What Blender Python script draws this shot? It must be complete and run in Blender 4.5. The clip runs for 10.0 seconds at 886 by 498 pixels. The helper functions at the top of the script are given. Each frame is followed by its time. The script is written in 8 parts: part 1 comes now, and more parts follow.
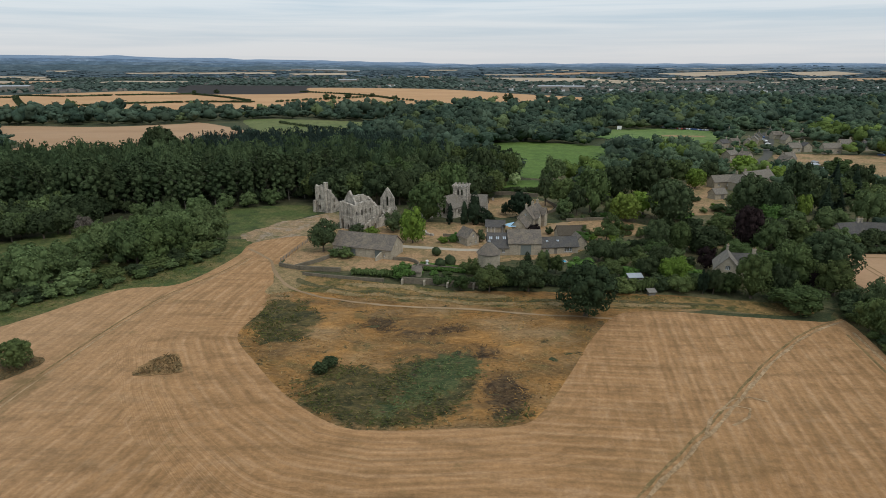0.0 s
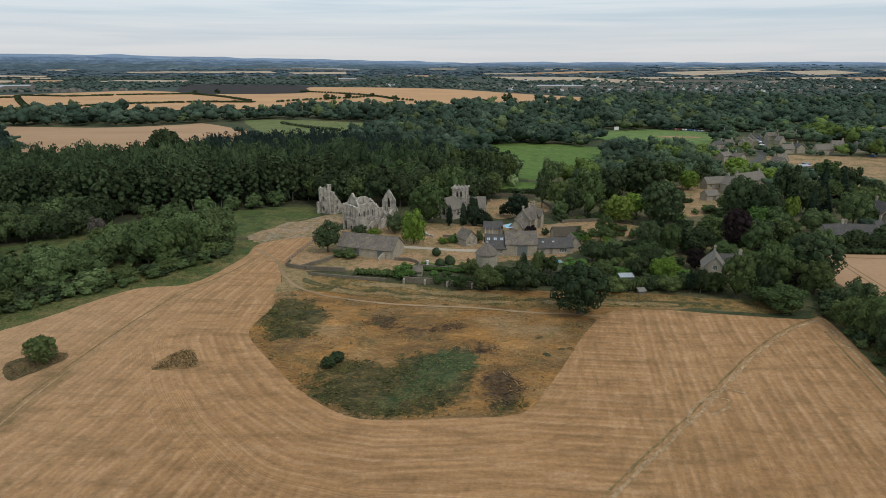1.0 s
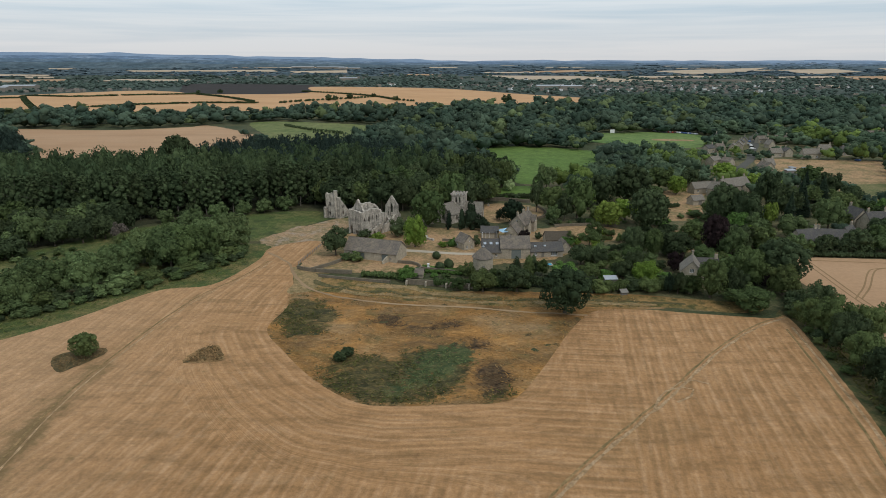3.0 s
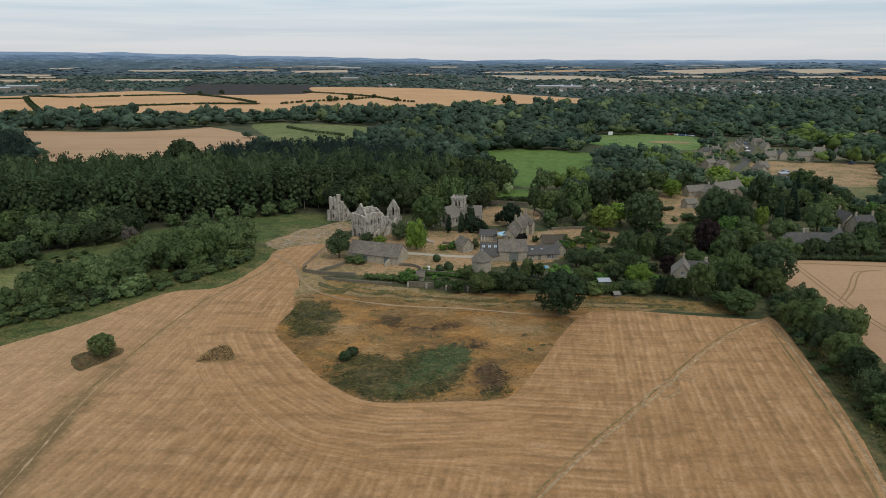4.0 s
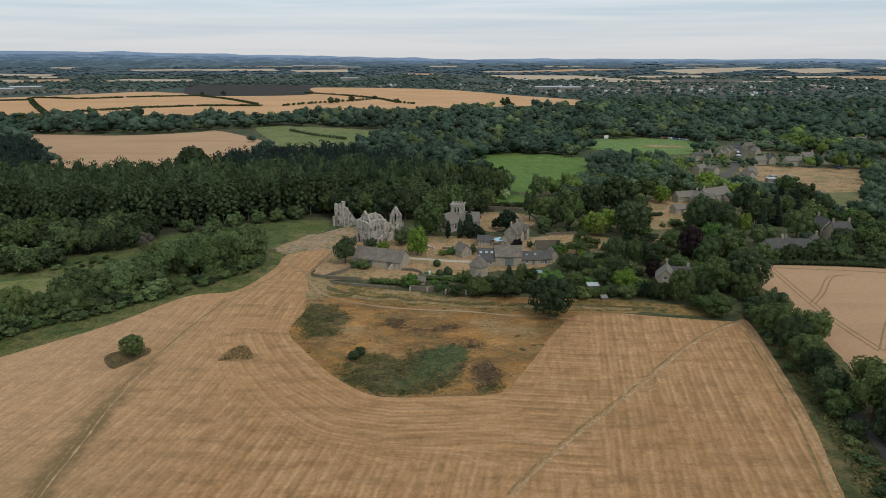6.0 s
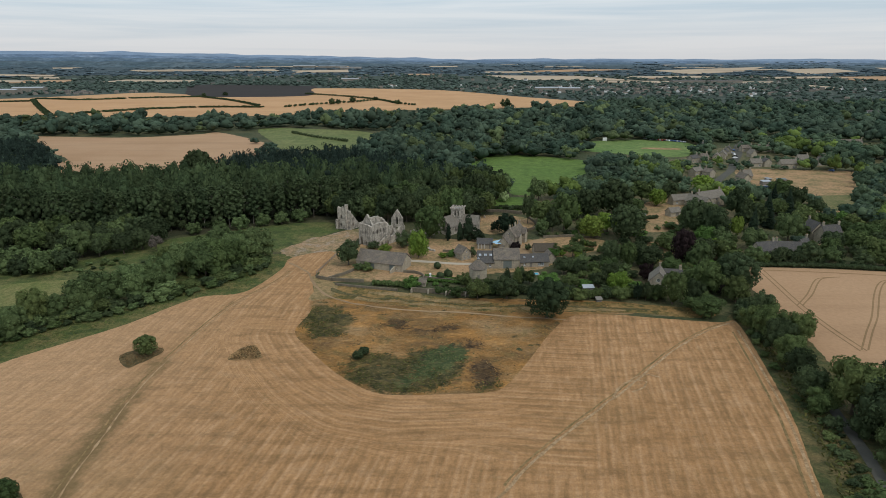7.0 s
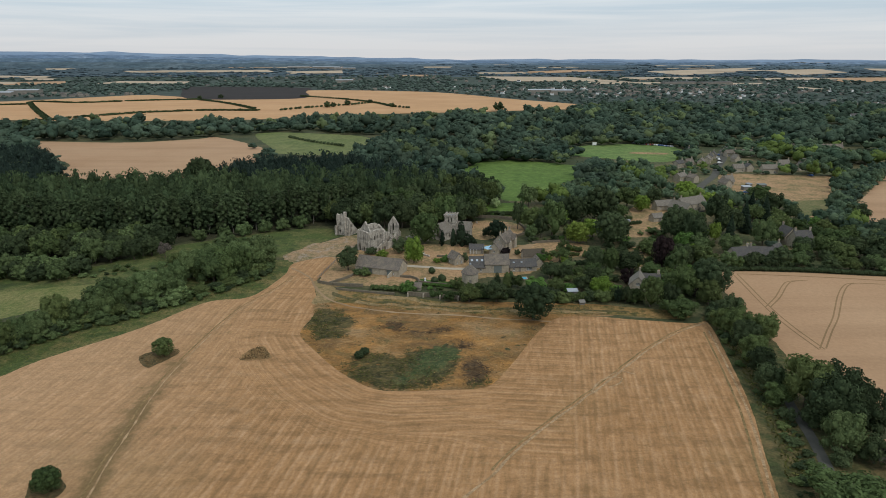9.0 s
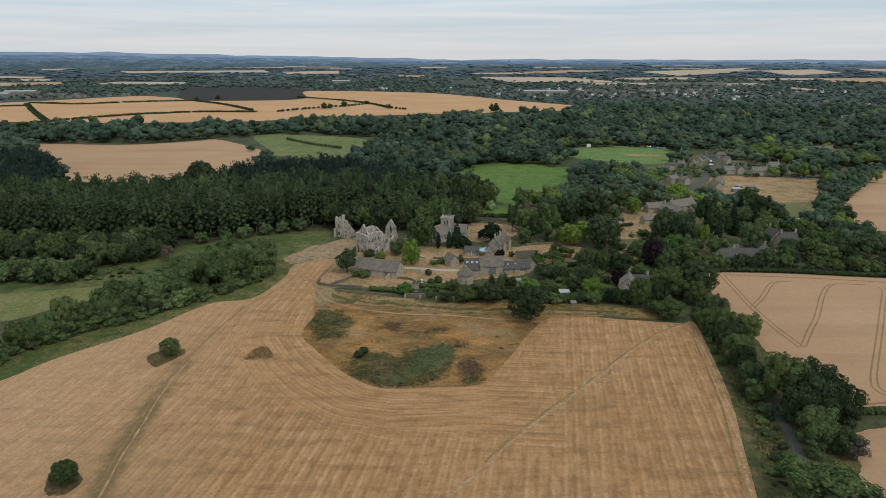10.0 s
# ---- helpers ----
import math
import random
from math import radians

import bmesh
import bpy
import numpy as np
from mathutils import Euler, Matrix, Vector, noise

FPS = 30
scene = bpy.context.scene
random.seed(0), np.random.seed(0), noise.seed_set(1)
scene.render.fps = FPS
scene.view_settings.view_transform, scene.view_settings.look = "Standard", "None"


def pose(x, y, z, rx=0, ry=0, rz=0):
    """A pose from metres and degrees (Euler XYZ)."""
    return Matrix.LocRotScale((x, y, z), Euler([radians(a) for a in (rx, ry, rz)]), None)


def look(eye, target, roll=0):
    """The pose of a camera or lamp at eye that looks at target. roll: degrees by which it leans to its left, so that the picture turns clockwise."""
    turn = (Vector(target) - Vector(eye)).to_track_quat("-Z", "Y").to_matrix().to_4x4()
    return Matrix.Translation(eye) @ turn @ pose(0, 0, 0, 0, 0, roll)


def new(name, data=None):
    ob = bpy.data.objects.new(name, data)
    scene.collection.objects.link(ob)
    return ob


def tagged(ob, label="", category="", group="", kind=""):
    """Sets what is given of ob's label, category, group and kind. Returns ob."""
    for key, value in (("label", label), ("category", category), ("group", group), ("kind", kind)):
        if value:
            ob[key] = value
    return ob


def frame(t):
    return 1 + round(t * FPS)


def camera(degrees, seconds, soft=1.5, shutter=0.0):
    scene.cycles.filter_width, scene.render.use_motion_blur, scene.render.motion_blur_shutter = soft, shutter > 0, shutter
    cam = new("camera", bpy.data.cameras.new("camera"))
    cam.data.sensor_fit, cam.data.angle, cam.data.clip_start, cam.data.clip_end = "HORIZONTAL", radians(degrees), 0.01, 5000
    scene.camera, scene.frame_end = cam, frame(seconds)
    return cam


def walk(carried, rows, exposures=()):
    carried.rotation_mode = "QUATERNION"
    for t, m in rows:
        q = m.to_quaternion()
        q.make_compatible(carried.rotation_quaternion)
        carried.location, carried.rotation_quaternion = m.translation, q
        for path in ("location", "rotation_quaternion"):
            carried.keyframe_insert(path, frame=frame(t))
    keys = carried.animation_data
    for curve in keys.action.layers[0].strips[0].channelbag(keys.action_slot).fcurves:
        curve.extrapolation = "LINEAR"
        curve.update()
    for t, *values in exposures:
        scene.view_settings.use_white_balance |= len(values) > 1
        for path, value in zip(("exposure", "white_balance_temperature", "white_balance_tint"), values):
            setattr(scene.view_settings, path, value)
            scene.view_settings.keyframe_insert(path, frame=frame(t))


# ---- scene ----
# camera: one lens, drawn back and up over the stubble
cam = camera(70.96, 10.0, soft=0.8)
PATH = [
    (0.0, pose(0.00, 0.00, 56.00, 73.56, 0, 0.00)),
    (0.5, pose(-0.07, -3.70, 57.42, 73.50, 0, -0.02)),
    (1.0, pose(-0.10, -7.25, 58.86, 73.42, 0, -0.05)),
    (1.5, pose(-0.14, -10.83, 60.33, 73.36, 0, -0.06)),
    (2.0, pose(-0.05, -14.43, 61.88, 73.29, 0, -0.03)),
    (2.5, pose(0.14, -18.00, 63.58, 73.23, 0, -0.01)),
    (4.0, pose(0.30, -28.26, 68.81, 73.10, 0, 0.03)),
    (4.5, pose(0.39, -31.54, 70.63, 73.04, 0, 0.04)),
    (5.0, pose(0.40, -34.69, 72.35, 72.97, 0, 0.04)),
    (5.5, pose(0.28, -38.05, 74.08, 72.94, 0, -0.01)),
    (7.0, pose(0.36, -48.02, 79.10, 72.89, 0, 0.05)),
    (7.5, pose(0.33, -51.40, 80.91, 72.86, 0, 0.03)),
    (8.0, pose(0.35, -54.76, 82.64, 72.87, 0, -0.16)),
    (8.5, pose(0.39, -58.41, 84.43, 72.86, 0, -0.40)),
    (9.0, pose(0.47, -61.90, 86.19, 72.84, 0, -0.50)),
    (9.5, pose(0.52, -65.54, 87.92, 72.82, 0, -0.68)),
    (10.0, pose(0.57, -69.10, 89.59, 72.81, 0, -0.83)),
]
walk(cam, PATH)

# ---- daylight under a thin, even overcast ----
SUN_EL, SUN_AZ = radians(52), radians(142)
world = bpy.data.worlds.new("overcast_sky")
scene.world = world
world.use_nodes = True
wn, wl = world.node_tree.nodes, world.node_tree.links
wn.clear()

sky = wn.new("ShaderNodeTexSky")
sky.sky_type = "NISHITA"
sky.sun_disc = False
sky.sun_elevation, sky.sun_rotation = SUN_EL, SUN_AZ
sky.dust_density = 3.0
sky_dim = wn.new("ShaderNodeVectorMath")
sky_dim.operation = "SCALE"
sky_dim.inputs["Scale"].default_value = 0.09
wl.new(sky.outputs[0], sky_dim.inputs[0])
co = wn.new("ShaderNodeTexCoord")
stretch = wn.new("ShaderNodeMapping")
stretch.inputs["Scale"].default_value = (1.1, 1.1, 30.0)
wl.new(co.outputs["Generated"], stretch.inputs[0])
cloud = wn.new("ShaderNodeTexNoise")
for k, v in (("Scale", 1.6), ("Detail", 6.0), ("Roughness", 0.55), ("Distortion", 0.35)):
    cloud.inputs[k].default_value = v
wl.new(stretch.outputs[0], cloud.inputs["Vector"])
ramp = wn.new("ShaderNodeValToRGB")
ramp.color_ramp.elements[0].position, ramp.color_ramp.elements[0].color = 0.38, (0.550, 0.685, 0.792, 1)
ramp.color_ramp.elements[1].position, ramp.color_ramp.elements[1].color = 0.60, (0.762, 0.832, 0.886, 1)
wl.new(cloud.outputs[0], ramp.inputs[0])
updown = wn.new("ShaderNodeSeparateXYZ")
wl.new(co.outputs["Generated"], updown.inputs[0])
low = wn.new("ShaderNodeMapRange")
for k, v in (("From Min", 0.0), ("From Max", 0.085), ("To Min", 0.62), ("To Max", 0.0)):
    low.inputs[k].default_value = v
wl.new(updown.outputs[2], low.inputs[0])
warm = wn.new("ShaderNodeMix")
warm.data_type = "RGBA"
warm.inputs[7].default_value = (0.80, 0.752, 0.728, 1)
wl.new(low.outputs[0], warm.inputs[0])
wl.new(ramp.outputs[0], warm.inputs[6])
cover = wn.new("ShaderNodeMix")
cover.data_type = "RGBA"
cover.inputs[0].default_value = 0.85
wl.new(sky_dim.outputs[0], cover.inputs[6])
wl.new(warm.outputs[2], cover.inputs[7])
back = wn.new("ShaderNodeBackground")
back.inputs[1].default_value = 1.0
wl.new(cover.outputs[2], back.inputs[0])
wout = wn.new("ShaderNodeOutputWorld")
wl.new(back.outputs[0], wout.inputs[0])

sun_data = bpy.data.lights.new("sun", "SUN")
sun_data.energy, sun_data.angle, sun_data.color = 1.1, radians(14), (1.0, 0.96, 0.9)
sun = new("sun", sun_data)
sun.matrix_basis = look((0, 0, 400), (400 * math.sin(SUN_AZ + math.pi) / math.tan(SUN_EL), 400 * math.cos(SUN_AZ + math.pi) / math.tan(SUN_EL), 0))

# ---- materials ----


class Nodes:
    """A material being wired up."""

    def __init__(self, name, rough=0.9):
        self.mat = bpy.data.materials.new(name)
        self.mat.use_nodes = True
        self.n, self.l = self.mat.node_tree.nodes, self.mat.node_tree.links
        self.bsdf = self.n["Principled BSDF"]
        self.bsdf.inputs["Roughness"].default_value = rough
        self.bsdf.inputs["Specular IOR Level"].default_value = 0.25

    def put(self, value, socket):
        if isinstance(value, (int, float)):
            socket.default_value = value
        elif isinstance(value, tuple):
            socket.default_value = (*value, 1) if len(value) == 3 and socket.type == "RGBA" else value
        else:
            self.l.new(value, socket)

    def place(self):
        return self.n.new("ShaderNodeNewGeometry").outputs["Position"]

    def local(self):
        return self.n.new("ShaderNodeTexCoord").outputs["Object"]

    def noise(self, vector, scale, detail=4.0, rough=0.55, stretch=None, turn=0.0):
        if stretch:
            m = self.n.new("ShaderNodeMapping")
            m.inputs["Scale"].default_value = stretch
            m.inputs["Rotation"].default_value = (0, 0, turn)
            self.l.new(vector, m.inputs[0])
            vector = m.outputs[0]
        t = self.n.new("ShaderNodeTexNoise")
        t.inputs["Scale"].default_value, t.inputs["Detail"].default_value = scale, detail
        t.inputs["Roughness"].default_value = rough
        self.l.new(vector, t.inputs["Vector"])
        return t.outputs[0]

    def math(self, op, a, b=0.0, clamp=False):
        m = self.n.new("ShaderNodeMath")
        m.operation, m.use_clamp = op, clamp
        self.put(a, m.inputs[0])
        self.put(b, m.inputs[1])
        return m.outputs[0]

    def span(self, v, a, b, c=0.0, d=1.0):
        m = self.n.new("ShaderNodeMapRange")
        self.l.new(v, m.inputs[0])
        for k, x in zip(("From Min", "From Max", "To Min", "To Max"), (a, b, c, d)):
            m.inputs[k].default_value = x
        return m.outputs[0]

    def mix(self, f, a, b, blend="MIX"):
        m = self.n.new("ShaderNodeMix")
        m.data_type, m.blend_type = "RGBA", blend
        self.put(f, m.inputs[0])
        self.put(a, m.inputs[6])
        self.put(b, m.inputs[7])
        return m.outputs[2]

    def attribute(self, name):
        a = self.n.new("ShaderNodeAttribute")
        a.attribute_name = name
        return a.outputs["Fac"]

    def value(self, colour, v):
        h = self.n.new("ShaderNodeHueSaturation")
        self.put(v, h.inputs["Value"])
        self.put(colour, h.inputs["Color"])
        return h.outputs[0]

    def done(self, colour, bump=None, strength=0.4, distance=0.05):
        self.put(colour, self.bsdf.inputs["Base Color"])
        if bump is not None:
            b = self.n.new("ShaderNodeBump")
            b.inputs["Strength"].default_value, b.inputs["Distance"].default_value = strength, distance
            self.l.new(bump, b.inputs["Height"])
            self.l.new(b.outputs[0], self.bsdf.inputs["Normal"])
        return self.mat


def grassy(name, green, dry, big=0.03, lean=0.5, sharp=0.16, third=None, fine=1.6, zones=()):
    """Grass that turns from green to dry in drifts, with tussocks; zones lay other growth over it by a soft-edged attribute."""
    k = Nodes(name, 0.95)
    p = k.place()
    drift = k.noise(p, big, 6, 0.65)
    mid = k.noise(p, fine * 0.35, 5, 0.7)
    tuss = k.noise(p, fine, 5, 0.75)
    f = k.span(k.math("ADD", drift, k.math("MULTIPLY", k.math("SUBTRACT", mid, 0.5), 0.6)), lean - sharp, lean + sharp)
    c = k.mix(f, green, dry)
    if third:
        c = k.mix(k.span(k.math("ADD", k.noise(p, big * 2.3, 5, 0.6), k.math("MULTIPLY", k.math("SUBTRACT", mid, 0.5), 0.3)), 0.52, 0.64, 0, 0.85), c, third)
    for attr, one, two in zones:
        w = k.math("ADD", k.attribute(attr), k.math("MULTIPLY", k.math("SUBTRACT", k.math("ADD", mid, k.noise(p, 0.12, 5, 0.7)), 1.0), 1.9))
        c = k.mix(k.span(w, 0.35, 0.65), c, k.mix(k.span(mid, 0.38, 0.62), one, two))
    c = k.value(c, k.math("MULTIPLY", k.span(tuss, 0.25, 0.75, 0.55, 1.45), k.span(mid, 0.25, 0.75, 0.75, 1.25)))
    return k.done(c, tuss, 0.9, 0.3)


def lodged(name, zones):
    """Long dry grass laid over in streaks, golden, straw and brown, with weeds growing through it in drifts."""
    k = Nodes(name, 0.95)
    p = k.place()
    bend = k.n.new("ShaderNodeVectorMath")
    bend.operation = "MULTIPLY_ADD"
    warp = k.n.new("ShaderNodeTexNoise")
    warp.inputs["Scale"].default_value, warp.inputs["Detail"].default_value = 0.10, 3.0
    k.l.new(p, warp.inputs["Vector"])
    k.l.new(warp.outputs["Color"], bend.inputs[0])
    bend.inputs[1].default_value = (7, 7, 0)
    k.l.new(p, bend.inputs[2])
    q = bend.outputs[0]
    drift = k.noise(q, 0.07, 6, 0.62, stretch=(0.7, 1.7, 1), turn=radians(-6))
    mid = k.noise(q, 0.55, 6, 0.72, stretch=(0.75, 1.25, 1), turn=radians(10))
    lay = k.noise(q, 1.9, 5, 0.78, stretch=(0.55, 1.3, 1), turn=radians(24))
    c = k.mix(k.span(drift, 0.38, 0.60), (0.215, 0.124, 0.047), (0.450, 0.225, 0.066))
    c = k.mix(k.span(k.noise(q, 0.13, 6, 0.66, stretch=(0.6, 1.6, 1)), 0.52, 0.68, 0, 0.7), c, (0.135, 0.086, 0.042))
    c = k.mix(k.span(k.noise(p, 0.045, 5, 0.6), 0.48, 0.63, 0, 0.75), c, (0.37, 0.245, 0.122))
    c = k.mix(k.span(k.noise(q, 0.10, 6, 0.7), 0.54, 0.66, 0, 0.55), c, (0.165, 0.138, 0.048))
    for attr, one, two in zones:
        w = k.math("ADD", k.attribute(attr), k.math("MULTIPLY", k.math("SUBTRACT", k.math("ADD", mid, k.noise(q, 0.14, 5, 0.7)), 1.0), 2.6))
        c = k.mix(k.span(w, 0.28, 0.72, 0, 0.94), c, k.mix(k.span(k.noise(q, 0.32, 6, 0.72), 0.42, 0.62), one, two))
    c = k.mix(k.span(lay, 0.56, 0.72, 0, 0.5), c, (0.47, 0.305, 0.145))
    c = k.value(c, k.math("MULTIPLY", k.span(lay, 0.25, 0.75, 0.50, 1.32), k.span(mid, 0.25, 0.75, 0.58, 1.28)))
    return k.done(c, lay, 0.9, 0.35)


def stubble():
    k = Nodes("stubble", 0.95)
    p = k.place()
    wob = k.math("MULTIPLY", k.math("SUBTRACT", k.noise(p, 0.05, 3), 0.5), 1.1)
    straight, ring, blend = k.attribute("rows"), k.attribute("ring"), k.attribute("blend")

    def bands(u, period):
        return k.math("SINE", k.math("MULTIPLY", k.math("ADD", u, wob), 6.2832 / period))

    def layered(u):
        a = k.math("MULTIPLY", bands(u, 2.8), 0.50)
        b = k.math("MULTIPLY", bands(u, 8.6), 0.28)
        return k.math("ADD", k.math("ADD", a, b), k.math("MULTIPLY", bands(u, 1.4), 0.45))

    rows_in = k.n.new("ShaderNodeMix")
    rows_in.data_type = "FLOAT"
    k.put(blend, rows_in.inputs[0])
    k.put(layered(straight), rows_in.inputs[2])
    k.put(layered(ring), rows_in.inputs[3])
    rows_over = k.n.new("ShaderNodeMix")
    rows_over.data_type = "FLOAT"
    k.put(k.attribute("turned"), rows_over.inputs[0])
    k.put(rows_in.outputs[0], rows_over.inputs[2])
    k.put(layered(k.attribute("across")), rows_over.inputs[3])
    broken = k.span(k.noise(p, 0.05, 5, 0.65), 0.34, 0.62, 0.30, 1.0)
    rows = k.math("MULTIPLY", rows_over.outputs[0], broken)
    drift = k.noise(p, 0.022, 5, 0.6)
    fine = k.noise(p, 1.3, 6, 0.8)
    clods = k.noise(p, 0.42, 5, 0.7)
    cross = k.noise(p, 0.20, 6, 0.72, stretch=(0.34, 1.5, 1.0), turn=radians(-4))
    lane_u = k.n.new("ShaderNodeMix")
    lane_u.data_type = "FLOAT"
    k.put(blend, lane_u.inputs[0])
    k.put(straight, lane_u.inputs[2])
    k.put(ring, lane_u.inputs[3])
    flat = k.n.new("ShaderNodeSeparateXYZ")
    k.l.new(p, flat.inputs[0])
    along = k.n.new("ShaderNodeCombineXYZ")
    k.put(k.math("MULTIPLY", lane_u.outputs[0], 0.55), along.inputs[0])
    k.put(k.math("MULTIPLY", k.math("ADD", flat.outputs[1], k.math("MULTIPLY", flat.outputs[0], 0.4)), 0.11), along.inputs[1])
    streak = k.noise(along.outputs[0], 1.0, 6, 0.68)
    c = k.mix(k.span(drift, 0.34, 0.66), (0.344, 0.183, 0.076), (0.410, 0.226, 0.101))
    c = k.mix(k.span(rows, 0.0, 1.0, 0.0, 0.62), c, (0.520, 0.318, 0.170))
    c = k.mix(k.span(rows, 0.0, -1.0, 0.0, 0.58), c, (0.205, 0.120, 0.053))
    c = k.mix(k.span(streak, 0.50, 0.68, 0.0, 0.60), c, (0.200, 0.114, 0.048))
    c = k.mix(k.span(streak, 0.48, 0.32, 0.0, 0.48), c, (0.535, 0.334, 0.182))
    swath = k.math("MULTIPLY", k.span(k.math("SINE", k.math("MULTIPLY", k.math("ADD", flat.outputs[1], k.math("MULTIPLY", k.noise(p, 0.035, 4), 22.0)), 6.2832 / 6.6)), 0.0, 1.0), k.span(k.noise(p, 0.085, 6, 0.74, stretch=(0.7, 1.1, 1)), 0.47, 0.62))
    c = k.mix(k.math("MULTIPLY", swath, 0.56), c, (0.190, 0.106, 0.042))
    c = k.mix(k.span(cross, 0.50, 0.66, 0.0, 0.52), c, (0.190, 0.112, 0.050))
    c = k.mix(k.span(cross, 0.46, 0.30, 0.0, 0.35), c, (0.40, 0.26, 0.145))
    c = k.mix(k.span(k.noise(p, 0.014, 4, 0.5), 0.54, 0.70, 0.0, 0.38), c, (0.205, 0.150, 0.064))
    c = k.mix(k.span(k.math("ADD", flat.outputs[0], k.math("MULTIPLY", k.math("SUBTRACT", drift, 0.5), 60.0)), -45.0, -105.0, 0.0, 0.42), c, (0.50, 0.325, 0.190))
    weed = k.math("ADD", k.attribute("weedy"), k.math("MULTIPLY", k.math("SUBTRACT", k.math("ADD", clods, k.noise(p, 0.10, 5, 0.7)), 1.0), 1.6))
    c = k.mix(k.span(weed, 0.18, 0.72, 0.0, 0.78), c, (0.140, 0.096, 0.040))
    c = k.value(c, k.math("MULTIPLY", k.span(fine, 0.25, 0.75, 0.72, 1.28), k.span(clods, 0.25, 0.75, 0.82, 1.18)))
    return k.done(c, fine, 0.8, 0.15)


def ripe(name, a, b):
    """Standing ripe corn or short stubble seen from far off."""
    k = Nodes(name, 0.95)
    p = k.place()
    c = k.mix(k.span(k.noise(p, 0.012, 5, 0.6), 0.35, 0.65), a, b)
    c = k.mix(k.span(k.noise(p, 0.05, 4, 0.6, stretch=(0.12, 1.6, 1), turn=0.25), 0.48, 0.7, 0, 0.4), c, tuple(x * 0.72 for x in a))
    fine = k.noise(p, 0.7, 5, 0.7)
    return k.done(k.value(c, k.span(fine, 0.25, 0.75, 0.86, 1.12)), fine, 0.5, 0.1)


def leaf(name, a, b, dark=0.72, light=1.28, stuff=False, odd=None):
    """Foliage: each clump has its own tone, and each tree its own hue."""
    k = Nodes(name, 0.85)
    k.bsdf.inputs["Specular IOR Level"].default_value = 0.08
    per = k.attribute("tint") if stuff else k.n.new("ShaderNodeObjectInfo").outputs["Random"]
    if stuff:
        dark, light = 0.82, 1.18
    island = k.n.new("ShaderNodeNewGeometry").outputs["Random Per Island"]
    c = k.mix(per, a, b)
    if odd:
        c = k.mix(k.math("GREATER_THAN", per, 0.9), c, odd)
    c = k.value(c, k.math("MULTIPLY", k.span(island, 0, 1, dark, light), k.span(k.math("FRACT", k.math("MULTIPLY", per, 7.31)), 0, 1, 0.72, 1.25)))
    fine = k.noise(k.place(), 0.9, 4, 0.7)
    c = k.value(c, k.span(fine, 0.30, 0.70, 0.82, 1.18))
    rough = k.n.new("ShaderNodeBump")
    rough.inputs["Strength"].default_value, rough.inputs["Distance"].default_value = 0.35, 0.5
    k.l.new(fine, rough.inputs["Height"])
    k.l.new(rough.outputs[0], k.bsdf.inputs["Normal"])
    k.put(c, k.bsdf.inputs["Base Color"])
    thin = k.n.new("ShaderNodeBsdfTranslucent")
    k.put(c, thin.inputs[0])
    both = k.n.new("ShaderNodeMixShader")
    both.inputs[0].default_value = 0.20
    k.l.new(k.bsdf.outputs[0], both.inputs[1])
    k.l.new(thin.outputs[0], both.inputs[2])
    k.l.new(both.outputs[0], k.n["Material Output"].inputs[0])
    return k.mat


def masonry(name, a, b, dark, course=0.28, stain=0.5):
    """Coursed rubble stone with weathering streaks and lichen."""
    k = Nodes(name, 0.92)
    p = k.local()
    br = k.n.new("ShaderNodeTexVoronoi")
    br.inputs["Scale"].default_value = 1.0
    m = k.n.new("ShaderNodeMapping")
    m.inputs["Scale"].default_value = (1.7, 1.7, 1 / course)
    k.l.new(p, m.inputs[0])
    k.l.new(m.outputs[0], br.inputs["Vector"])
    stone = k.n.new("ShaderNodeSeparateColor")
    k.l.new(br.outputs["Color"], stone.inputs[0])
    c = k.mix(stone.outputs[0], a, b)
    c = k.mix(k.span(k.noise(p, 0.45, 6, 0.65), 0.45, 0.7, 0, stain), c, dark)
    c = k.mix(k.span(k.noise(p, 0.8, 4, 0.6, stretch=(1.6, 1.6, 0.22)), 0.5, 0.72, 0, stain), c, dark)
    fine = k.noise(p, 5, 4, 0.7)
    c = k.value(c, k.span(fine, 0.25, 0.75, 0.8, 1.18))
    return k.done(c, k.math("ADD", br.outputs["Distance"], fine), 0.6, 0.06)


def slates(name, a, b, moss):
    """Stone slates laid in courses, mossy in drifts."""
    k = Nodes(name, 0.88)
    p = k.local()
    br = k.n.new("ShaderNodeTexBrick")
    br.inputs["Scale"].default_value = 1.0
    br.inputs["Brick Width"].default_value, br.inputs["Row Height"].default_value = 0.42, 0.26
    br.inputs["Mortar Size"].default_value = 0.025
    k.put((*a, 1), br.inputs["Color1"])
    k.put((*b, 1), br.inputs["Color2"])
    k.put(tuple(x * 0.45 for x in a) + (1,), br.inputs["Mortar"])
    k.l.new(p, br.inputs["Vector"])
    c = k.mix(k.span(k.noise(p, 0.5, 6, 0.68), 0.46, 0.68, 0, 0.75), br.outputs["Color"], moss)
    fine = k.noise(p, 4, 4, 0.7)
    c = k.value(c, k.span(fine, 0.25, 0.75, 0.78, 1.2))
    return k.done(c, k.math("ADD", k.math("MULTIPLY", br.outputs["Fac"], -0.6), fine), 0.5, 0.05)


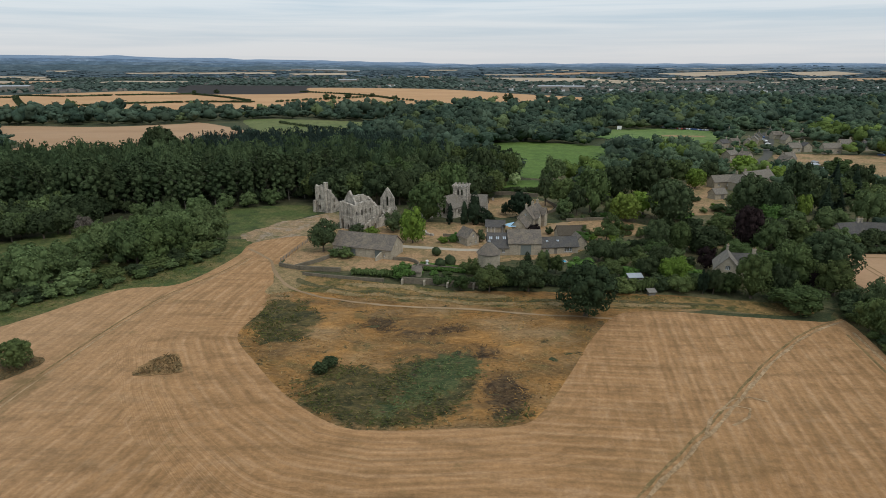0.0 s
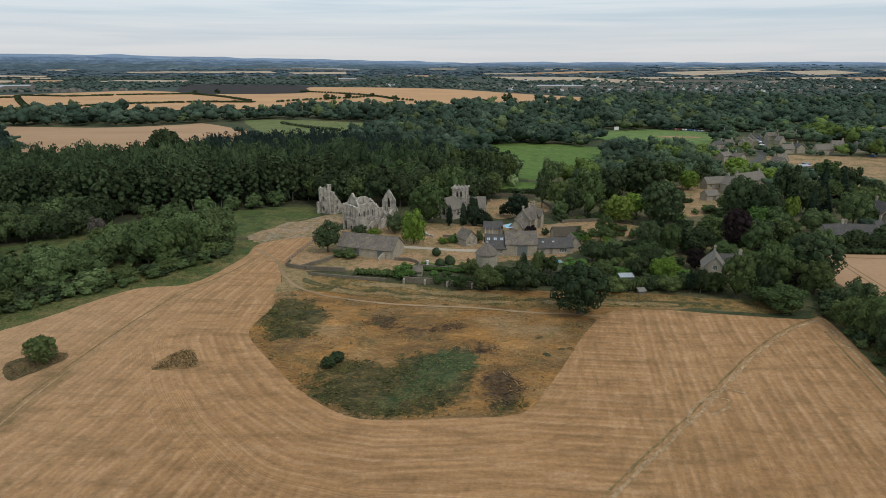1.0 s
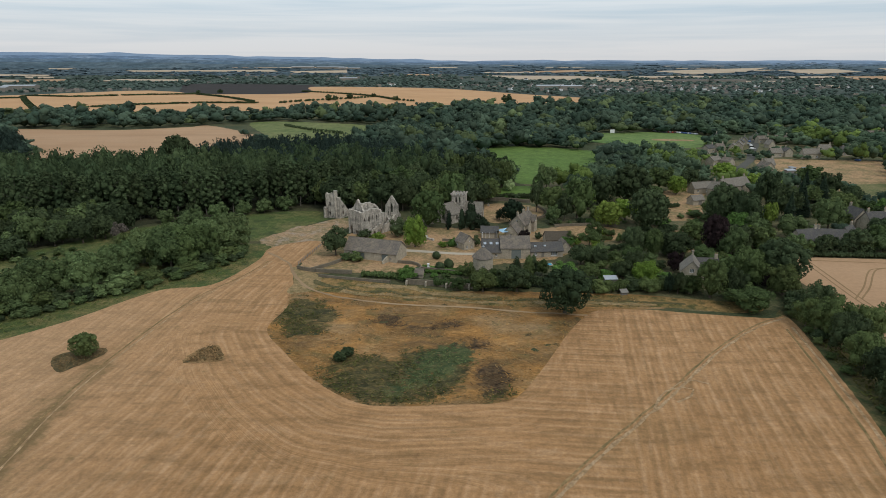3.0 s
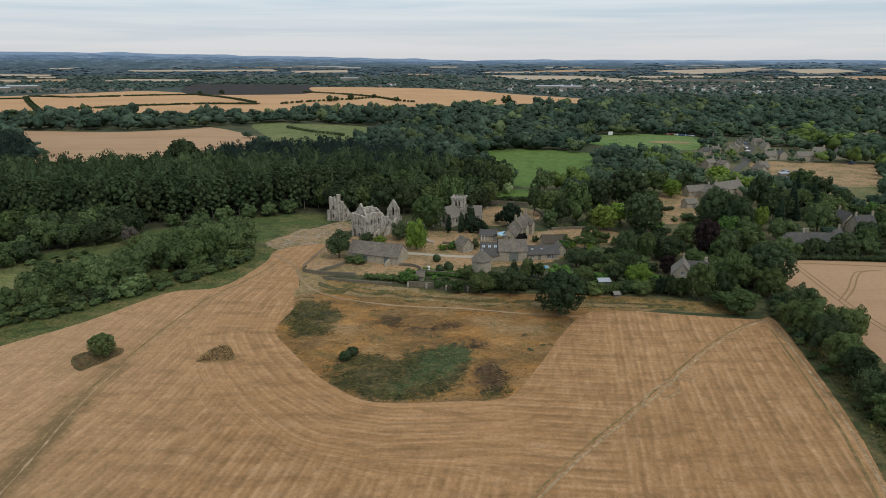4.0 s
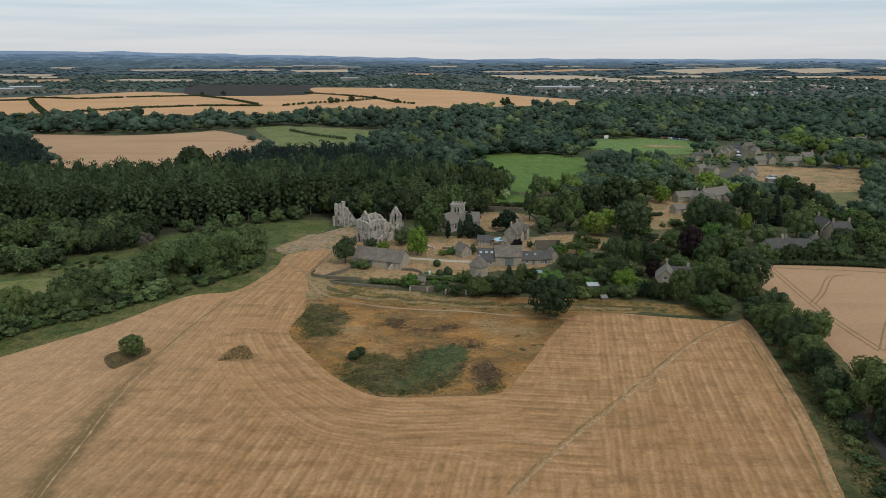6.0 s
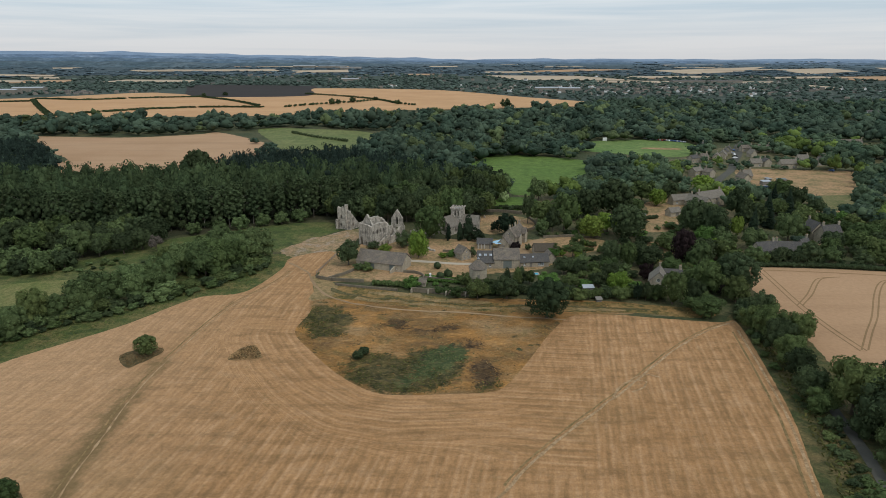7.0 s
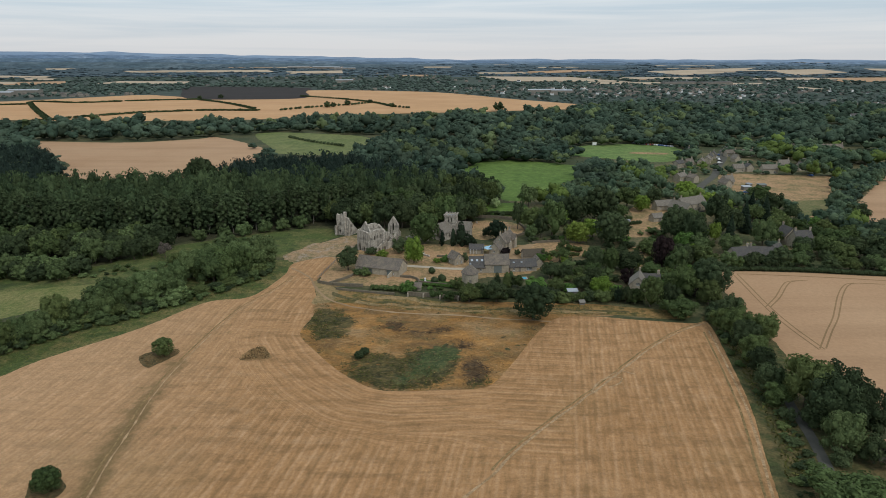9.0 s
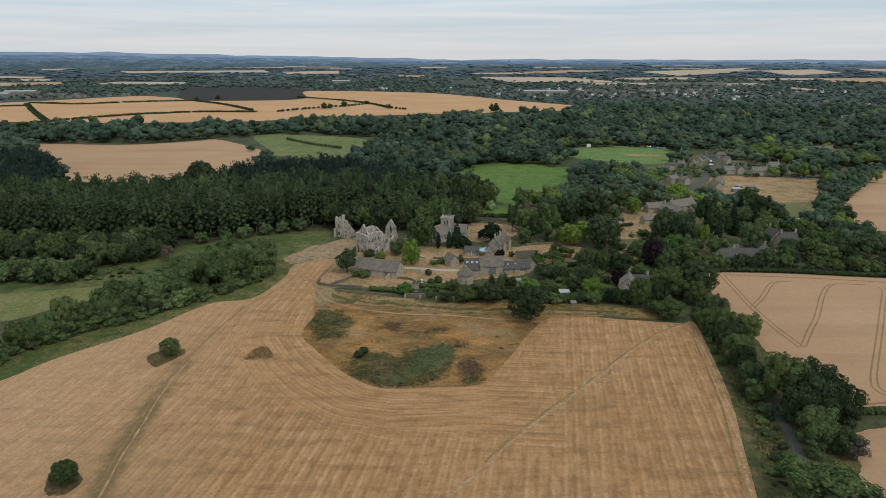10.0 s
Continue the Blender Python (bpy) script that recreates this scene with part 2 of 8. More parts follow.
def plain(name, colour, rough=0.6, metal=0.0, wear=0.18, scale=3.0):
    k = Nodes(name, rough)
    k.bsdf.inputs["Metallic"].default_value = metal
    f = k.noise(k.local(), scale, 5, 0.65)
    return k.done(k.value(colour, k.span(f, 0.25, 0.75, 1 - wear, 1 + wear)), f, 0.2, 0.02)


def glassy():
    k = Nodes("window_glass", 0.06)
    k.bsdf.inputs["Transmission Weight"].default_value = 0.85
    k.bsdf.inputs["Specular IOR Level"].default_value = 0.5
    return k.done((0.75, 0.8, 0.82))


def rippled():
    k = Nodes("pool_water", 0.08)
    k.bsdf.inputs["Specular IOR Level"].default_value = 0.5
    f = k.noise(k.place(), 2.0, 3)
    return k.done(k.mix(f, (0.05, 0.36, 0.55), (0.10, 0.46, 0.66)), f, 0.1, 0.03)


M = {
    "stubble": stubble(),
    "ground": grassy("rough_grass", (0.045, 0.058, 0.024), (0.115, 0.098, 0.046), 0.03, 0.58),
    "patch": lodged("dry_tussock_grass", (("green", (0.034, 0.041, 0.014), (0.135, 0.108, 0.038)), ("mint", (0.050, 0.078, 0.026), (0.110, 0.125, 0.046)), ("brown", (0.040, 0.026, 0.016), (0.150, 0.094, 0.044)))),
    "weeds": grassy("brown_weeds", (0.191, 0.114, 0.050), (0.310, 0.189, 0.080), 0.2, 0.5, 0.15, (0.099, 0.081, 0.037)),
    "dark_weeds": grassy("dark_rank_weeds", (0.095, 0.074, 0.032), (0.170, 0.112, 0.050), 0.2, 0.5, 0.15, (0.060, 0.056, 0.024)),
    "verge": grassy("weedy_verge", (0.060, 0.072, 0.024), (0.150, 0.112, 0.048), 0.12, 0.52, 0.12, (0.042, 0.050, 0.018)),
    "ditch": grassy("dark_ditch_growth", (0.066, 0.070, 0.026), (0.140, 0.108, 0.048), 0.25, 0.52),
    "dry_ridge": grassy("dry_bank_ridge", (0.155, 0.128, 0.052), (0.30, 0.205, 0.100), 0.22, 0.45),
    "river_grass": grassy("rank_river_grass", (0.070, 0.096, 0.026), (0.175, 0.140, 0.054), 0.10, 0.55, 0.12, (0.044, 0.066, 0.020)),
    "bank": grassy("tall_bank_grass", (0.084, 0.084, 0.025), (0.270, 0.165, 0.062), 0.11, 0.46, 0.10, (0.054, 0.058, 0.019)),
    "meadow": grassy("river_meadow", (0.070, 0.098, 0.026), (0.150, 0.138, 0.052), 0.060, 0.54, 0.10, (0.040, 0.056, 0.018)),
    "mown_meadow": grassy("mown_river_meadow", (0.118, 0.142, 0.040), (0.200, 0.180, 0.070), 0.05, 0.50, 0.14),
    "lawn": grassy("parched_lawn", (0.105, 0.112, 0.040), (0.37, 0.230, 0.120), 0.075, 0.42),
    "green_field": grassy("green_pasture", (0.078, 0.142, 0.025), (0.108, 0.164, 0.035), 0.012, 0.5, 0.2, None, 0.25),
    "old_pasture": grassy("grazed_pasture", (0.105, 0.138, 0.040), (0.160, 0.168, 0.062), 0.012, 0.5, 0.2, None, 0.25),
    "paddock_green": grassy("half_green_paddock", (0.105, 0.120, 0.040), (0.21, 0.170, 0.080), 0.05, 0.55),
    "cricket": grassy("mown_cricket_grass", (0.102, 0.178, 0.042), (0.150, 0.188, 0.060), 0.012, 0.55, 0.2, None, 0.25),
    "garden": grassy("garden_ground", (0.056, 0.072, 0.028), (0.17, 0.135, 0.07), 0.045, 0.52),
    # the shade under the trees is part of this dark floor colour
    "wood_floor": grassy("shade_dark_floor", (0.030, 0.038, 0.016), (0.055, 0.050, 0.026), 0.05, 0.5),
    # distance haze is put into this blue, tree shade into its darkness
    "far_plain": grassy("hazed_wooded_plain", (0.044, 0.068, 0.080), (0.064, 0.090, 0.100), 0.004, 0.60, 0.16, None, 0.03),
    # darkened to the tone of the trees' shaded sides, haze blue mixed in
    "town_floor": grassy("hazed_hedged_land", (0.038, 0.056, 0.044), (0.062, 0.076, 0.056), 0.006, 0.60, 0.16, None, 0.05),
    "ripe": ripe("ripe_corn", (0.475, 0.268, 0.126), (0.54, 0.318, 0.160)),
    "ripe_pink": ripe("pale_stubble", (0.38, 0.228, 0.124), (0.44, 0.278, 0.160)),
    "ripe_far": ripe("far_ripe_corn", (0.41, 0.315, 0.215), (0.47, 0.37, 0.265)),
    "ploughed": ripe("ploughed_earth", (0.022, 0.017, 0.0145), (0.030, 0.023, 0.019)),
    "gravel": ripe("pale_gravel", (0.40, 0.345, 0.265), (0.50, 0.43, 0.34)),
    "dirt": ripe("trodden_earth", (0.29, 0.192, 0.105), (0.36, 0.252, 0.145)),
    "rubble_floor": grassy("stony_ground", (0.120, 0.122, 0.050), (0.34, 0.225, 0.128), 0.09, 0.42, 0.14, (0.30, 0.238, 0.175)),
    "asphalt": ripe("lane_asphalt", (0.074, 0.073, 0.063), (0.102, 0.097, 0.082)),
    "earth_line": ripe("wheel_track", (0.225, 0.142, 0.068), (0.29, 0.185, 0.092)),
    "weed_line": grassy("weedy_stubble_line", (0.180, 0.130, 0.054), (0.290, 0.184, 0.084), 0.22, 0.52),
    "pale_line": grassy("trampled_straw", (0.30, 0.19, 0.092), (0.43, 0.295, 0.17), 0.3, 0.52),
    "oak": leaf("oak_leaves", (0.069, 0.106, 0.039), (0.122, 0.153, 0.055)),
    "chestnut": leaf("chestnut_leaves", (0.031, 0.047, 0.023), (0.040, 0.060, 0.028)),
    "dark": leaf("dark_leaves", (0.049, 0.071, 0.034), (0.075, 0.100, 0.045)),
    "lime": leaf("lime_leaves", (0.152, 0.238, 0.041), (0.200, 0.262, 0.055)),
    "willow": leaf("willow_leaves", (0.094, 0.137, 0.055), (0.142, 0.190, 0.077)),
    "poplar": leaf("poplar_leaves", (0.051, 0.077, 0.036), (0.081, 0.110, 0.050)),
    "yew": leaf("yew_needles", (0.018, 0.032, 0.019), (0.032, 0.048, 0.026)),
    "copper": leaf("copper_leaves", (0.022, 0.017, 0.017), (0.034, 0.022, 0.022)),
    "pale_leaf": leaf("pale_leaves", (0.258, 0.331, 0.150), (0.309, 0.371, 0.179)),
    "ivy": leaf("ivy_leaves", (0.086, 0.164, 0.041), (0.115, 0.200, 0.052)),
    "dead": leaf("dead_twigs", (0.14, 0.12, 0.10), (0.17, 0.145, 0.12)),
    "wood_poplar": leaf("plantation_leaves", (0.052, 0.082, 0.039), (0.082, 0.114, 0.050), stuff=True),
    # extra blue in the next two leaf colours imitates haze over the middle distance
    "wood_mixed": leaf("hazed_woodland_leaves", (0.044, 0.074, 0.051), (0.092, 0.130, 0.086), stuff=True, odd=(0.123, 0.159, 0.071)),
    "wood_garden": leaf("hazed_garden_leaves", (0.053, 0.088, 0.055), (0.118, 0.164, 0.092), stuff=True, odd=(0.134, 0.187, 0.049)),
    # deep shade at the plantation foot, painted as a darker leaf colour
    "wood_shade": leaf("shade_dark_leaves", (0.030, 0.046, 0.022), (0.060, 0.080, 0.036), stuff=True),
    # this cool blue-green has distance haze mixed into the leaf colour
    "wood_far_haze": leaf("hazed_distant_leaves", (0.072, 0.106, 0.088), (0.116, 0.154, 0.126), stuff=True),
    # pale blue leaves: the haze towards the horizon, put into their colour
    "wood_haze": leaf("hazed_leaves", (0.112, 0.164, 0.194), (0.148, 0.202, 0.230), stuff=True),
    "wood_spruce": leaf("spruce_needles", (0.023, 0.038, 0.030), (0.035, 0.055, 0.041), stuff=True),
    "tuft_dry": leaf("dry_grass_blades", (0.37, 0.205, 0.070), (0.27, 0.160, 0.060), stuff=True),
    "tuft_straw": leaf("pale_grass_blades", (0.35, 0.235, 0.105), (0.27, 0.180, 0.078), stuff=True),
    "tuft_green": leaf("nettle_blades", (0.066, 0.076, 0.022), (0.120, 0.112, 0.036), stuff=True),
    "tuft_sedge": leaf("sedge_blades", (0.078, 0.104, 0.028), (0.130, 0.142, 0.045), stuff=True),
    "tuft_weed": leaf("dead_weed_stems", (0.195, 0.122, 0.058), (0.110, 0.082, 0.038), stuff=True),
    "tuft_mint": leaf("thistle_blades", (0.082, 0.122, 0.048), (0.125, 0.150, 0.060), stuff=True),
    "tuft_brown": leaf("dock_stems", (0.085, 0.052, 0.030), (0.15, 0.098, 0.052), stuff=True),
    "bark": plain("bark", (0.115, 0.092, 0.070), 0.95, 0, 0.35, 5),
    "bark_pale": plain("pale_bark", (0.165, 0.15, 0.125), 0.95, 0, 0.3, 4),
    "ruin": masonry("weathered_limestone", (0.540, 0.485, 0.405), (0.375, 0.335, 0.280), (0.112, 0.103, 0.090), 0.3, 0.95),
    "stone": masonry("cotswold_stone", (0.425, 0.372, 0.285), (0.310, 0.270, 0.208), (0.160, 0.142, 0.114)),
    "stone_pale": masonry("pale_dressed_stone", (0.445, 0.390, 0.298), (0.345, 0.300, 0.228), (0.190, 0.168, 0.132)),
    "drywall": masonry("dry_stone", (0.204, 0.171, 0.123), (0.147, 0.125, 0.093), (0.073, 0.065, 0.046), 0.18),
    "slate": slates("stone_slates", (0.200, 0.170, 0.140), (0.130, 0.113, 0.098), (0.255, 0.210, 0.150)),
    "far_wall": plain("greyish_house_walls", (0.235, 0.212, 0.180), 0.9, 0, 0.25, 0.02),
    "thatch": plain("dark_thatch", (0.085, 0.070, 0.052), 0.95, 0, 0.35, 2.5),
    "slate_grey": slates("grey_slates", (0.115, 0.108, 0.104), (0.085, 0.082, 0.080), (0.125, 0.112, 0.09)),
    "slate_pale": slates("pale_stone_slates", (0.25, 0.222, 0.184), (0.20, 0.178, 0.150), (0.17, 0.15, 0.115)),
    "timber": plain("weathered_timber", (0.20, 0.185, 0.16), 0.85, 0, 0.3, 6),
    "green_paint": plain("grey_green_boards", (0.155, 0.175, 0.165), 0.7, 0, 0.15, 2),
    "white": plain("white_paint", (0.72, 0.72, 0.70), 0.55, 0, 0.08),
    "awning": plain("pale_blue_canvas", (0.34, 0.55, 0.70), 0.8, 0, 0.12),
    "metal": plain("galvanised_sheet", (0.42, 0.44, 0.46), 0.45, 0.5, 0.15),
    "lead": plain("lead_sheet", (0.24, 0.25, 0.26), 0.6, 0.2, 0.2),
    "skylight": plain("skylight_glass", (0.42, 0.47, 0.52), 0.15, 0, 0.05),
    "tyre": plain("tyre_rubber", (0.03, 0.03, 0.03), 0.8),
    "glass": glassy(),
    "pool": rippled(),
    # haze is painted into these four hill colours, bluer and paler with distance
    "hill_front": grassy("hazed_rise", (0.056, 0.090, 0.110), (0.104, 0.140, 0.160), 0.006, 0.58, 0.12, (0.036, 0.060, 0.076), 0.05),
    "hill_near": grassy("hazed_woods", (0.076, 0.122, 0.168), (0.140, 0.188, 0.234), 0.005, 0.58, 0.12, (0.052, 0.086, 0.122), 0.04),
    "hill_mid": grassy("hazed_hills", (0.104, 0.160, 0.236), (0.190, 0.246, 0.312), 0.004, 0.60, 0.12, None, 0.03),
    "hill": plain("blue_haze", (0.185, 0.256, 0.350), 1.0, 0, 0.25, 0.006),
}

# ---- building blocks ----
import itertools

from mathutils.geometry import delaunay_2d_cdt



def terrain(x, y):
    """Height of the land: level valley, lifted beyond 2100 m to fit the camera's horizon."""
    r = math.hypot(x, y)
    return 0.0 if r < 2100 else 58.0 * min(1.0, (r - 2100) / 2700) ** 1.25


def mesh_of(name, verts, faces, mat):
    me = bpy.data.meshes.new(name)
    me.from_pydata([tuple(v) for v in verts], [], [tuple(f) for f in faces])
    for m in mat if isinstance(mat, (list, tuple)) else (mat,):
        me.materials.append(m)
    me.update()
    return me


def part(name, verts, faces, mat, parent=None, m=None, label="", smooth=False):
    """One mesh object under a thing or a part."""
    ob = new(name, mesh_of(name, verts, faces, mat))
    if smooth:
        ob.data.shade_smooth()
    ob.parent = parent
    if m is not None:
        ob.matrix_basis = m
    return tagged(ob, label)


def thing(name, label, category, m, group="", kind=""):
    ob = new(name)
    ob.matrix_basis = m
    ob.empty_display_size = 0.5
    return tagged(ob, label, category, group, kind)


def join(*pieces):
    """Several (verts, faces) as one."""
    verts, faces = [], []
    for v, f in pieces:
        n = len(verts)
        verts += [tuple(a) for a in v]
        faces += [tuple(i + n for i in q) for q in f]
    return verts, faces


def block(x0, y0, z0, x1, y1, z1, c=0.03):
    """A box with chamfered upright and top edges."""
    c = min(c, (x1 - x0) / 3, (y1 - y0) / 3, (z1 - z0) / 3)
    ring = lambda a: [(x0 + a + c, y0 + a), (x1 - a - c, y0 + a), (x1 - a, y0 + a + c), (x1 - a, y1 - a - c), (x1 - a - c, y1 - a), (x0 + a + c, y1 - a), (x0 + a, y1 - a - c), (x0 + a, y0 + a + c)]
    v = [(x, y, z0) for x, y in ring(0)] + [(x, y, z1 - c) for x, y in ring(0)] + [(x, y, z1) for x, y in ring(c)]
    f = [tuple(range(7, -1, -1)), tuple(range(16, 24))]
    for k in (0, 8):
        f += [(k + i, k + (i + 1) % 8, k + 8 + (i + 1) % 8, k + 8 + i) for i in range(8)]
    return v, f


def tube(points, radii, n=8, cap=True):
    v, f = [], []
    for i, (p, r) in enumerate(zip(points, radii)):
        p = Vector(p)
        d = (Vector(points[min(i + 1, len(points) - 1)]) - Vector(points[max(i - 1, 0)])).normalized()
        a = d.orthogonal().normalized()
        b = d.cross(a)
        v += [tuple(p + r * (math.cos(2 * math.pi * k / n) * a + math.sin(2 * math.pi * k / n) * b)) for k in range(n)]
        if i:
            o = (i - 1) * n
            f += [(o + k, o + (k + 1) % n, o + n + (k + 1) % n, o + n + k) for k in range(n)]
    if cap:
        f += [tuple(range(n - 1, -1, -1)), tuple(range(len(v) - n, len(v)))]
    return v, f


def inside(poly, xs, ys):
    """Which of the points lie in the polygon."""
    xs, ys = np.asarray(xs, float), np.asarray(ys, float)
    hit = np.zeros(xs.shape, bool)
    for (ax, ay), (bx, by) in zip(poly, poly[1:] + poly[:1]):
        cross = (ay > ys) != (by > ys)
        with np.errstate(divide="ignore", invalid="ignore"):
            hit ^= cross & (xs < (bx - ax) * (ys - ay) / (by - ay) + ax)
    return hit


def rounded(points, step, closed=True):
    """A curve through the points, in even steps."""
    P = [Vector((*p, 0)) for p in points]
    n, out = len(P), []
    for i in range(n if closed else n - 1):
        g = lambda j: P[j % n] if closed else P[min(max(j, 0), n - 1)]
        a, b, c, d = g(i - 1), g(i), g(i + 1), g(i + 2)
        k = max(1, int((c - b).length / step))
        for s in range(k):
            t = s / k
            q = 0.5 * (2 * b + (c - a) * t + (2 * a - 5 * b + 4 * c - d) * t * t + (3 * b - a - 3 * c + d) * t ** 3)
            out.append((q.x, q.y))
    if not closed:
        out.append(points[-1])
    return out


def toward(poly, x, y):
    """Distance from points to a polygon's outline."""
    best = np.full(np.shape(x), 1e9)
    for (ax, ay), (bx, by) in zip(poly, poly[1:] + poly[:1]):
        dx, dy = bx - ax, by - ay
        t = np.clip(((x - ax) * dx + (y - ay) * dy) / (dx * dx + dy * dy + 1e-9), 0, 1)
        best = np.minimum(best, np.hypot(x - ax - t * dx, y - ay - t * dy))
    return best


CLEAR = [[(38, 296), (36, 348), (62, 348), (78, 336), (60, 298)], [(46, 200), (46, 208), (66, 212), (66, 196)]]


# village houses: x, y, heading, length
STREET_SIDE = [(177, 384, 35, 11), (184, 379, 120, 8), (220, 452, 62, 11), (229, 462, 62, 11), (238, 478, 62, 11), (246, 490, 62, 10), (266, 500, 5, 12), (281, 500, 3, 13), (257, 470, 100, 8), (197, 441, 30, 10), (207, 446, 15, 8), (236, 421, 10, 11)]
BACK_LANES = [(257, 414, 4, 15), (246, 424, 90, 8), (282, 440, 5, 11), (306, 450, 0, 12), (200, 362, 100, 11), (205, 369, 15, 8), (290, 428, 10, 9), (340, 474, 20, 16), (342, 534, 0, 30), (376, 533, 2, 30), (325, 560, 0, 14), (420, 480, 5, 14), (272, 524, 60, 12), (232, 512, 60, 10)]
for hx_, hy_, *_ in STREET_SIDE + BACK_LANES + [(600, 838), (575, 787), (582, 795)]:
    CLEAR.append([(hx_ - 8, hy_ - 8), (hx_ + 8, hy_ - 8), (hx_ + 8, hy_ + 6), (hx_ - 8, hy_ + 6)])


def land(name, outline, mat, label, z=0.03, step=8.0, ragged=0.5, curve=True, category="field", clear=False):
    """A sheet of ground with a slightly ragged edge, laid on the terrain."""
    edge = rounded(outline, min(step / 2, max(0.7, ragged))) if curve else list(outline)
    if clear:
        CLEAR.append(list(outline))
    rag = [(noise.noise((x * 0.3 / max(ragged, 0.1), y * 0.3 / max(ragged, 0.1), 3)) + 0.6 * noise.noise((x * 0.9 / max(ragged, 0.1), y * 0.9 / max(ragged, 0.1), 7))) * ragged for x, y in edge]
    cx, cy = sum(p[0] for p in edge) / len(edge), sum(p[1] for p in edge) / len(edge)
    edge = [(x + r * (x - cx) / (math.hypot(x - cx, y - cy) + 1), y + r * (y - cy) / (math.hypot(x - cx, y - cy) + 1)) for (x, y), r in zip(edge, rag)]
    xs, ys = [p[0] for p in edge], [p[1] for p in edge]
    gx, gy = np.meshgrid(np.arange(min(xs), max(xs), step), np.arange(min(ys), max(ys), step))
    gx, gy = gx.ravel(), gy.ravel()
    ok = inside(edge, gx, gy)
    gx, gy = gx[ok], gy[ok]
    if len(gx):
        far = toward(edge, gx, gy) > step * 0.4
        gx, gy = gx[far], gy[far]
    pts = [Vector(p) for p in edge] + [Vector((a, b)) for a, b in zip(gx, gy)]
    n = len(edge)
    v, _, f, *_ = delaunay_2d_cdt(pts, [(i, (i + 1) % n) for i in range(n)], [], 0, 1e-4)
    f = [q if (v[q[1]] - v[q[0]]).cross(v[q[2]] - v[q[0]]) > 0 else list(reversed(q)) for q in f]
    mid = np.array([[(v[q[0]][k] + v[q[1]][k] + v[q[2]][k]) / 3 for k in (0, 1)] for q in f])
    keep = inside(edge, mid[:, 0], mid[:, 1])
    f = [q for q, s in zip(f, keep) if s]
    ob = new(name, mesh_of(name, [(a.x, a.y, terrain(a.x, a.y) + z) for a in v], f, mat))
    return tagged(ob, label, category, kind="structure"), edge


def strip(name, points, width, mat, label, z=0.05, wobble=0.15, category="track"):
    """A ribbon of worn ground along a line."""
    line = rounded(points, 2.0, closed=False)
    v, f = [], []
    for i, (x, y) in enumerate(line):
        a, b = line[max(i - 1, 0)], line[min(i + 1, len(line) - 1)]
        d = math.hypot(b[0] - a[0], b[1] - a[1]) + 1e-6
        nx, ny = -(b[1] - a[1]) / d, (b[0] - a[0]) / d
        w = width / 2 * (1 + 3 * wobble * noise.noise((x * 0.4, y * 0.4, 1)))
        s = 2 * wobble * width * noise.noise((x * 0.15, y * 0.15, 9))
        v += [(x + nx * (s - w), y + ny * (s - w), z), (x + nx * s, y + ny * s, z + 0.01), (x + nx * (s + w), y + ny * (s + w), z)]
        if i:
            k = 3 * i
            f += [(k - 3, k, k + 1, k - 2), (k - 2, k + 1, k + 2, k - 1)]
    ob = new(name, mesh_of(name, v, [q[::-1] for q in f], mat))
    return tagged(ob, label, category, kind="structure")


# ---- the land ----
v, f = [(0, 60, 0)], []
rings = [25, 60, 110, 180, 280, 420, 650, 1000, 1500, 2100, 2350, 2600, 2900, 3200, 3500, 3800, 4100, 4400, 4650, 4850]
SEG = 96
for i, r in enumerate(rings):
    for k in range(SEG):
        x, y = r * math.cos(2 * math.pi * k / SEG), r * math.sin(2 * math.pi * k / SEG)
        v.append((x, y, terrain(x, y) - (0.6 if r > 1000 else 0.0)))
    a = 1 + (i - 1) * SEG
    for k in range(SEG):
        k2 = (k + 1) % SEG
        f.append((0, 1 + k, 1 + k2) if i == 0 else (a + k, a + SEG + k, a + SEG + k2, a + k2))
ground = new("ground", mesh_of("ground", v, f, M["ground"]))
tagged(ground, "rough grassland, green and dry in drifts", "ground", kind="structure")

# rough hollow left standing in the middle of the harvested field
HOLLOW = [(-46, 150), (-43, 139), (-44, 124), (-37, 111), (-28, 98.5), (-18, 89), (-10, 87), (0, 87.5), (12, 88.5), (17, 93), (24, 106), (33, 124), (42, 136), (60, 137.5), (60, 147), (0, 150)]
FIELD = [(-150, 55), (-125, 93), (-117, 107), (-99, 128), (-85, 151), (-72, 155.5), (-67, 164), (-63, 182), (-62, 197), (-47, 205), (-46, 188), (-48.5, 172), (-45, 155), (-43, 139), (-44.5, 124),
         (-37, 111), (-28, 98.5), (-18, 89), (-10, 87), (0, 87.5), (12, 88.5), (17, 93), (24, 106), (33, 124), (42, 136), (55, 137), (67, 134.5), (86, 131), (92, 131), (87, 104),
         (80.6, 77), (72.6, 52), (57.5, 0), (30, -120), (-190, -110), (-200, -20)]
UNDER = [(x + 1.6 * (x + 5) / math.hypot(x + 5, y - 118), y + 1.6 * (y - 118) / math.hypot(x + 5, y - 118)) for x, y in HOLLOW]
TRODDEN = [(-62, 190), (-52, 178), (-48, 168), (-41, 155), (-31, 147), (-14, 141), (7, 138.5), (21, 135.5), (39, 133), (58, 136.5), (80, 133)]
hollow, _ = land("rough_hollow", UNDER, M["patch"], "rough hollow of dry orange-brown grass with green and dark drifts", 0.02, 1.5, 0.8)
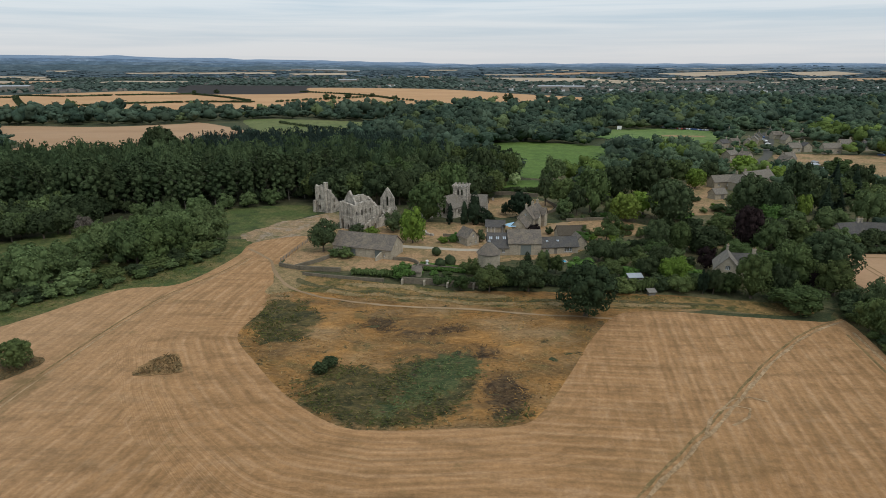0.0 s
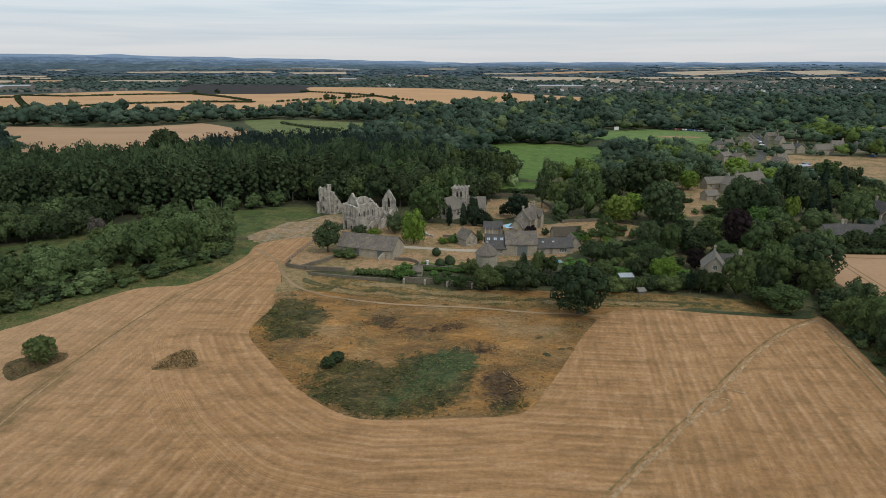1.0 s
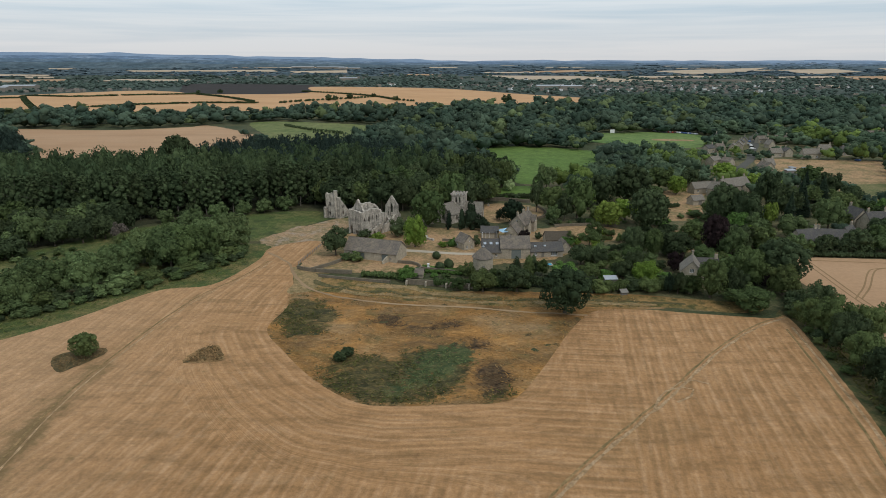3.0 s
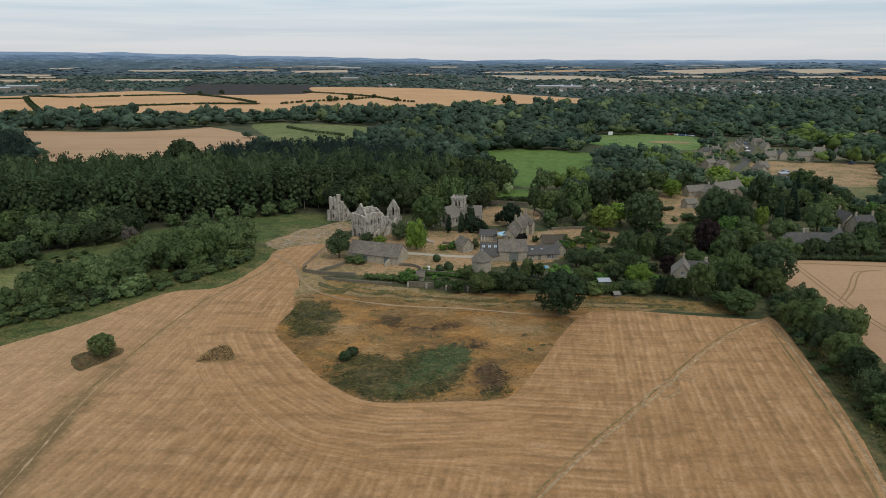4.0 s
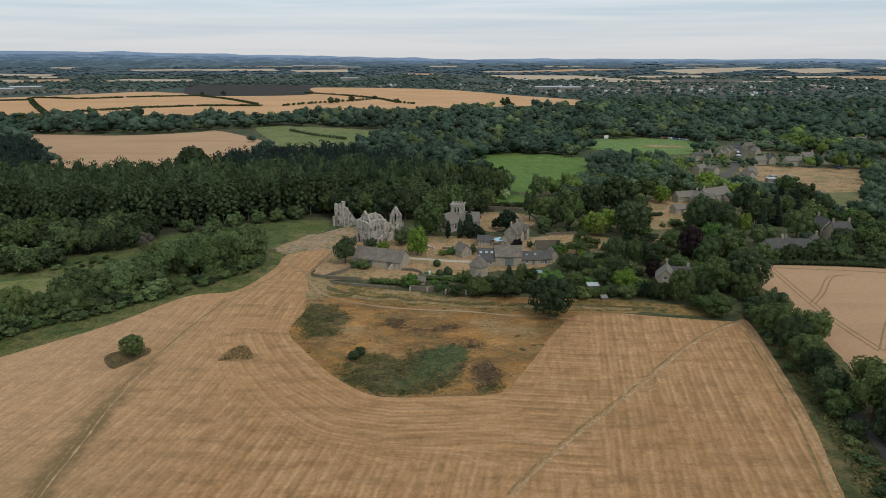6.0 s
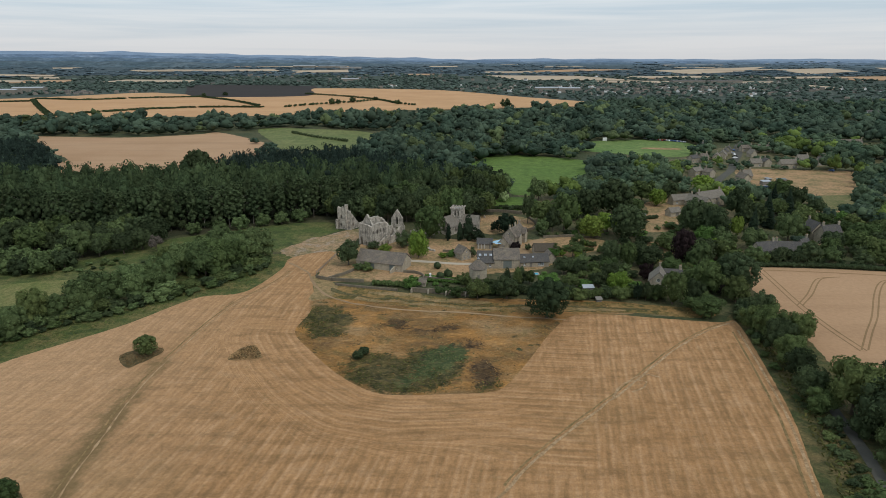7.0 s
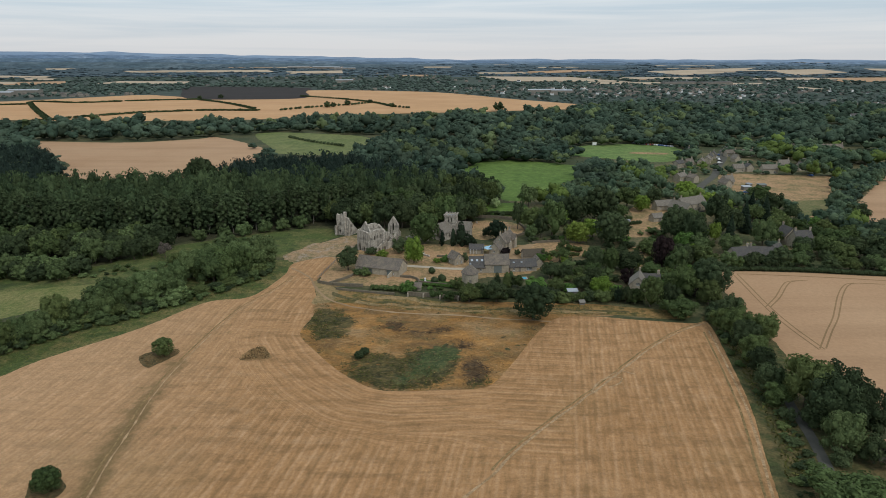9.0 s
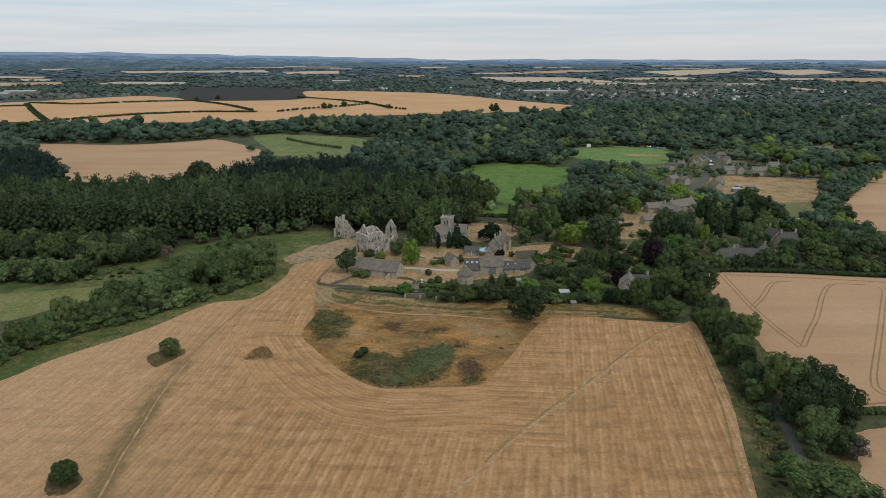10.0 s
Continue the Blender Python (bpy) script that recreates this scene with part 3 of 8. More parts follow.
DRIFTS = {
    "green": ([(-45, 131), (-45, 141), (-40, 146), (-33, 142), (-28, 131), (-31, 121), (-38, 119)], [(-26, 96), (-26, 105), (-23, 111), (-12, 107), (-4, 113), (7, 115), (8, 104), (4, 95), (-2, 89), (-11, 87), (-19, 90)], [(8, 92), (14, 96), (15, 91), (10, 88)]),
    "mint": ([(-4, 110), (0, 114), (8, 115), (7, 106), (1, 100), (-6, 94), (-12, 90), (-8, 99)],),
    "brown": ([(6, 102), (11, 106), (14, 99), (13, 93), (9, 92), (7, 96)], [(-19, 128), (-16, 133), (-11, 131), (-13, 126)], [(-3, 126), (2, 129), (6, 126), (1, 124)], [(4, 113), (8, 118), (12, 116), (9, 111)], [(-11, 123), (-7, 127), (-2, 124), (-7, 121)]),
}


def drift_weight(polys, x, y, soft=2.4):
    """1 inside, 0 outside, fading across the edges."""
    best = np.full(np.shape(x), -1e9)
    for poly in polys:
        d = toward(poly, x, y)
        best = np.maximum(best, np.where(inside(poly, x, y), d, -d))
    return np.clip(0.5 + best / (2 * soft), 0, 1)


hx = np.array([(q.co.x, q.co.y) for q in hollow.data.vertices])
walked = np.array(rounded(TRODDEN, 1.0, closed=False))
rim = np.where(inside(HOLLOW, hx[:, 0], hx[:, 1]), np.clip(toward(HOLLOW, hx[:, 0], hx[:, 1]) / 5.0, 0, 1), 0)
rim *= hx[:, 1] < np.interp(hx[:, 0], [q[0] for q in TRODDEN], [q[1] for q in TRODDEN])
rim *= np.clip((np.min(np.hypot(hx[:, :1] - walked[:, 0], hx[:, 1:] - walked[:, 1]), axis=1) - 1.5) / 4.0, 0, 1)
for q, k in zip(hollow.data.vertices, rim):
    q.co.z += k * (0.18 + 0.30 * noise.noise((q.co.x * 0.10, q.co.y * 0.22, 2)) + 0.26 * noise.noise((q.co.x * 0.3, q.co.y * 0.5, 5)))
for nm, polys in DRIFTS.items():
    hollow.data.attributes.new(nm, "FLOAT", "POINT").data.foreach_set("value", drift_weight(polys, hx[:, 0], hx[:, 1]).astype(np.float32))
stub, _ = land("stubble_field", FIELD, M["stubble"], "harvested tan stubble field with combine rows", 0.06, 3.0, 0.22)
xy = np.array([(q.co.x, q.co.y) for q in stub.data.vertices])
ring = toward(HOLLOW, xy[:, 0], xy[:, 1])
right = xy[:, 0] * 0.981 - xy[:, 1] * 0.193
left = xy[:, 0] * 0.990 - xy[:, 1] * 0.13
neck = np.clip((xy[:, 1] - 85) / 60, 0, 1) * np.clip((-15 - xy[:, 0]) / 25, 0, 1)
straight = right * (1 - neck) + left * neck
edge_near = np.clip((24 - ring) / 8, 0, 1) * np.clip((135 - xy[:, 1]) / 12, 0, 1) * np.clip((30 - xy[:, 0]) / 12, 0, 1)
TRAM = [(-69, 30), (-71.1, 43.8), (-72.8, 55.5), (-73.9, 69), (-75.6, 92), (-73.6, 120.5), (-69.5, 146), (-61.5, 166), (-58, 180)]
tram_line = np.array(rounded(TRAM, 1.5, closed=False))
gap = xy[:, :1] - tram_line[None, :, 0]
near_tram = np.min(np.hypot(gap, xy[:, 1:] - tram_line[None, :, 1]), axis=1)
west = xy[:, 0] < np.interp(xy[:, 1], tram_line[:, 1], tram_line[:, 0])
weedy = np.clip(1 - near_tram / np.where(west, 7.5, 3.5), 0, 1) * np.clip(1.3 - np.abs(xy[:, 1] - 62) / 60, 0.25, 1)
across = xy[:, 1] * 0.99 + xy[:, 0] * 0.10
seam = 27.3 + (xy[:, 1] - 42.6) * 0.204
turned = np.clip((seam - xy[:, 0]) / 3 + 0.5, 0, 1) * np.clip((xy[:, 0] - 4) / 12, 0, 1) * np.clip((xy[:, 1] - 48) / 14, 0, 1)
for nm, val in (("rows", straight), ("ring", ring), ("blend", edge_near), ("weedy", weedy), ("across", across), ("turned", turned)):
    stub.data.attributes.new(nm, "FLOAT", "POINT").data.foreach_set("value", val.astype(np.float32))

# tracks worn into the stubble
strip("tramline", TRAM, 0.4, M["pale_line"], "pale trampled wheel line through the stubble", 0.085, 0.35)
strip("tramline", [(x - 1.3, y) for x, y in TRAM], 0.45, M["weed_line"], "dark weedy wheel line through the stubble", 0.09, 0.2)
FOOT = [(-14, 22), (4.3, 43), (12.8, 52.5), (17.6, 59.2), (29.5, 73), (45.8, 89.9), (56, 101.4), (69.3, 115.2), (80.8, 125), (92, 131.6)]
strip("footpath", FOOT, 0.7, M["pale_line"], "trampled pale straw along the footpath", 0.1, 0.28, "path")
strip("footpath", [(x - 0.7, y + 0.8) for x, y in FOOT[2:]], 0.45, M["weed_line"], "worn weedy edge of the diagonal footpath", 0.088, 0.3, "path")
strip("footpath", [(41.5, 86), (43.8, 90), (46.5, 93), (50, 94.6), (52.3, 93.6), (50.6, 91), (47, 88.5)], 0.5, M["pale_line"], "pale looping wheel scuff beside the footpath", 0.102, 0.4, "path")
strip("footpath", [(47.5, 93.6), (51, 97), (54, 97.6), (56.5, 96)], 0.45, M["pale_line"], "pale looping wheel scuff beside the footpath", 0.104, 0.4, "path")
strip("field_margin", [(54.6, 0), (66.2, 40), (77.2, 76), (83.6, 104), (87.6, 124)], 0.6, M["weed_line"], "green wheel line along the field edge", 0.085, 0.1)
strip("field_margin", [(56.4, 0), (67.8, 40), (79.2, 76), (85.5, 104), (89.6, 125)], 0.7, M["pale_line"], "pale straw strip at the field edge", 0.09, 0.08)
strip("footpath", TRODDEN[:9], 0.9, M["dirt"], "bare trodden path round the rough hollow", 0.11, 0.25, "path")

# uncut islets in the stubble
land("weed_islet", [(-58.5, 105.5), (-57.5, 112), (-54, 114.5), (-50.5, 109), (-50, 106.5)], M["weeds"], "triangle of brown weeds left uncut", 0.12, 2, 0.5)
land("weed_islet", [(-89.4, 108), (-84.2, 101), (-82, 103.2), (-78.5, 109.5), (-79.5, 112.5), (-84, 113.5)], M["dark_weeds"], "brown uncut weeds round a lone bush", 0.12, 2, 0.5)
land("weed_islet", [(-85.6, 49), (-82.5, 43.5), (-78.6, 43.8), (-77.4, 47.6), (-79.5, 50.5), (-83, 51.5)], M["dark_weeds"], "brown uncut weeds round a lone bush", 0.12, 2, 0.5)

# green and dark drifts inside the hollow
land("bank", [(-44, 152), (-38, 163), (-15, 157), (7, 150), (28, 145.5), (49, 148), (80, 143), (89, 138), (80, 134.5), (62, 138.5), (40, 139), (20, 139), (5, 141.5), (-14, 144.5), (-31, 150)], M["bank"], "green bank between hollow and gardens", 0.05, 5, 1.2)
land("bank", [(-49.6, 171), (-48.4, 173.6), (-40, 166.6), (-37.6, 160), (-38.5, 153), (-43, 149), (-46, 151), (-45.6, 158), (-47.4, 165)], M["dry_ridge"], "dry grassy end of the bank beside the stubble", 0.065, 4, 0.6)

# river side, west
strip("bank_ditch", [(-40, 161), (-35.8, 156.8), (-31.1, 154.2), (-22.1, 150.8), (-11.2, 149.5), (-1.6, 146.7), (8.9, 145.1), (16.6, 143.6), (24, 143.8), (43.8, 143.6), (57.6, 142.6), (68.3, 141.6)], 1.5, M["ditch"], "dark overgrown ditch along the bank", 0.1, 0.5, "ditch")
strip("bank_ridge", [(-26, 157), (-16.6, 156), (-9.0, 153.3), (-1.1, 149.9), (4.3, 148.3), (9.6, 147.8), (16, 147)], 2.6, M["dry_ridge"], "dry grassy ridge on the bank", 0.12, 0.4, "bank")
strip("bank_ridge", [(-30, 151.5), (-22, 148.6), (-11, 147.2), (-1, 144.6), (9, 142.9), (22, 141.6), (46, 141.4), (60, 140.6)], 1.6, M["dry_ridge"], "dry grassy ridge on the bank", 0.12, 0.5, "bank")
land("river_bank", [(-170, 52), (-122, 88), (-114, 105), (-97, 125), (-83, 148), (-70, 153), (-64, 163), (-60, 183), (-60, 197), (-80, 200), (-110, 178), (-124, 158), (-136, 135), (-146, 115), (-190, 80)], M["river_grass"], "tall green grass on the river bank", 0.045, 6, 1.5)
land("river_meadow", [(-240, 140), (-160, 143), (-140, 156), (-125, 172), (-112, 184), (-96, 205), (-64, 206), (-58, 225), (-50, 240), (-57, 254), (-81, 250), (-106, 235), (-129, 220), (-144, 196), (-165, 187), (-240, 180)], M["meadow"], "green river meadow turning straw-coloured", 0.04, 6, 1.5)
land("river_meadow", [(-240, 150), (-167.7, 162.7), (-153.4, 166.5), (-131.2, 172.4), (-119.7, 178.6), (-114.9, 174.3), (-134.8, 153.2), (-142.9, 144.7), (-152, 136), (-200, 112), (-240, 110)], M["mown_meadow"], "pale mown strip of the river meadow", 0.055, 5, 0.8)
land("stony_yard", [(-69, 206), (-61, 224), (-49, 236), (-40, 242), (-36, 232), (-41, 218), (-43, 209), (-46, 203), (-54, 199), (-62, 197)], M["rubble_floor"], "stony trampled ground beside the ruin", 0.055, 2, 2.2, category="yard")
land("wood_floor", [(-420, 175), (-190, 184), (-165, 191), (-144, 200), (-129, 224), (-106, 239), (-81, 254), (-64, 260), (-40, 256), (20, 262), (30, 330), (10, 380), (-200, 400), (-420, 420)], M["wood_floor"], "woodland floor coloured dark for the shade under the trees", 0.05, 20, 2)

# gardens and lawns
land("dry_lawn", [(-46, 171), (-46, 205), (-40, 214), (-12, 224), (22, 224), (45, 224), (53, 231), (73, 222), (71, 210), (56, 200), (46, 190), (36, 181), (16, 176), (0, 170), (-25, 168)], M["lawn"], "parched lawn round the barns and ruin", 0.055, 6, 1, category="lawn")
land("churchyard", [(14, 240), (16, 262), (28, 270), (44, 262), (44, 246), (30, 236), (22, 232)], M["lawn"], "dry grass churchyard", 0.08, 5, 0.8, category="lawn", clear=True)
land("dry_lawn", [(79, 190), (82, 204), (86, 217), (99, 220), (103, 213), (97, 202), (90, 191)], M["lawn"], "parched orchard lawn", 0.055, 6, 1, category="lawn", clear=True)
land("dry_lawn", [(95, 237), (100, 256), (111, 280), (116, 299), (141, 313), (139, 297), (127, 280), (119, 256), (112, 240)], M["lawn"], "parched garden lawn", 0.055, 6, 1, category="lawn", clear=True)
land("dry_paddock", [(192, 330), (200, 362), (219, 410), (262, 406), (301, 394), (262, 335), (224, 286), (207, 274), (201, 286), (222, 325), (212, 334)], M["lawn"], "dry grass paddock behind the village", 0.06, 10, 1, category="paddock", clear=True)
land("paddock_grass", [(207, 276), (203, 285), (213, 306), (228, 318), (246, 318), (236, 300), (222, 285)], M["paddock_green"], "greener lower end of the paddock", 0.1, 6, 3.5, category="paddock")
land("bright_lawn", [(24, 284), (24, 306), (52, 312), (50, 284)], M["green_field"], "green lawn behind the church", 0.06, 6, 0.8, category="lawn", clear=True)
land("gravel_drive", [(-14, 191.5), (-4, 189.5), (5, 187.5), (14, 187), (14, 189.5), (5, 190), (-4, 192), (-14, 194)], M["gravel"], "pale gravel drive past the barn", 0.09, 3, 0.15, category="drive")
land("gravel_yard", [(14, 196), (18, 208), (30, 209), (43, 224), (46, 222), (36, 206), (44, 196), (30, 192)], M["dirt"], "bare earth farmyard behind the barns", 0.085, 4, 0.4, category="yard")

# east side
land("corn_field", [(113, 178), (123, 184), (154, 182), (191, 176), (260, 170), (300, 120), (260, 60), (160, 76), (122, 76), (104.5, 77), (104.5, 100), (108.5, 125), (110, 150)], M["ripe_pink"], "ripe pale corn field beyond the hedge", 0.05, 8, 0.5, clear=True)
for pts in ([(123, 181), (121, 165), (118.5, 146), (117.4, 129), (117.9, 111)], [(118.5, 145), (127, 154.5), (136.4, 167), (141, 171.5), (148, 173)], [(118.6, 111.7), (128, 124), (137.3, 135.7), (151.3, 155.6), (160.5, 166.7), (166.3, 169.4), (176, 168)], [(181, 166), (180, 161.5), (169, 146.6), (146.6, 116.5), (128, 91.7), (124.5, 84.3), (127, 81), (140, 82)], [(108, 75.5), (123, 78), (150, 82)], [(125, 181), (160, 176), (200, 168)]):
    for off in (0.0, 1.9):
        strip("wheel_track", [(x + off, y) for x, y in pts], 0.5, M["earth_line"], "dark wheel track in the corn", 0.08, 0.05)
land("lane", [(66, 5), (74, 26), (80, 41), (84, 52), (87.6, 65), (90, 77), (93, 90), (98, 108), (101.5, 126), (104.5, 140), (107, 139), (104, 125), (100.4, 107), (95.4, 89), (92.4, 76), (90, 64), (86.4, 51), (82.4, 40), (76.4, 25), (68.4, 4)], M["asphalt"], "narrow grey asphalt lane between hedges", 0.1, 3, 0.1, category="road")
land("corn_field", [(104, 63), (125, 66), (200, 62), (170, -20), (88, 5), (93, 41), (98, 51)], M["ripe_pink"], "pale cut field south of the hedge", 0.05, 8, 0.6, clear=True)
land("lane_verge", [(56, -20), (65, 20), (73, 55), (80, 78), (86, 104), (89, 132), (112, 150), (110, 110), (107, 80), (104, 66), (100, 45), (96, 20), (84, 0)], M["verge"], "weedy lane verge", 0.04, 5, 0.6, category="verge")
land("village_street", [(151, 292), (164.5, 325), (180, 362), (208.5, 406), (228.5, 446), (250, 486), (264.5, 520), (279, 548), (285, 547), (270, 516), (256, 484), (234, 444), (213.5, 404), (185, 360), (169.5, 324), (156, 290)], M["asphalt"], "grey village street", 0.1, 6, 0.3, category="road", clear=True)
land("paddock", [(225, 262), (243, 292), (266, 318), (313, 371), (330, 380), (420, 360), (330, 240), (247, 248)], M["ripe_pink"], "pale cut field beyond the trees", 0.05, 12, 1, clear=True)
land("paddock", [(326, 388), (352, 420), (384, 446), (450, 420), (380, 372)], M["ripe_pink"], "pale cut field beyond the tree belt", 0.05, 12, 1, clear=True)
land("village_floor", [(50, 150), (45, 240), (50, 330), (150, 480), (330, 520), (520, 420), (430, 240), (260, 186), (123, 186), (98, 140)], M["garden"], "rough leafy ground between gardens", 0.012, 20, 3, category="ground")

# middle distance
land("green_pasture", [(14, 395), (16, 420), (36, 467), (52, 480), (88, 470), (121, 441), (104, 393), (80, 362), (60, 324), (42, 322), (34, 364)], M["green_field"], "bright green pasture among trees", 0.1, 15, 1.5, clear=True)
land("cricket_ground", [(107, 522), (138, 562), (170, 578), (226, 580), (238, 540), (222, 490), (190, 468), (155, 485)], M["cricket"], "mown green cricket ground", 0.12, 15, 1, clear=True)
land("cricket_square", [(182, 516), (186, 525), (214, 520), (210, 511)], M["lawn"], "paler mown cricket strip", 0.2, 6, 0.1, category="pitch")
land("pale_stubble_field", [(-441, 608), (-330, 600), (-266, 628), (-243, 642), (-158, 526), (-170, 400), (-290, 400), (-305, 455), (-340, 490), (-385, 540)], M["ripe_pink"], "pale harvested field beyond the plantation", 0.1, 25, 2, clear=True)
land("green_pasture", [(-212, 676), (-160, 684), (-78, 640), (-76, 520), (-150, 520), (-165, 560)], M["old_pasture"], "pale green pasture with a thin hedge", 0.12, 20, 2, clear=True)
land("ripe_field", [(-900, 1220), (-715, 1447), (-627, 1424), (-434, 1290), (-312, 1430), (-340, 1675), (-25, 1590), (161, 1305), (290, 1085), (128, 1000), (-150, 920), (-265, 850), (-465, 830), (-660, 850), (-1050, 900), (-1250, 1100)], M["ripe"], "broad golden corn fields split by hedges", 0.3, 60, 4, clear=True)
land("ploughed_field", [(-545, 1335), (-660, 1600), (-745, 1880), (-560, 1870), (-375, 1800), (-340, 1600), (-292, 1350), (-420, 1290)], M["ploughed"], "dark bare ploughed field", 0.35, 60, 3, clear=True)
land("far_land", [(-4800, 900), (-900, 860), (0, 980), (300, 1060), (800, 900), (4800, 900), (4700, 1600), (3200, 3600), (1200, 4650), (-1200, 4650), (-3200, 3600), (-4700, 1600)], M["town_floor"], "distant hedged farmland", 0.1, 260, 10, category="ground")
land("far_plain", [(-4300, 2300), (-2600, 2420), (-900, 2560), (600, 2600), (2200, 2480), (4300, 2300), (4000, 2700), (2400, 4100), (800, 4720), (-800, 4720), (-2400, 4100), (-4000, 2700)], M["far_plain"], "wooded plain below the horizon, blue haze in its colour", 0.5, 200, 30, category="ground")

# ---- trees ----


def ball(n):
    """A coarse ball of unit radius."""
    bm = bmesh.new()
    bmesh.ops.create_icosphere(bm, subdivisions=n, radius=1.0)
    v = np.array([a.co[:] for a in bm.verts])
    f = np.array([[a.index for a in q.verts] for q in bm.faces])
    bm.free()
    return v, f


BALL1, BALL2 = ball(1), ball(2)
ICO = BALL1[0][:12] / np.linalg.norm(BALL1[0][:12], axis=1)[:, None]
BALL0 = (ICO, np.array([t if np.dot(np.cross(ICO[t[1]] - ICO[t[0]], ICO[t[2]] - ICO[t[0]]), ICO[t[0]]) > 0 else t[::-1] for t in itertools.combinations(range(12), 3) if all(np.linalg.norm(ICO[a] - ICO[b]) < 1.2 for a, b in itertools.combinations(t, 2))]))


def leaf_cards(g, lobes, count, size, down=-0.35, loose=0.40):
    """Small folded sprays of leaves, set loosely over the outside of some lobes."""
    c, r = np.array([l[:3] for l in lobes]), np.array([l[3:] for l in lobes])
    area = r[:, 0] * r[:, 2]
    pick = g.choice(len(lobes), count * 3, p=area / area.sum())
    d = g.normal(size=(count * 3, 3))
    d /= np.linalg.norm(d, axis=1)[:, None]
    d[:, 2] = np.where(d[:, 2] < down, -d[:, 2], d[:, 2])
    p = c[pick] + d * r[pick] * g.uniform(0.95 - 0.25 * loose, 1.0 + 0.16 * loose, (count * 3, 1))
    buried = np.zeros(len(p), bool)
    for i in range(len(lobes)):
        buried |= (np.linalg.norm((p - c[i]) / r[i], axis=1) < 0.80) & (pick != i)
    p, d = p[~buried][:count], d[~buried][:count]
    m = len(p)
    nrm = d + g.normal(size=(m, 3)) * loose + np.array([0, 0, 0.15])
    nrm /= np.linalg.norm(nrm, axis=1)[:, None]
    t = np.cross(nrm, g.normal(size=(m, 3)))
    t /= np.linalg.norm(t, axis=1)[:, None] + 1e-9
    b = np.cross(nrm, t)
    s = size * g.uniform(0.45, 1.35, (m, 1))
    w = s * g.uniform(0.40, 0.85, (m, 1))
    q = np.stack([p - t * s - nrm * s * 0.35, p - b * w, p + t * s - nrm * s * 0.35, p + b * w], 1).reshape(-1, 3)
    return q, np.arange(4 * m).reshape(m, 4)


def leafy(g, lobes, count, size, core=0.74, fine=0, down=-0.35, solid=None, loose=0.40):
    """Verts and faces of a crown: rough inner masses (the first of the lobes) behind a loose shell of leaf sprays."""
    bv, bf = (BALL1, BALL2, BALL0)[int(fine)]
    inner = lobes[:solid] if solid else lobes
    c, r = np.array([l[:3] for l in inner]), np.array([l[3:] for l in inner])
    V, F, n = [], [], 0
    for i in range(len(inner)):
        v = c[i] + bv * (1 + 0.17 * g.standard_normal((len(bv), 1))) * r[i] * core
        deep = np.zeros(len(v), bool)
        for j in range(len(inner)):
            if j != i:
                deep |= np.linalg.norm((v - c[j]) / (r[j] * core), axis=1) < 0.72
        V.append(v)
        F += [tuple(q + n) for q in bf if not deep[q].all()]
        n += len(bv)
    q, f = leaf_cards(g, lobes, count, size, down, loose)
    V.append(q)
    F += [tuple(a) for a in f + n]
    return np.vstack(V), F


def lobes_round(g, n, h, w, base, boughs=None):
    """A broad uneven crown between base and h, w across: a heart, large boughs, then smaller billows budding from the boughs."""
    mid, half, seed = (base + h) / 2, (h - base) / 2, g.uniform(0, 99)
    boughs = boughs or max(3, int(n * 0.36))
    out = [(0, 0, mid - 0.05 * half, w * 0.36, w * 0.36, half * 0.74)]
    tilt = g.uniform(-0.10, 0.10, 2)
    for i in range(boughs):
        z = max(-0.72, min(0.92, 0.92 - 1.60 * (i + 0.5) / boughs + g.uniform(-0.12, 0.12)))
        a, ring = 2.39996 * i + g.uniform(-0.5, 0.5), math.sqrt(1 - z * z)
        ring = max(ring, 0.88) if z < -0.1 else ring
        x, y = ring * math.cos(a), ring * math.sin(a)
        s = g.uniform(0.30, 0.52) * (1.12 - 0.25 * max(z, 0)) / max(1.0, boughs / 9) ** 0.3
        k = (0.99 + 0.24 * noise.noise((x * 1.1 + seed, y * 1.1, z * 1.1)) + g.uniform(-0.06, 0.06)) * (1 - s * 0.85)
        out.append(((x * k + tilt[0] * z) * w / 2, (y * k + tilt[1] * z) * w / 2, mid + z * k * half, s * w / 2, s * w / 2, s * (half + w / 2) / 2 * g.uniform(0.80, 1.05)))
    for i in range(n - boughs):
        bx, by, bz, br, _, bh = out[1 + int(g.integers(0, boughs))]
        d = np.array([bx / (w / 2), by / (w / 2), (bz - mid) / half + 0.25]) + g.normal(size=3) * 0.75
        d /= np.linalg.norm(d)
        s = g.uniform(0.30, 0.62)
        out.append((bx + d[0] * br * 0.8, by + d[1] * br * 0.8, max(base + bh * s, bz + d[2] * bh * 0.8), br * s, br * s, bh * s * g.uniform(0.8, 1.1)))
    return out


def lobes_cone(g, n, h, w, base):
    """A dense clipped or conical crown hugging its stem."""
    out = [(0, 0, base + (h - base) * 0.42, w * 0.40, w * 0.40, (h - base) * 0.44), (0, 0, base + (h - base) * 0.68, w * 0.25, w * 0.25, (h - base) * 0.31)]
    for i in range(n):
        t = (i + 0.5) / n
        a = 2.4 * i + g.uniform(-0.5, 0.5)
        r = w * 0.33 * min(1.0, 0.55 + 2.2 * t) * (1.04 - t) ** 0.7
        out.append((math.cos(a) * r, math.sin(a) * r, base + (h - base) * (0.06 + 0.86 * t), w * 0.15, w * 0.15, (h - base) * 0.12))
    return out


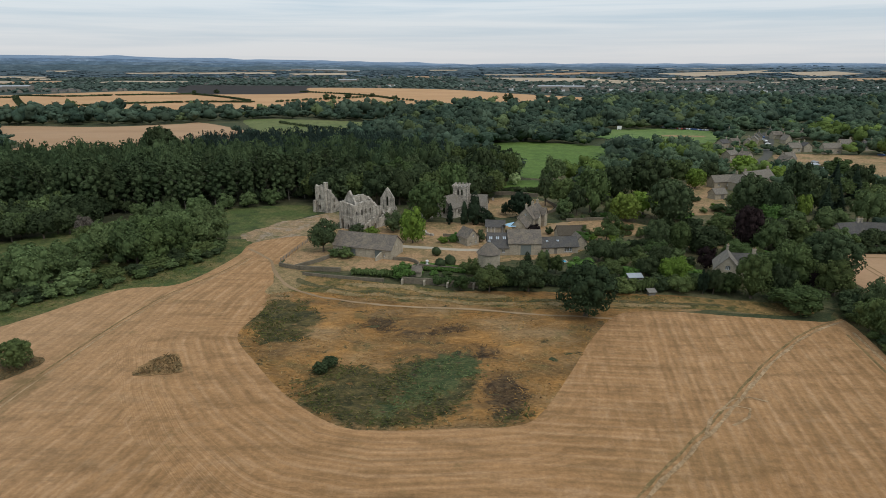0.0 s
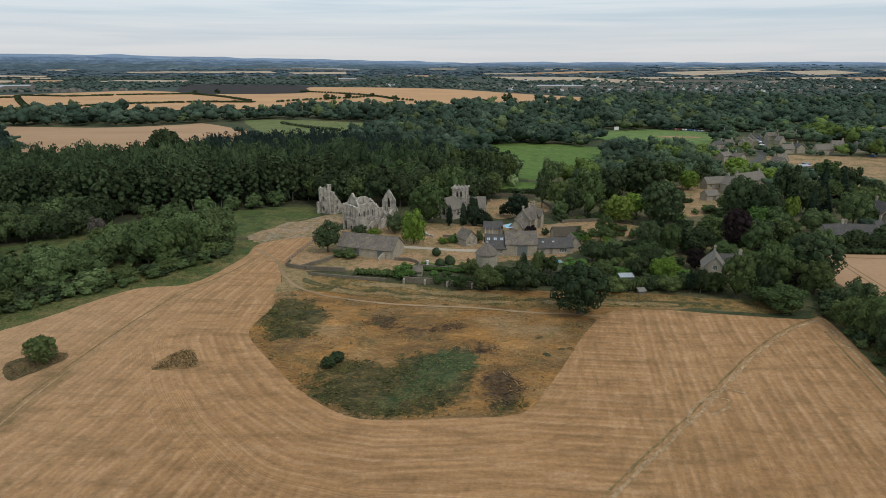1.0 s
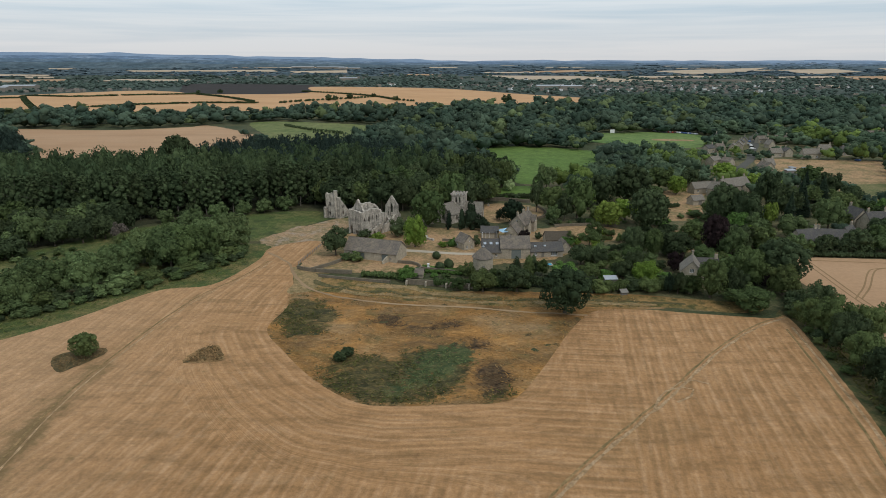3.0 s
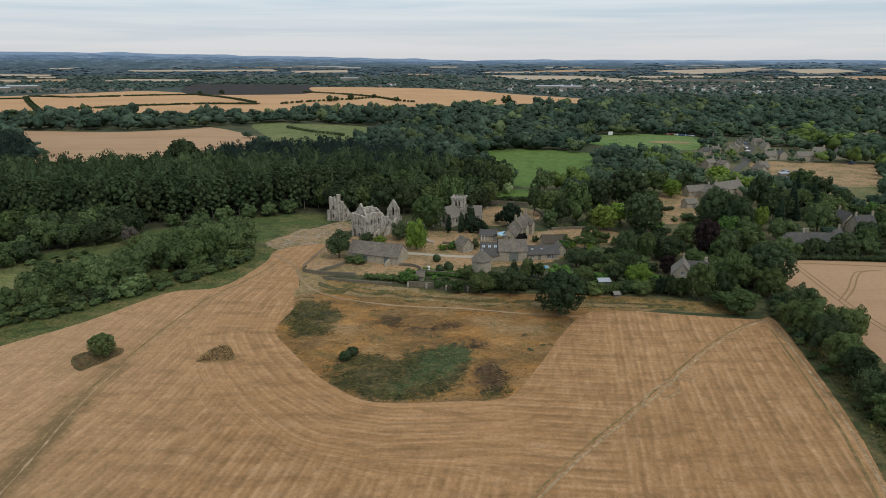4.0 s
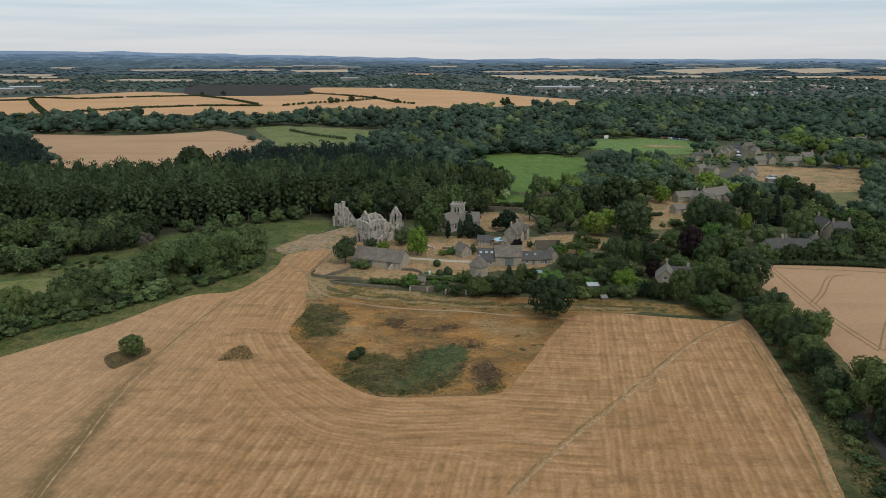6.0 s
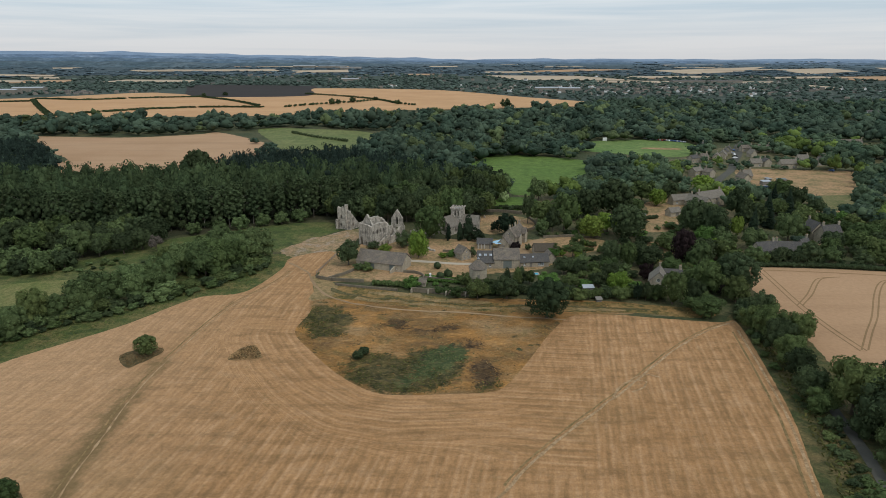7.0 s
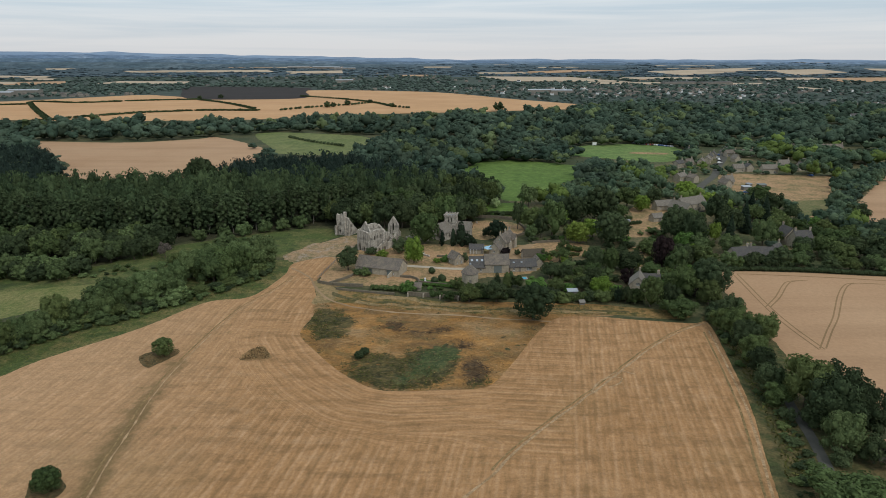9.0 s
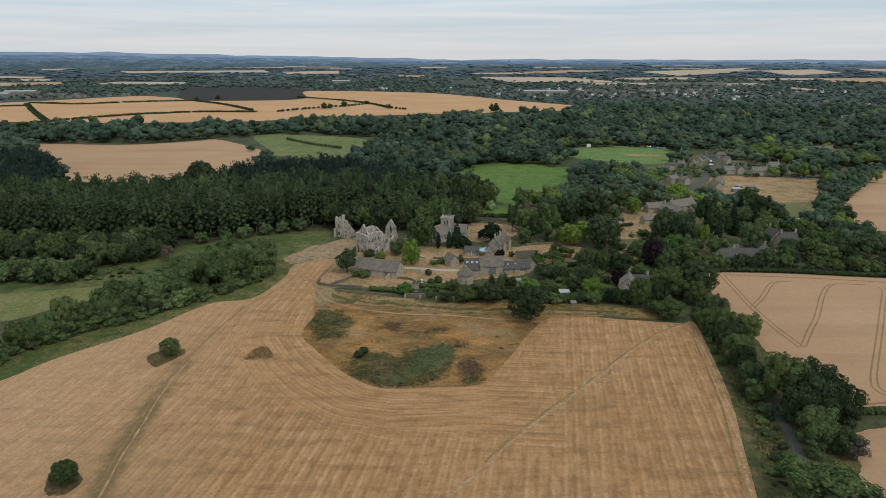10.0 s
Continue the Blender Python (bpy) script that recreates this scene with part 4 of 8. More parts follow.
def lobes_tall(g, n, h, w, base):
    """A narrow crown of upswept sprays round a stem."""
    out = [(0, 0, (base + h) / 2, w * 0.22, w * 0.22, (h - base) * 0.44)]
    for i in range(n - 1):
        t = (i + 0.5) / (n - 1)
        a = 2.4 * i + g.uniform(-0.6, 0.6)
        env = math.sqrt(max(0.08, 1 - ((t - 0.50) / 0.62) ** 2)) * g.uniform(0.80, 1.15)
        z = base + (h - base) * (0.05 + 0.88 * t)
        s = g.uniform(0.17, 0.28) * env
        out.append((math.cos(a) * w * 0.30 * env, math.sin(a) * w * 0.30 * env, z, s * w, s * w, max(s * w * g.uniform(1.2, 2.0), (h - base) / n * 0.8)))
    return out


def conifer(g, h, w, tiers, per):
    """Drooping boughs in tiers round a spire."""
    V, F, n = [], [], 0
    for i in range(tiers):
        t = i / tiers
        z, r = h * (0.06 + 0.92 * t), w / 2 * (1 - t) ** 0.85 + 0.12
        k = max(4, int(per * (1 - t * 0.75)))
        for j in range(k):
            a = 2 * math.pi * (j + g.uniform(-0.3, 0.3)) / k + i
            rr, dz = r * g.uniform(0.75, 1.15), h / tiers * g.uniform(0.5, 1.4)
            ca, sa, wd = math.cos(a), math.sin(a), rr * g.uniform(0.28, 0.45)
            V += [(0.1 * rr * ca, 0.1 * rr * sa, z + dz), (0.6 * rr * ca - wd * sa, 0.6 * rr * sa + wd * ca, z + 0.1 * dz), (rr * ca, rr * sa, z - 0.5 * dz), (0.6 * rr * ca + wd * sa, 0.6 * rr * sa - wd * ca, z + 0.1 * dz)]
            F.append((n, n + 1, n + 2, n + 3))
            n += 4
    cv, cf = BALL2
    core = cv * np.array([w * 0.30, w * 0.30, h * 0.44]) * (1 + 0.1 * g.standard_normal((len(cv), 1)))
    core[:, :2] *= np.clip(1.15 - (core[:, 2:] / h + 0.44), 0.12, 1.2)
    core[:, 2] += h * 0.46
    return np.vstack([np.array(V), core]), F + [tuple(q + n) for q in cf]


def trunk_of(g, h, base, r, limbs):
    lean = g.uniform(-0.05, 0.05, 2)
    pts = [(lean[0] * z, lean[1] * z, z) for z in (-0.3, 0.4, base, base + (h - base) * 0.5, h * 0.9)]
    pieces = [tube(pts, (r * 1.5, r, r * 0.8, r * 0.45, r * 0.08), 8)]
    for i in range(limbs):
        a, z = 2.4 * i + g.uniform(-0.4, 0.4), base + (h - base) * (0.05 + 0.5 * i / max(limbs, 1))
        l = (h - base) * g.uniform(0.28, 0.42)
        pieces.append(tube([(lean[0] * z, lean[1] * z, z - 0.3), (math.cos(a) * l * 0.5, math.sin(a) * l * 0.5, z + l * 0.35), (math.cos(a) * l, math.sin(a) * l, z + l * 0.7)], (r * 0.42, r * 0.28, r * 0.08), 5))
    return join(*pieces)


def crown_mesh(kind, i, sprays=1.0, spread=1.0):
    """Mesh pair of a kind of tree, about 10 m high and 10 m across (tall kinds 24 by 6)."""
    g = np.random.default_rng(100 * i + sum(map(ord, kind)))

    def clad(lobes, count, size, *more, **named):
        return leafy(g, lobes, int(count * sprays), size * spread, *more, **named)

    if kind == "round":
        v, f = clad(lobes_round(g, 34, 10, 10, 0.2), 1700, 0.335, 0.74, down=-0.6, solid=13)
        t = trunk_of(g, 9, 1.6, 0.32, 6)
    elif kind == "grand":
        v, f = clad(lobes_round(g, 52, 10, 10, -0.5), 2400, 0.28, 0.76, down=-0.7, solid=19)
        t = trunk_of(g, 9, 1.6, 0.32, 6)
    elif kind == "bush":
        v, f = clad(lobes_round(g, 26, 10, 10, -1.0), 1350, 0.36, 0.76, down=-0.7, solid=10)
        t = trunk_of(g, 8, 0.8, 0.3, 5)
    elif kind == "open":
        v, f = clad(lobes_round(g, 26, 10, 10, 1.8)[1:], 1350, 0.32, 0.62, solid=9)
        t = trunk_of(g, 9.5, 2.6, 0.3, 7)
    elif kind == "poplar":
        v, f = clad(lobes_tall(g, 26, 24, 6.4, 4.5), 1150, 0.44, 0.84, solid=18)
        t = trunk_of(g, 24, 9, 0.18, 5)
    elif kind == "column":
        v, f = clad(lobes_cone(g, 14, 10, 5, 0.0), 1300, 0.20, 0.90, down=-0.9, solid=9)
        t = trunk_of(g, 9, 1, 0.25, 3)
    elif kind == "dome":
        bumps = []
        for n in range(44):
            z = 0.96 - 1.55 * (n + 0.5) / 44
            a, ring = 2.39996 * n + g.uniform(-0.3, 0.3), max(math.sqrt(1 - z * z), 0.90 if z < 0 else 0)
            k, s_ = g.uniform(0.72, 0.84), g.uniform(0.85, 1.45)
            bumps.append((5 * k * ring * math.cos(a), 5 * k * ring * math.sin(a), 4.6 + 5.2 * k * z, s_, s_, s_ * 0.95))
        v, f = clad([(0, 0, 4.6, 4.1, 4.1, 4.5)] + bumps, 3100, 0.265, 0.84, down=-0.75, solid=24, loose=0.36)
        t = trunk_of(g, 9, 1.2, 0.34, 5)
    elif kind == "clipped":
        v, f = clad([(0, 0, 4.8, 4.6, 4.6, 4.9)] + [(3.4 * math.cos(a), 3.4 * math.sin(a), 3.6 + 1.6 * math.sin(3 * a), 1.7, 1.7, 2.2) for a in (0.3, 1.5, 2.8, 4.0, 5.2)], 900, 0.34, 0.93, 1, -0.8, 1, 0.3)
        t = trunk_of(g, 8, 0.8, 0.3, 0)
    elif kind == "shrub":
        v, f = clad(lobes_round(g, 15, 10, 10, -1.0), 520, 0.58, 0.80, down=-0.7, solid=6)
        t = trunk_of(g, 7, 0.8, 0.3, 2)
    else:
        v, f = conifer(g, 10, 6, 26, 15)
        t = trunk_of(g, 9.4, 2, 0.2, 0)
    crown = mesh_of("crown", v, f, M["oak"])
    crown.shade_smooth()
    return crown, mesh_of("trunk", *t, M["bark"])


KINDS = {"round": (6, 10, 10), "grand": (3, 10, 10), "bush": (4, 10, 10), "open": (3, 10, 10), "poplar": (5, 24, 6), "column": (2, 10, 5), "clipped": (2, 10, 10), "dome": (3, 10, 10), "shrub": (4, 10, 10), "conifer": (2, 10, 6)}
SHAPES = {k: [crown_mesh(k, i) for i in range(n)] for k, (n, _, _) in KINDS.items()}
FAR_SHAPES = {k: [crown_mesh(k, i, 0.5, 1.36) for i in range(n)] for k, (n, _, _) in KINDS.items()}
planted = []


def plant(name, kind, leafmat, x, y, h, w, label, category="tree", group="", bark="bark"):
    """One tree: trunk and crown under an empty at its foot."""
    i = len(planted)
    n, h0, w0 = KINDS[kind]
    crown, stem = (SHAPES if math.hypot(x, y) < 215 else FAR_SHAPES)[kind][i % n]
    g = np.random.default_rng(i + 5)
    s = Matrix.LocRotScale((x, y, 0.0), Euler((0, 0, g.uniform(0, 6.28))), (w / w0 * g.uniform(0.93, 1.07), w / w0 * g.uniform(0.93, 1.07), h / h0))
    top = thing(name, label, category, s, group)
    for nm, me, mt in (("trunk", stem, M[bark]), ("crown", crown, M[leafmat])):
        o = new(nm, me)
        o.parent = top
        o.material_slots[0].link = "OBJECT"
        o.material_slots[0].material = mt
    planted.append((x, y, w / 2))
    return top


def scatter(poly, gap, seed, keep_off=(), jitter=0.42):
    """Uneven planting positions in a polygon, clear of some circles (x, y, r)."""
    g = np.random.default_rng(seed)
    xs, ys = [p[0] for p in poly], [p[1] for p in poly]
    gx, gy = np.meshgrid(np.arange(min(xs), max(xs), gap), np.arange(min(ys), max(ys), gap))
    gx = gx.ravel() + g.uniform(-jitter, jitter, gx.size) * gap
    gy = gy.ravel() + g.uniform(-jitter, jitter, gy.size) * gap
    ok = inside(list(poly), gx, gy)
    for x, y, r in keep_off:
        ok &= np.hypot(gx - x, gy - y) > r
    for clear in CLEAR:
        ok &= ~(inside(clear, gx, gy) & (toward(clear, gx, gy) > 3.0))
        if min(c[1] for c in clear) > 230:  # drop trees that would hide an open field from the camera
            push = np.where(gy > 330, 1.12, 1.085)
            fx, fy = gx * push, gy * push + 6
            ok &= ~(inside(clear, fx, fy) & (toward(clear, fx, fy) > 4.0))
    return np.stack([gx[ok], gy[ok]], 1)


def wood(name, spots, heights, widths, mat, label, seed, kind="round", gaps=0.0, vary=True):
    """Many trees as one mass, each with its own tone, size and turn."""
    g = np.random.default_rng(seed)
    spots = np.asarray(spots)
    spots = spots[np.abs(spots[:, 0]) < 0.76 * (spots[:, 1] + 75) + 22]
    lump = np.array([noise.noise((x * 0.014, y * 0.014, seed)) + 0.5 * noise.noise((x * 0.05, y * 0.05, seed)) for x, y in spots])
    if gaps:
        spots, lump = spots[lump > -gaps], lump[lump > -gaps]
    grow = np.clip(0.95 + 0.6 * lump, 0.6, 1.15)
    reach = np.hypot(spots[:, 0], spots[:, 1])
    level = np.searchsorted((320, 640, 1150), reach)
    V, Q, T, tint, n = [], [], [], [], 0
    for lev in range(4):
        for k in range(6):
            if kind == "poplar":
                lobes = [(a / 6, b / 6, c / 24, d / 6, e / 6, q / 24) for a, b, c, d, e, q in lobes_tall(g, (12, 9, 5, 2)[lev], 24, 6, 7)]
            else:
                lobes = [(a / 10, b / 10, c / 10, d / 10, e / 10, q / 10) for a, b, c, d, e, q in lobes_round(g, (20, 13, 7, 3)[lev], 10, 10, 0.0)]
            v, f = leafy(g, lobes, (290 if kind == "poplar" else 400, 130, 46, 8)[lev], (0.038, 0.046, 0.058, 0.09)[lev], (0.82, 0.88, 0.92, 0.95)[lev], (0, 0, 0, 2)[lev], solid=(7, 6, 5, 2)[lev], loose=0.34)
            mine = (level == lev) & (np.arange(len(spots)) % 6 == k)
            sel = spots[mine]
            m = len(sel)
            if not m:
                continue
            a, h, w, tn = g.uniform(0, 6.28, m), g.uniform(*heights, m) * (grow[mine] if vary else 1), g.uniform(*widths, m) * (grow[mine] ** 0.6 if vary else 1), np.clip(g.random(m) * 0.95 + 0.03 + 0.3 * lump[mine], 0, 1)
            ca, sa = np.cos(a)[:, None], np.sin(a)[:, None]
            zs = np.array([terrain(x, y) for x, y in sel])
            X = (v[:, 0] * ca - v[:, 1] * sa) * w[:, None] + sel[:, :1]
            Y = (v[:, 0] * sa + v[:, 1] * ca) * w[:, None] + sel[:, 1:]
            Z = v[:, 2] * h[:, None] + zs[:, None]
            V.append(np.stack([X, Y, Z], 2).reshape(-1, 3))
            tint.append(np.repeat(tn, len(v)))
            off = n + len(v) * np.arange(m)
            tri = np.array([q for q in f if len(q) == 3])
            quad = np.array([q for q in f if len(q) == 4])
            T.append((off[:, None, None] + tri).reshape(-1, 3))
            Q.append((off[:, None, None] + quad).reshape(-1, 4))
            n += len(v) * m
    return raw_stuff(name, np.vstack(V), np.vstack(T), np.vstack(Q), np.concatenate(tint), mat, label, "woodland")


def raw_stuff(name, V, T, Q, tint, mat, label, category):
    """One large mesh straight from arrays."""
    me = bpy.data.meshes.new(name)
    me.vertices.add(len(V))
    me.vertices.foreach_set("co", V.astype(np.float32).ravel())
    me.loops.add(T.size + Q.size)
    me.loops.foreach_set("vertex_index", np.concatenate([T.ravel(), Q.ravel()]).astype(np.int32))
    me.polygons.add(len(T) + len(Q))
    me.polygons.foreach_set("loop_start", np.concatenate([3 * np.arange(len(T)), T.size + 4 * np.arange(len(Q))]).astype(np.int32))
    me.update(calc_edges=True)
    me.shade_smooth()
    me.attributes.new("tint", "FLOAT", "POINT").data.foreach_set("value", tint.astype(np.float32))
    me.materials.append(mat)
    return tagged(new(name, me), label, category, kind="stuff")


def tufts(name, spots, size, mat, label, seed, upright=0.45, category="grass", lift=0.04):
    """Blades and small leafy clumps standing on the ground."""
    g = np.random.default_rng(seed)
    m = len(spots)
    a = g.uniform(0, 6.28, m)
    s = size * g.uniform(0.5, 1.5, m)
    t = np.stack([np.cos(a), np.sin(a), np.zeros(m)], 1)
    up = np.stack([g.normal(0, 0.9, m), g.normal(0, 0.9, m), np.full(m, upright)], 1)
    p = np.stack([spots[:, 0], spots[:, 1], np.full(m, lift)], 1)
    w, s = (s * 0.40)[:, None], s[:, None] * 1.3
    V = np.stack([p - t * w * 0.6, p + t * w * 0.6, p + t * w + up * s, p - t * w + up * s * 0.8], 1).reshape(-1, 3)
    return raw_stuff(name, V, np.zeros((0, 3), int), np.arange(4 * m).reshape(m, 4), np.repeat(g.random(m), 4), mat, label, category)


def hedge(name, line, height, width, leafmat, label, gap=0.9, size=0.3, group="", category="hedge"):
    """A clipped or shaggy hedge along a line."""
    g = np.random.default_rng(int(abs(line[0][0] * 13 + line[0][1] * 7)) + 3)
    pts = rounded(line, gap, closed=False)
    lobes = []
    x0, y0 = pts[0]
    for x, y in pts:
        k = g.uniform(0.85, 1.15)
        lobes.append((x - x0, y - y0, height * 0.48 * k, gap * 0.95, width * 0.55 * k, height * 0.52 * k) if abs(pts[-1][0] - x0) > abs(pts[-1][1] - y0) else (x - x0, y - y0, height * 0.48 * k, width * 0.55 * k, gap * 0.95, height * 0.52 * k))
    v, f = leafy(g, lobes, int(len(pts) * 34 * max(1, height * 0.6)), size, 0.92, False, -0.1)
    ob = new(name, mesh_of(name, v, f, M[leafmat]))
    ob.location = (x0, y0, terrain(x0, y0))
    return tagged(ob, label, category, group)

# ---- distance ----
g = np.random.default_rng(81)
FAR_EAST = [
    [(172, 2628), (538, 2562), (680, 2180), (270, 2243)], [(504, 2193), (822, 2131), (754, 1998), (528, 2046)], [(795, 2492), (883, 2482), (794, 2284), (735, 2329)], [(990, 3038), (1696, 3361), (1346, 2855), (1035, 2647)],
    [(1570, 3045), (1874, 3093), (1800, 2744), (1472, 2566)], [(1437, 2347), (1701, 2330), (1515, 2063), (1365, 2091)], [(2149, 3216), (2243, 3107), (2023, 2792), (2010, 2918)], [(1074, 1874), (1084, 1716), (998, 1548), (971, 1657)],
    [(362, 3044), (709, 3267), (946, 3170), (505, 2919)], [(1293, 3788), (1665, 3785), (1538, 3561), (1245, 3547)], [(956, 2081), (1083, 2066), (1004, 1943), (918, 1951)],
]
FAR_WEST = [
    [(-1423, 2061), (-1274, 2155), (-1183, 1999), (-1329, 1918)], [(-1533, 2338), (-1400, 2324), (-1339, 2218), (-1437, 2200)], [(-2085, 3387), (-1935, 3438), (-1780, 3054), (-1859, 3031)], [(-2443, 4169), (-2268, 4288), (-2051, 3836), (-2189, 3784)],
    [(-1487, 3004), (-859, 3249), (-771, 3009), (-1366, 2855)], [(-1693, 3859), (-1510, 4104), (-1416, 3842), (-1595, 3707)], [(-1318, 3956), (-557, 4274), (-531, 3570), (-1136, 3488)], [(-733, 3074), (-481, 3223), (-438, 2925), (-656, 2853)],
    [(-91, 3752), (92, 3752), (72, 3593), (-72, 3593)], [(-168, 2777), (-19, 2778), (-41, 2631), (-148, 2630)],
]
for i, pts in enumerate(FAR_EAST + FAR_WEST):
    land("far_field", pts, M[("ripe_far", "ripe_far", "ripe_pink")[i % 3]], ("golden corn field", "golden corn field", "pale stubble field")[i % 3] + " in the far distance", 1.6, 90, 12, curve=False, clear=True)
# thin pale strips of more fields between the trees
V, F = [], []
for _ in range(26):
    r, a = g.uniform(2300, 4500), g.uniform(-0.66, 0.66)
    w, d = g.uniform(50, 200), g.uniform(30, 90)
    x, y, n = r * math.sin(a), r * math.cos(a), len(V)
    q = [(x - w, y - d + g.uniform(-20, 20)), (x + w, y - d + g.uniform(-20, 20)), (x + w * g.uniform(0.6, 1), y + d), (x - w * g.uniform(0.6, 1), y + d)]
    V += [(u, t, terrain(u, t) + 2.2) for u, t in q]
    F.append((n, n + 1, n + 2, n + 3))
    CLEAR.append([(u, t + 12) for u, t in q])
strips = new("far_fields", mesh_of("far_fields", V, F, M["ripe_far"]))
tagged(strips, "thin pale strips of distant corn fields", "field", kind="stuff")
far_spots = []
while len(far_spots) < 5000:
    r, a = 1850 * (4620 / 1850) ** g.random(), g.uniform(-0.70, 0.70)
    x, y = r * math.sin(a), r * math.cos(a)
    if noise.noise((a * 7, 2600 / r * 9, 5)) + 0.55 * noise.noise((a * 30, 2600 / r * 26, 2)) > -0.34:
        far_spots.append((x, y))
far_spots = np.array(far_spots)
far_spots = far_spots[~np.any([inside(c, far_spots[:, 0], far_spots[:, 1]) for c in CLEAR], axis=0)]
reach = np.hypot(far_spots[:, 0], far_spots[:, 1])
wood("distant_wood", far_spots[reach < 2700], (6, 10.5), (14, 32), M["wood_far_haze"], "bands of distant hedgerow trees", 83)
wood("distant_wood", far_spots[reach >= 2700], (4, 7), (22, 60), M["wood_haze"], "bands of trees towards the horizon", 84)

# skyline ridges, each row farther back given more haze in its blue
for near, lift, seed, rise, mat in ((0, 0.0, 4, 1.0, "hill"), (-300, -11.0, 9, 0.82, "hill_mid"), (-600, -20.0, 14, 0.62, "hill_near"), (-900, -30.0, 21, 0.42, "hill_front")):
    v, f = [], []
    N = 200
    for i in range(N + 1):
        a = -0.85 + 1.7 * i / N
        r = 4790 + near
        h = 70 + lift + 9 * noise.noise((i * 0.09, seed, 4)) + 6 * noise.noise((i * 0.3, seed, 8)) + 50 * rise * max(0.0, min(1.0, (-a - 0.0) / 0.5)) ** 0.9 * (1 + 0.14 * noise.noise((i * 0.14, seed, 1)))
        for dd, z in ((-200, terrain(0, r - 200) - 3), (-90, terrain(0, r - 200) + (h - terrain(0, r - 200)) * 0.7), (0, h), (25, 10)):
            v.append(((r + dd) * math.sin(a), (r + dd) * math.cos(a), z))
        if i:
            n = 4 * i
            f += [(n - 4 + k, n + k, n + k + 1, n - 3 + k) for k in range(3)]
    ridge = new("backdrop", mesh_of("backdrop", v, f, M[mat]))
    tagged(ridge, "low hills on the horizon, coloured blue for haze", "hills", kind="structure")

# ---- planting ----
# lone bushes in the stubble and the hollow
plant("field_bush", "dome", "oak", -82.3, 108.8, 6.2, 6.4, "round green bush alone in the stubble", "bush")
plant("field_bush", "dome", "oak", -80.5, 47.2, 6.0, 6.2, "round green bush alone in the stubble", "bush")
plant("field_bush", "dome", "dark", -23.2, 106.3, 2.5, 3.0, "small dark bush in the rough hollow", "bush")
plant("field_bush", "dome", "dark", -21.8, 109.0, 2.3, 3.2, "small dark bush in the rough hollow", "bush")

# trees round the ruin, barn and church
for nm, kd, lf, x, y, h, w, lb in (
    ("oak_tree", "round", "dark", -37.5, 187, 11.2, 9.6, "dark round-crowned oak beside the stone barn"),
    ("lime_tree", "bush", "lime", -10, 197, 13.2, 8.8, "bright green tree on the parched lawn"),
    ("shrub", "bush", "dark", -17.4, 211, 7.4, 8.0, "dark evergreen shrub beside the ruin"),
    ("shrub", "bush", "dark", -30, 209.5, 3.4, 6.2, "dark evergreen shrub below the ruin"),
    ("shrub", "bush", "lime", -24.5, 205.5, 3.4, 5.4, "light green shrub behind the barn"),
    ("oak_tree", "dome", "oak", -6, 226, 16.5, 14.0, "large round oak beside the church"),
    ("yew_tree", "column", "yew", 2.6, 222, 8.0, 3.4, "narrow dark yew in the churchyard"),
    ("yew_tree", "column", "yew", 7.8, 222, 8.6, 4.0, "narrow dark yew in the churchyard"),
    ("yew_tree", "column", "yew", 11.5, 222, 12.4, 6.6, "tall dark yew before the church"),
    ("yew_tree", "bush", "yew", 15.5, 221, 6.6, 7.0, "spreading dark yew before the church"),
    ("cedar_tree", "dome", "yew", 29.5, 232, 10.5, 9.4, "dark round cedar beside the manor house"),
    ("shrub", "bush", "yew", 24.5, 238, 5.2, 4.0, "small dark clipped tree in the churchyard"),
    ("shrub", "bush", "pale_leaf", 35, 301, 6.5, 5.6, "pale flowering shrub behind the church"),
    ("shrub", "bush", "oak", -29.5, 180.2, 3.6, 5.6, "green shrub against the barn wall"),
    ("shrub", "bush", "willow", -33.0, 181.5, 2.8, 4.0, "grey-green shrub against the barn wall"),
    ("shrub", "bush", "ivy", -11, 161.5, 4.6, 6.6, "rounded green garden shrub"),
):
    plant(nm, kd, lf, x, y, h, w, lb, "bush" if nm in ("shrub", "topiary", "copper_shrub") else "tree")
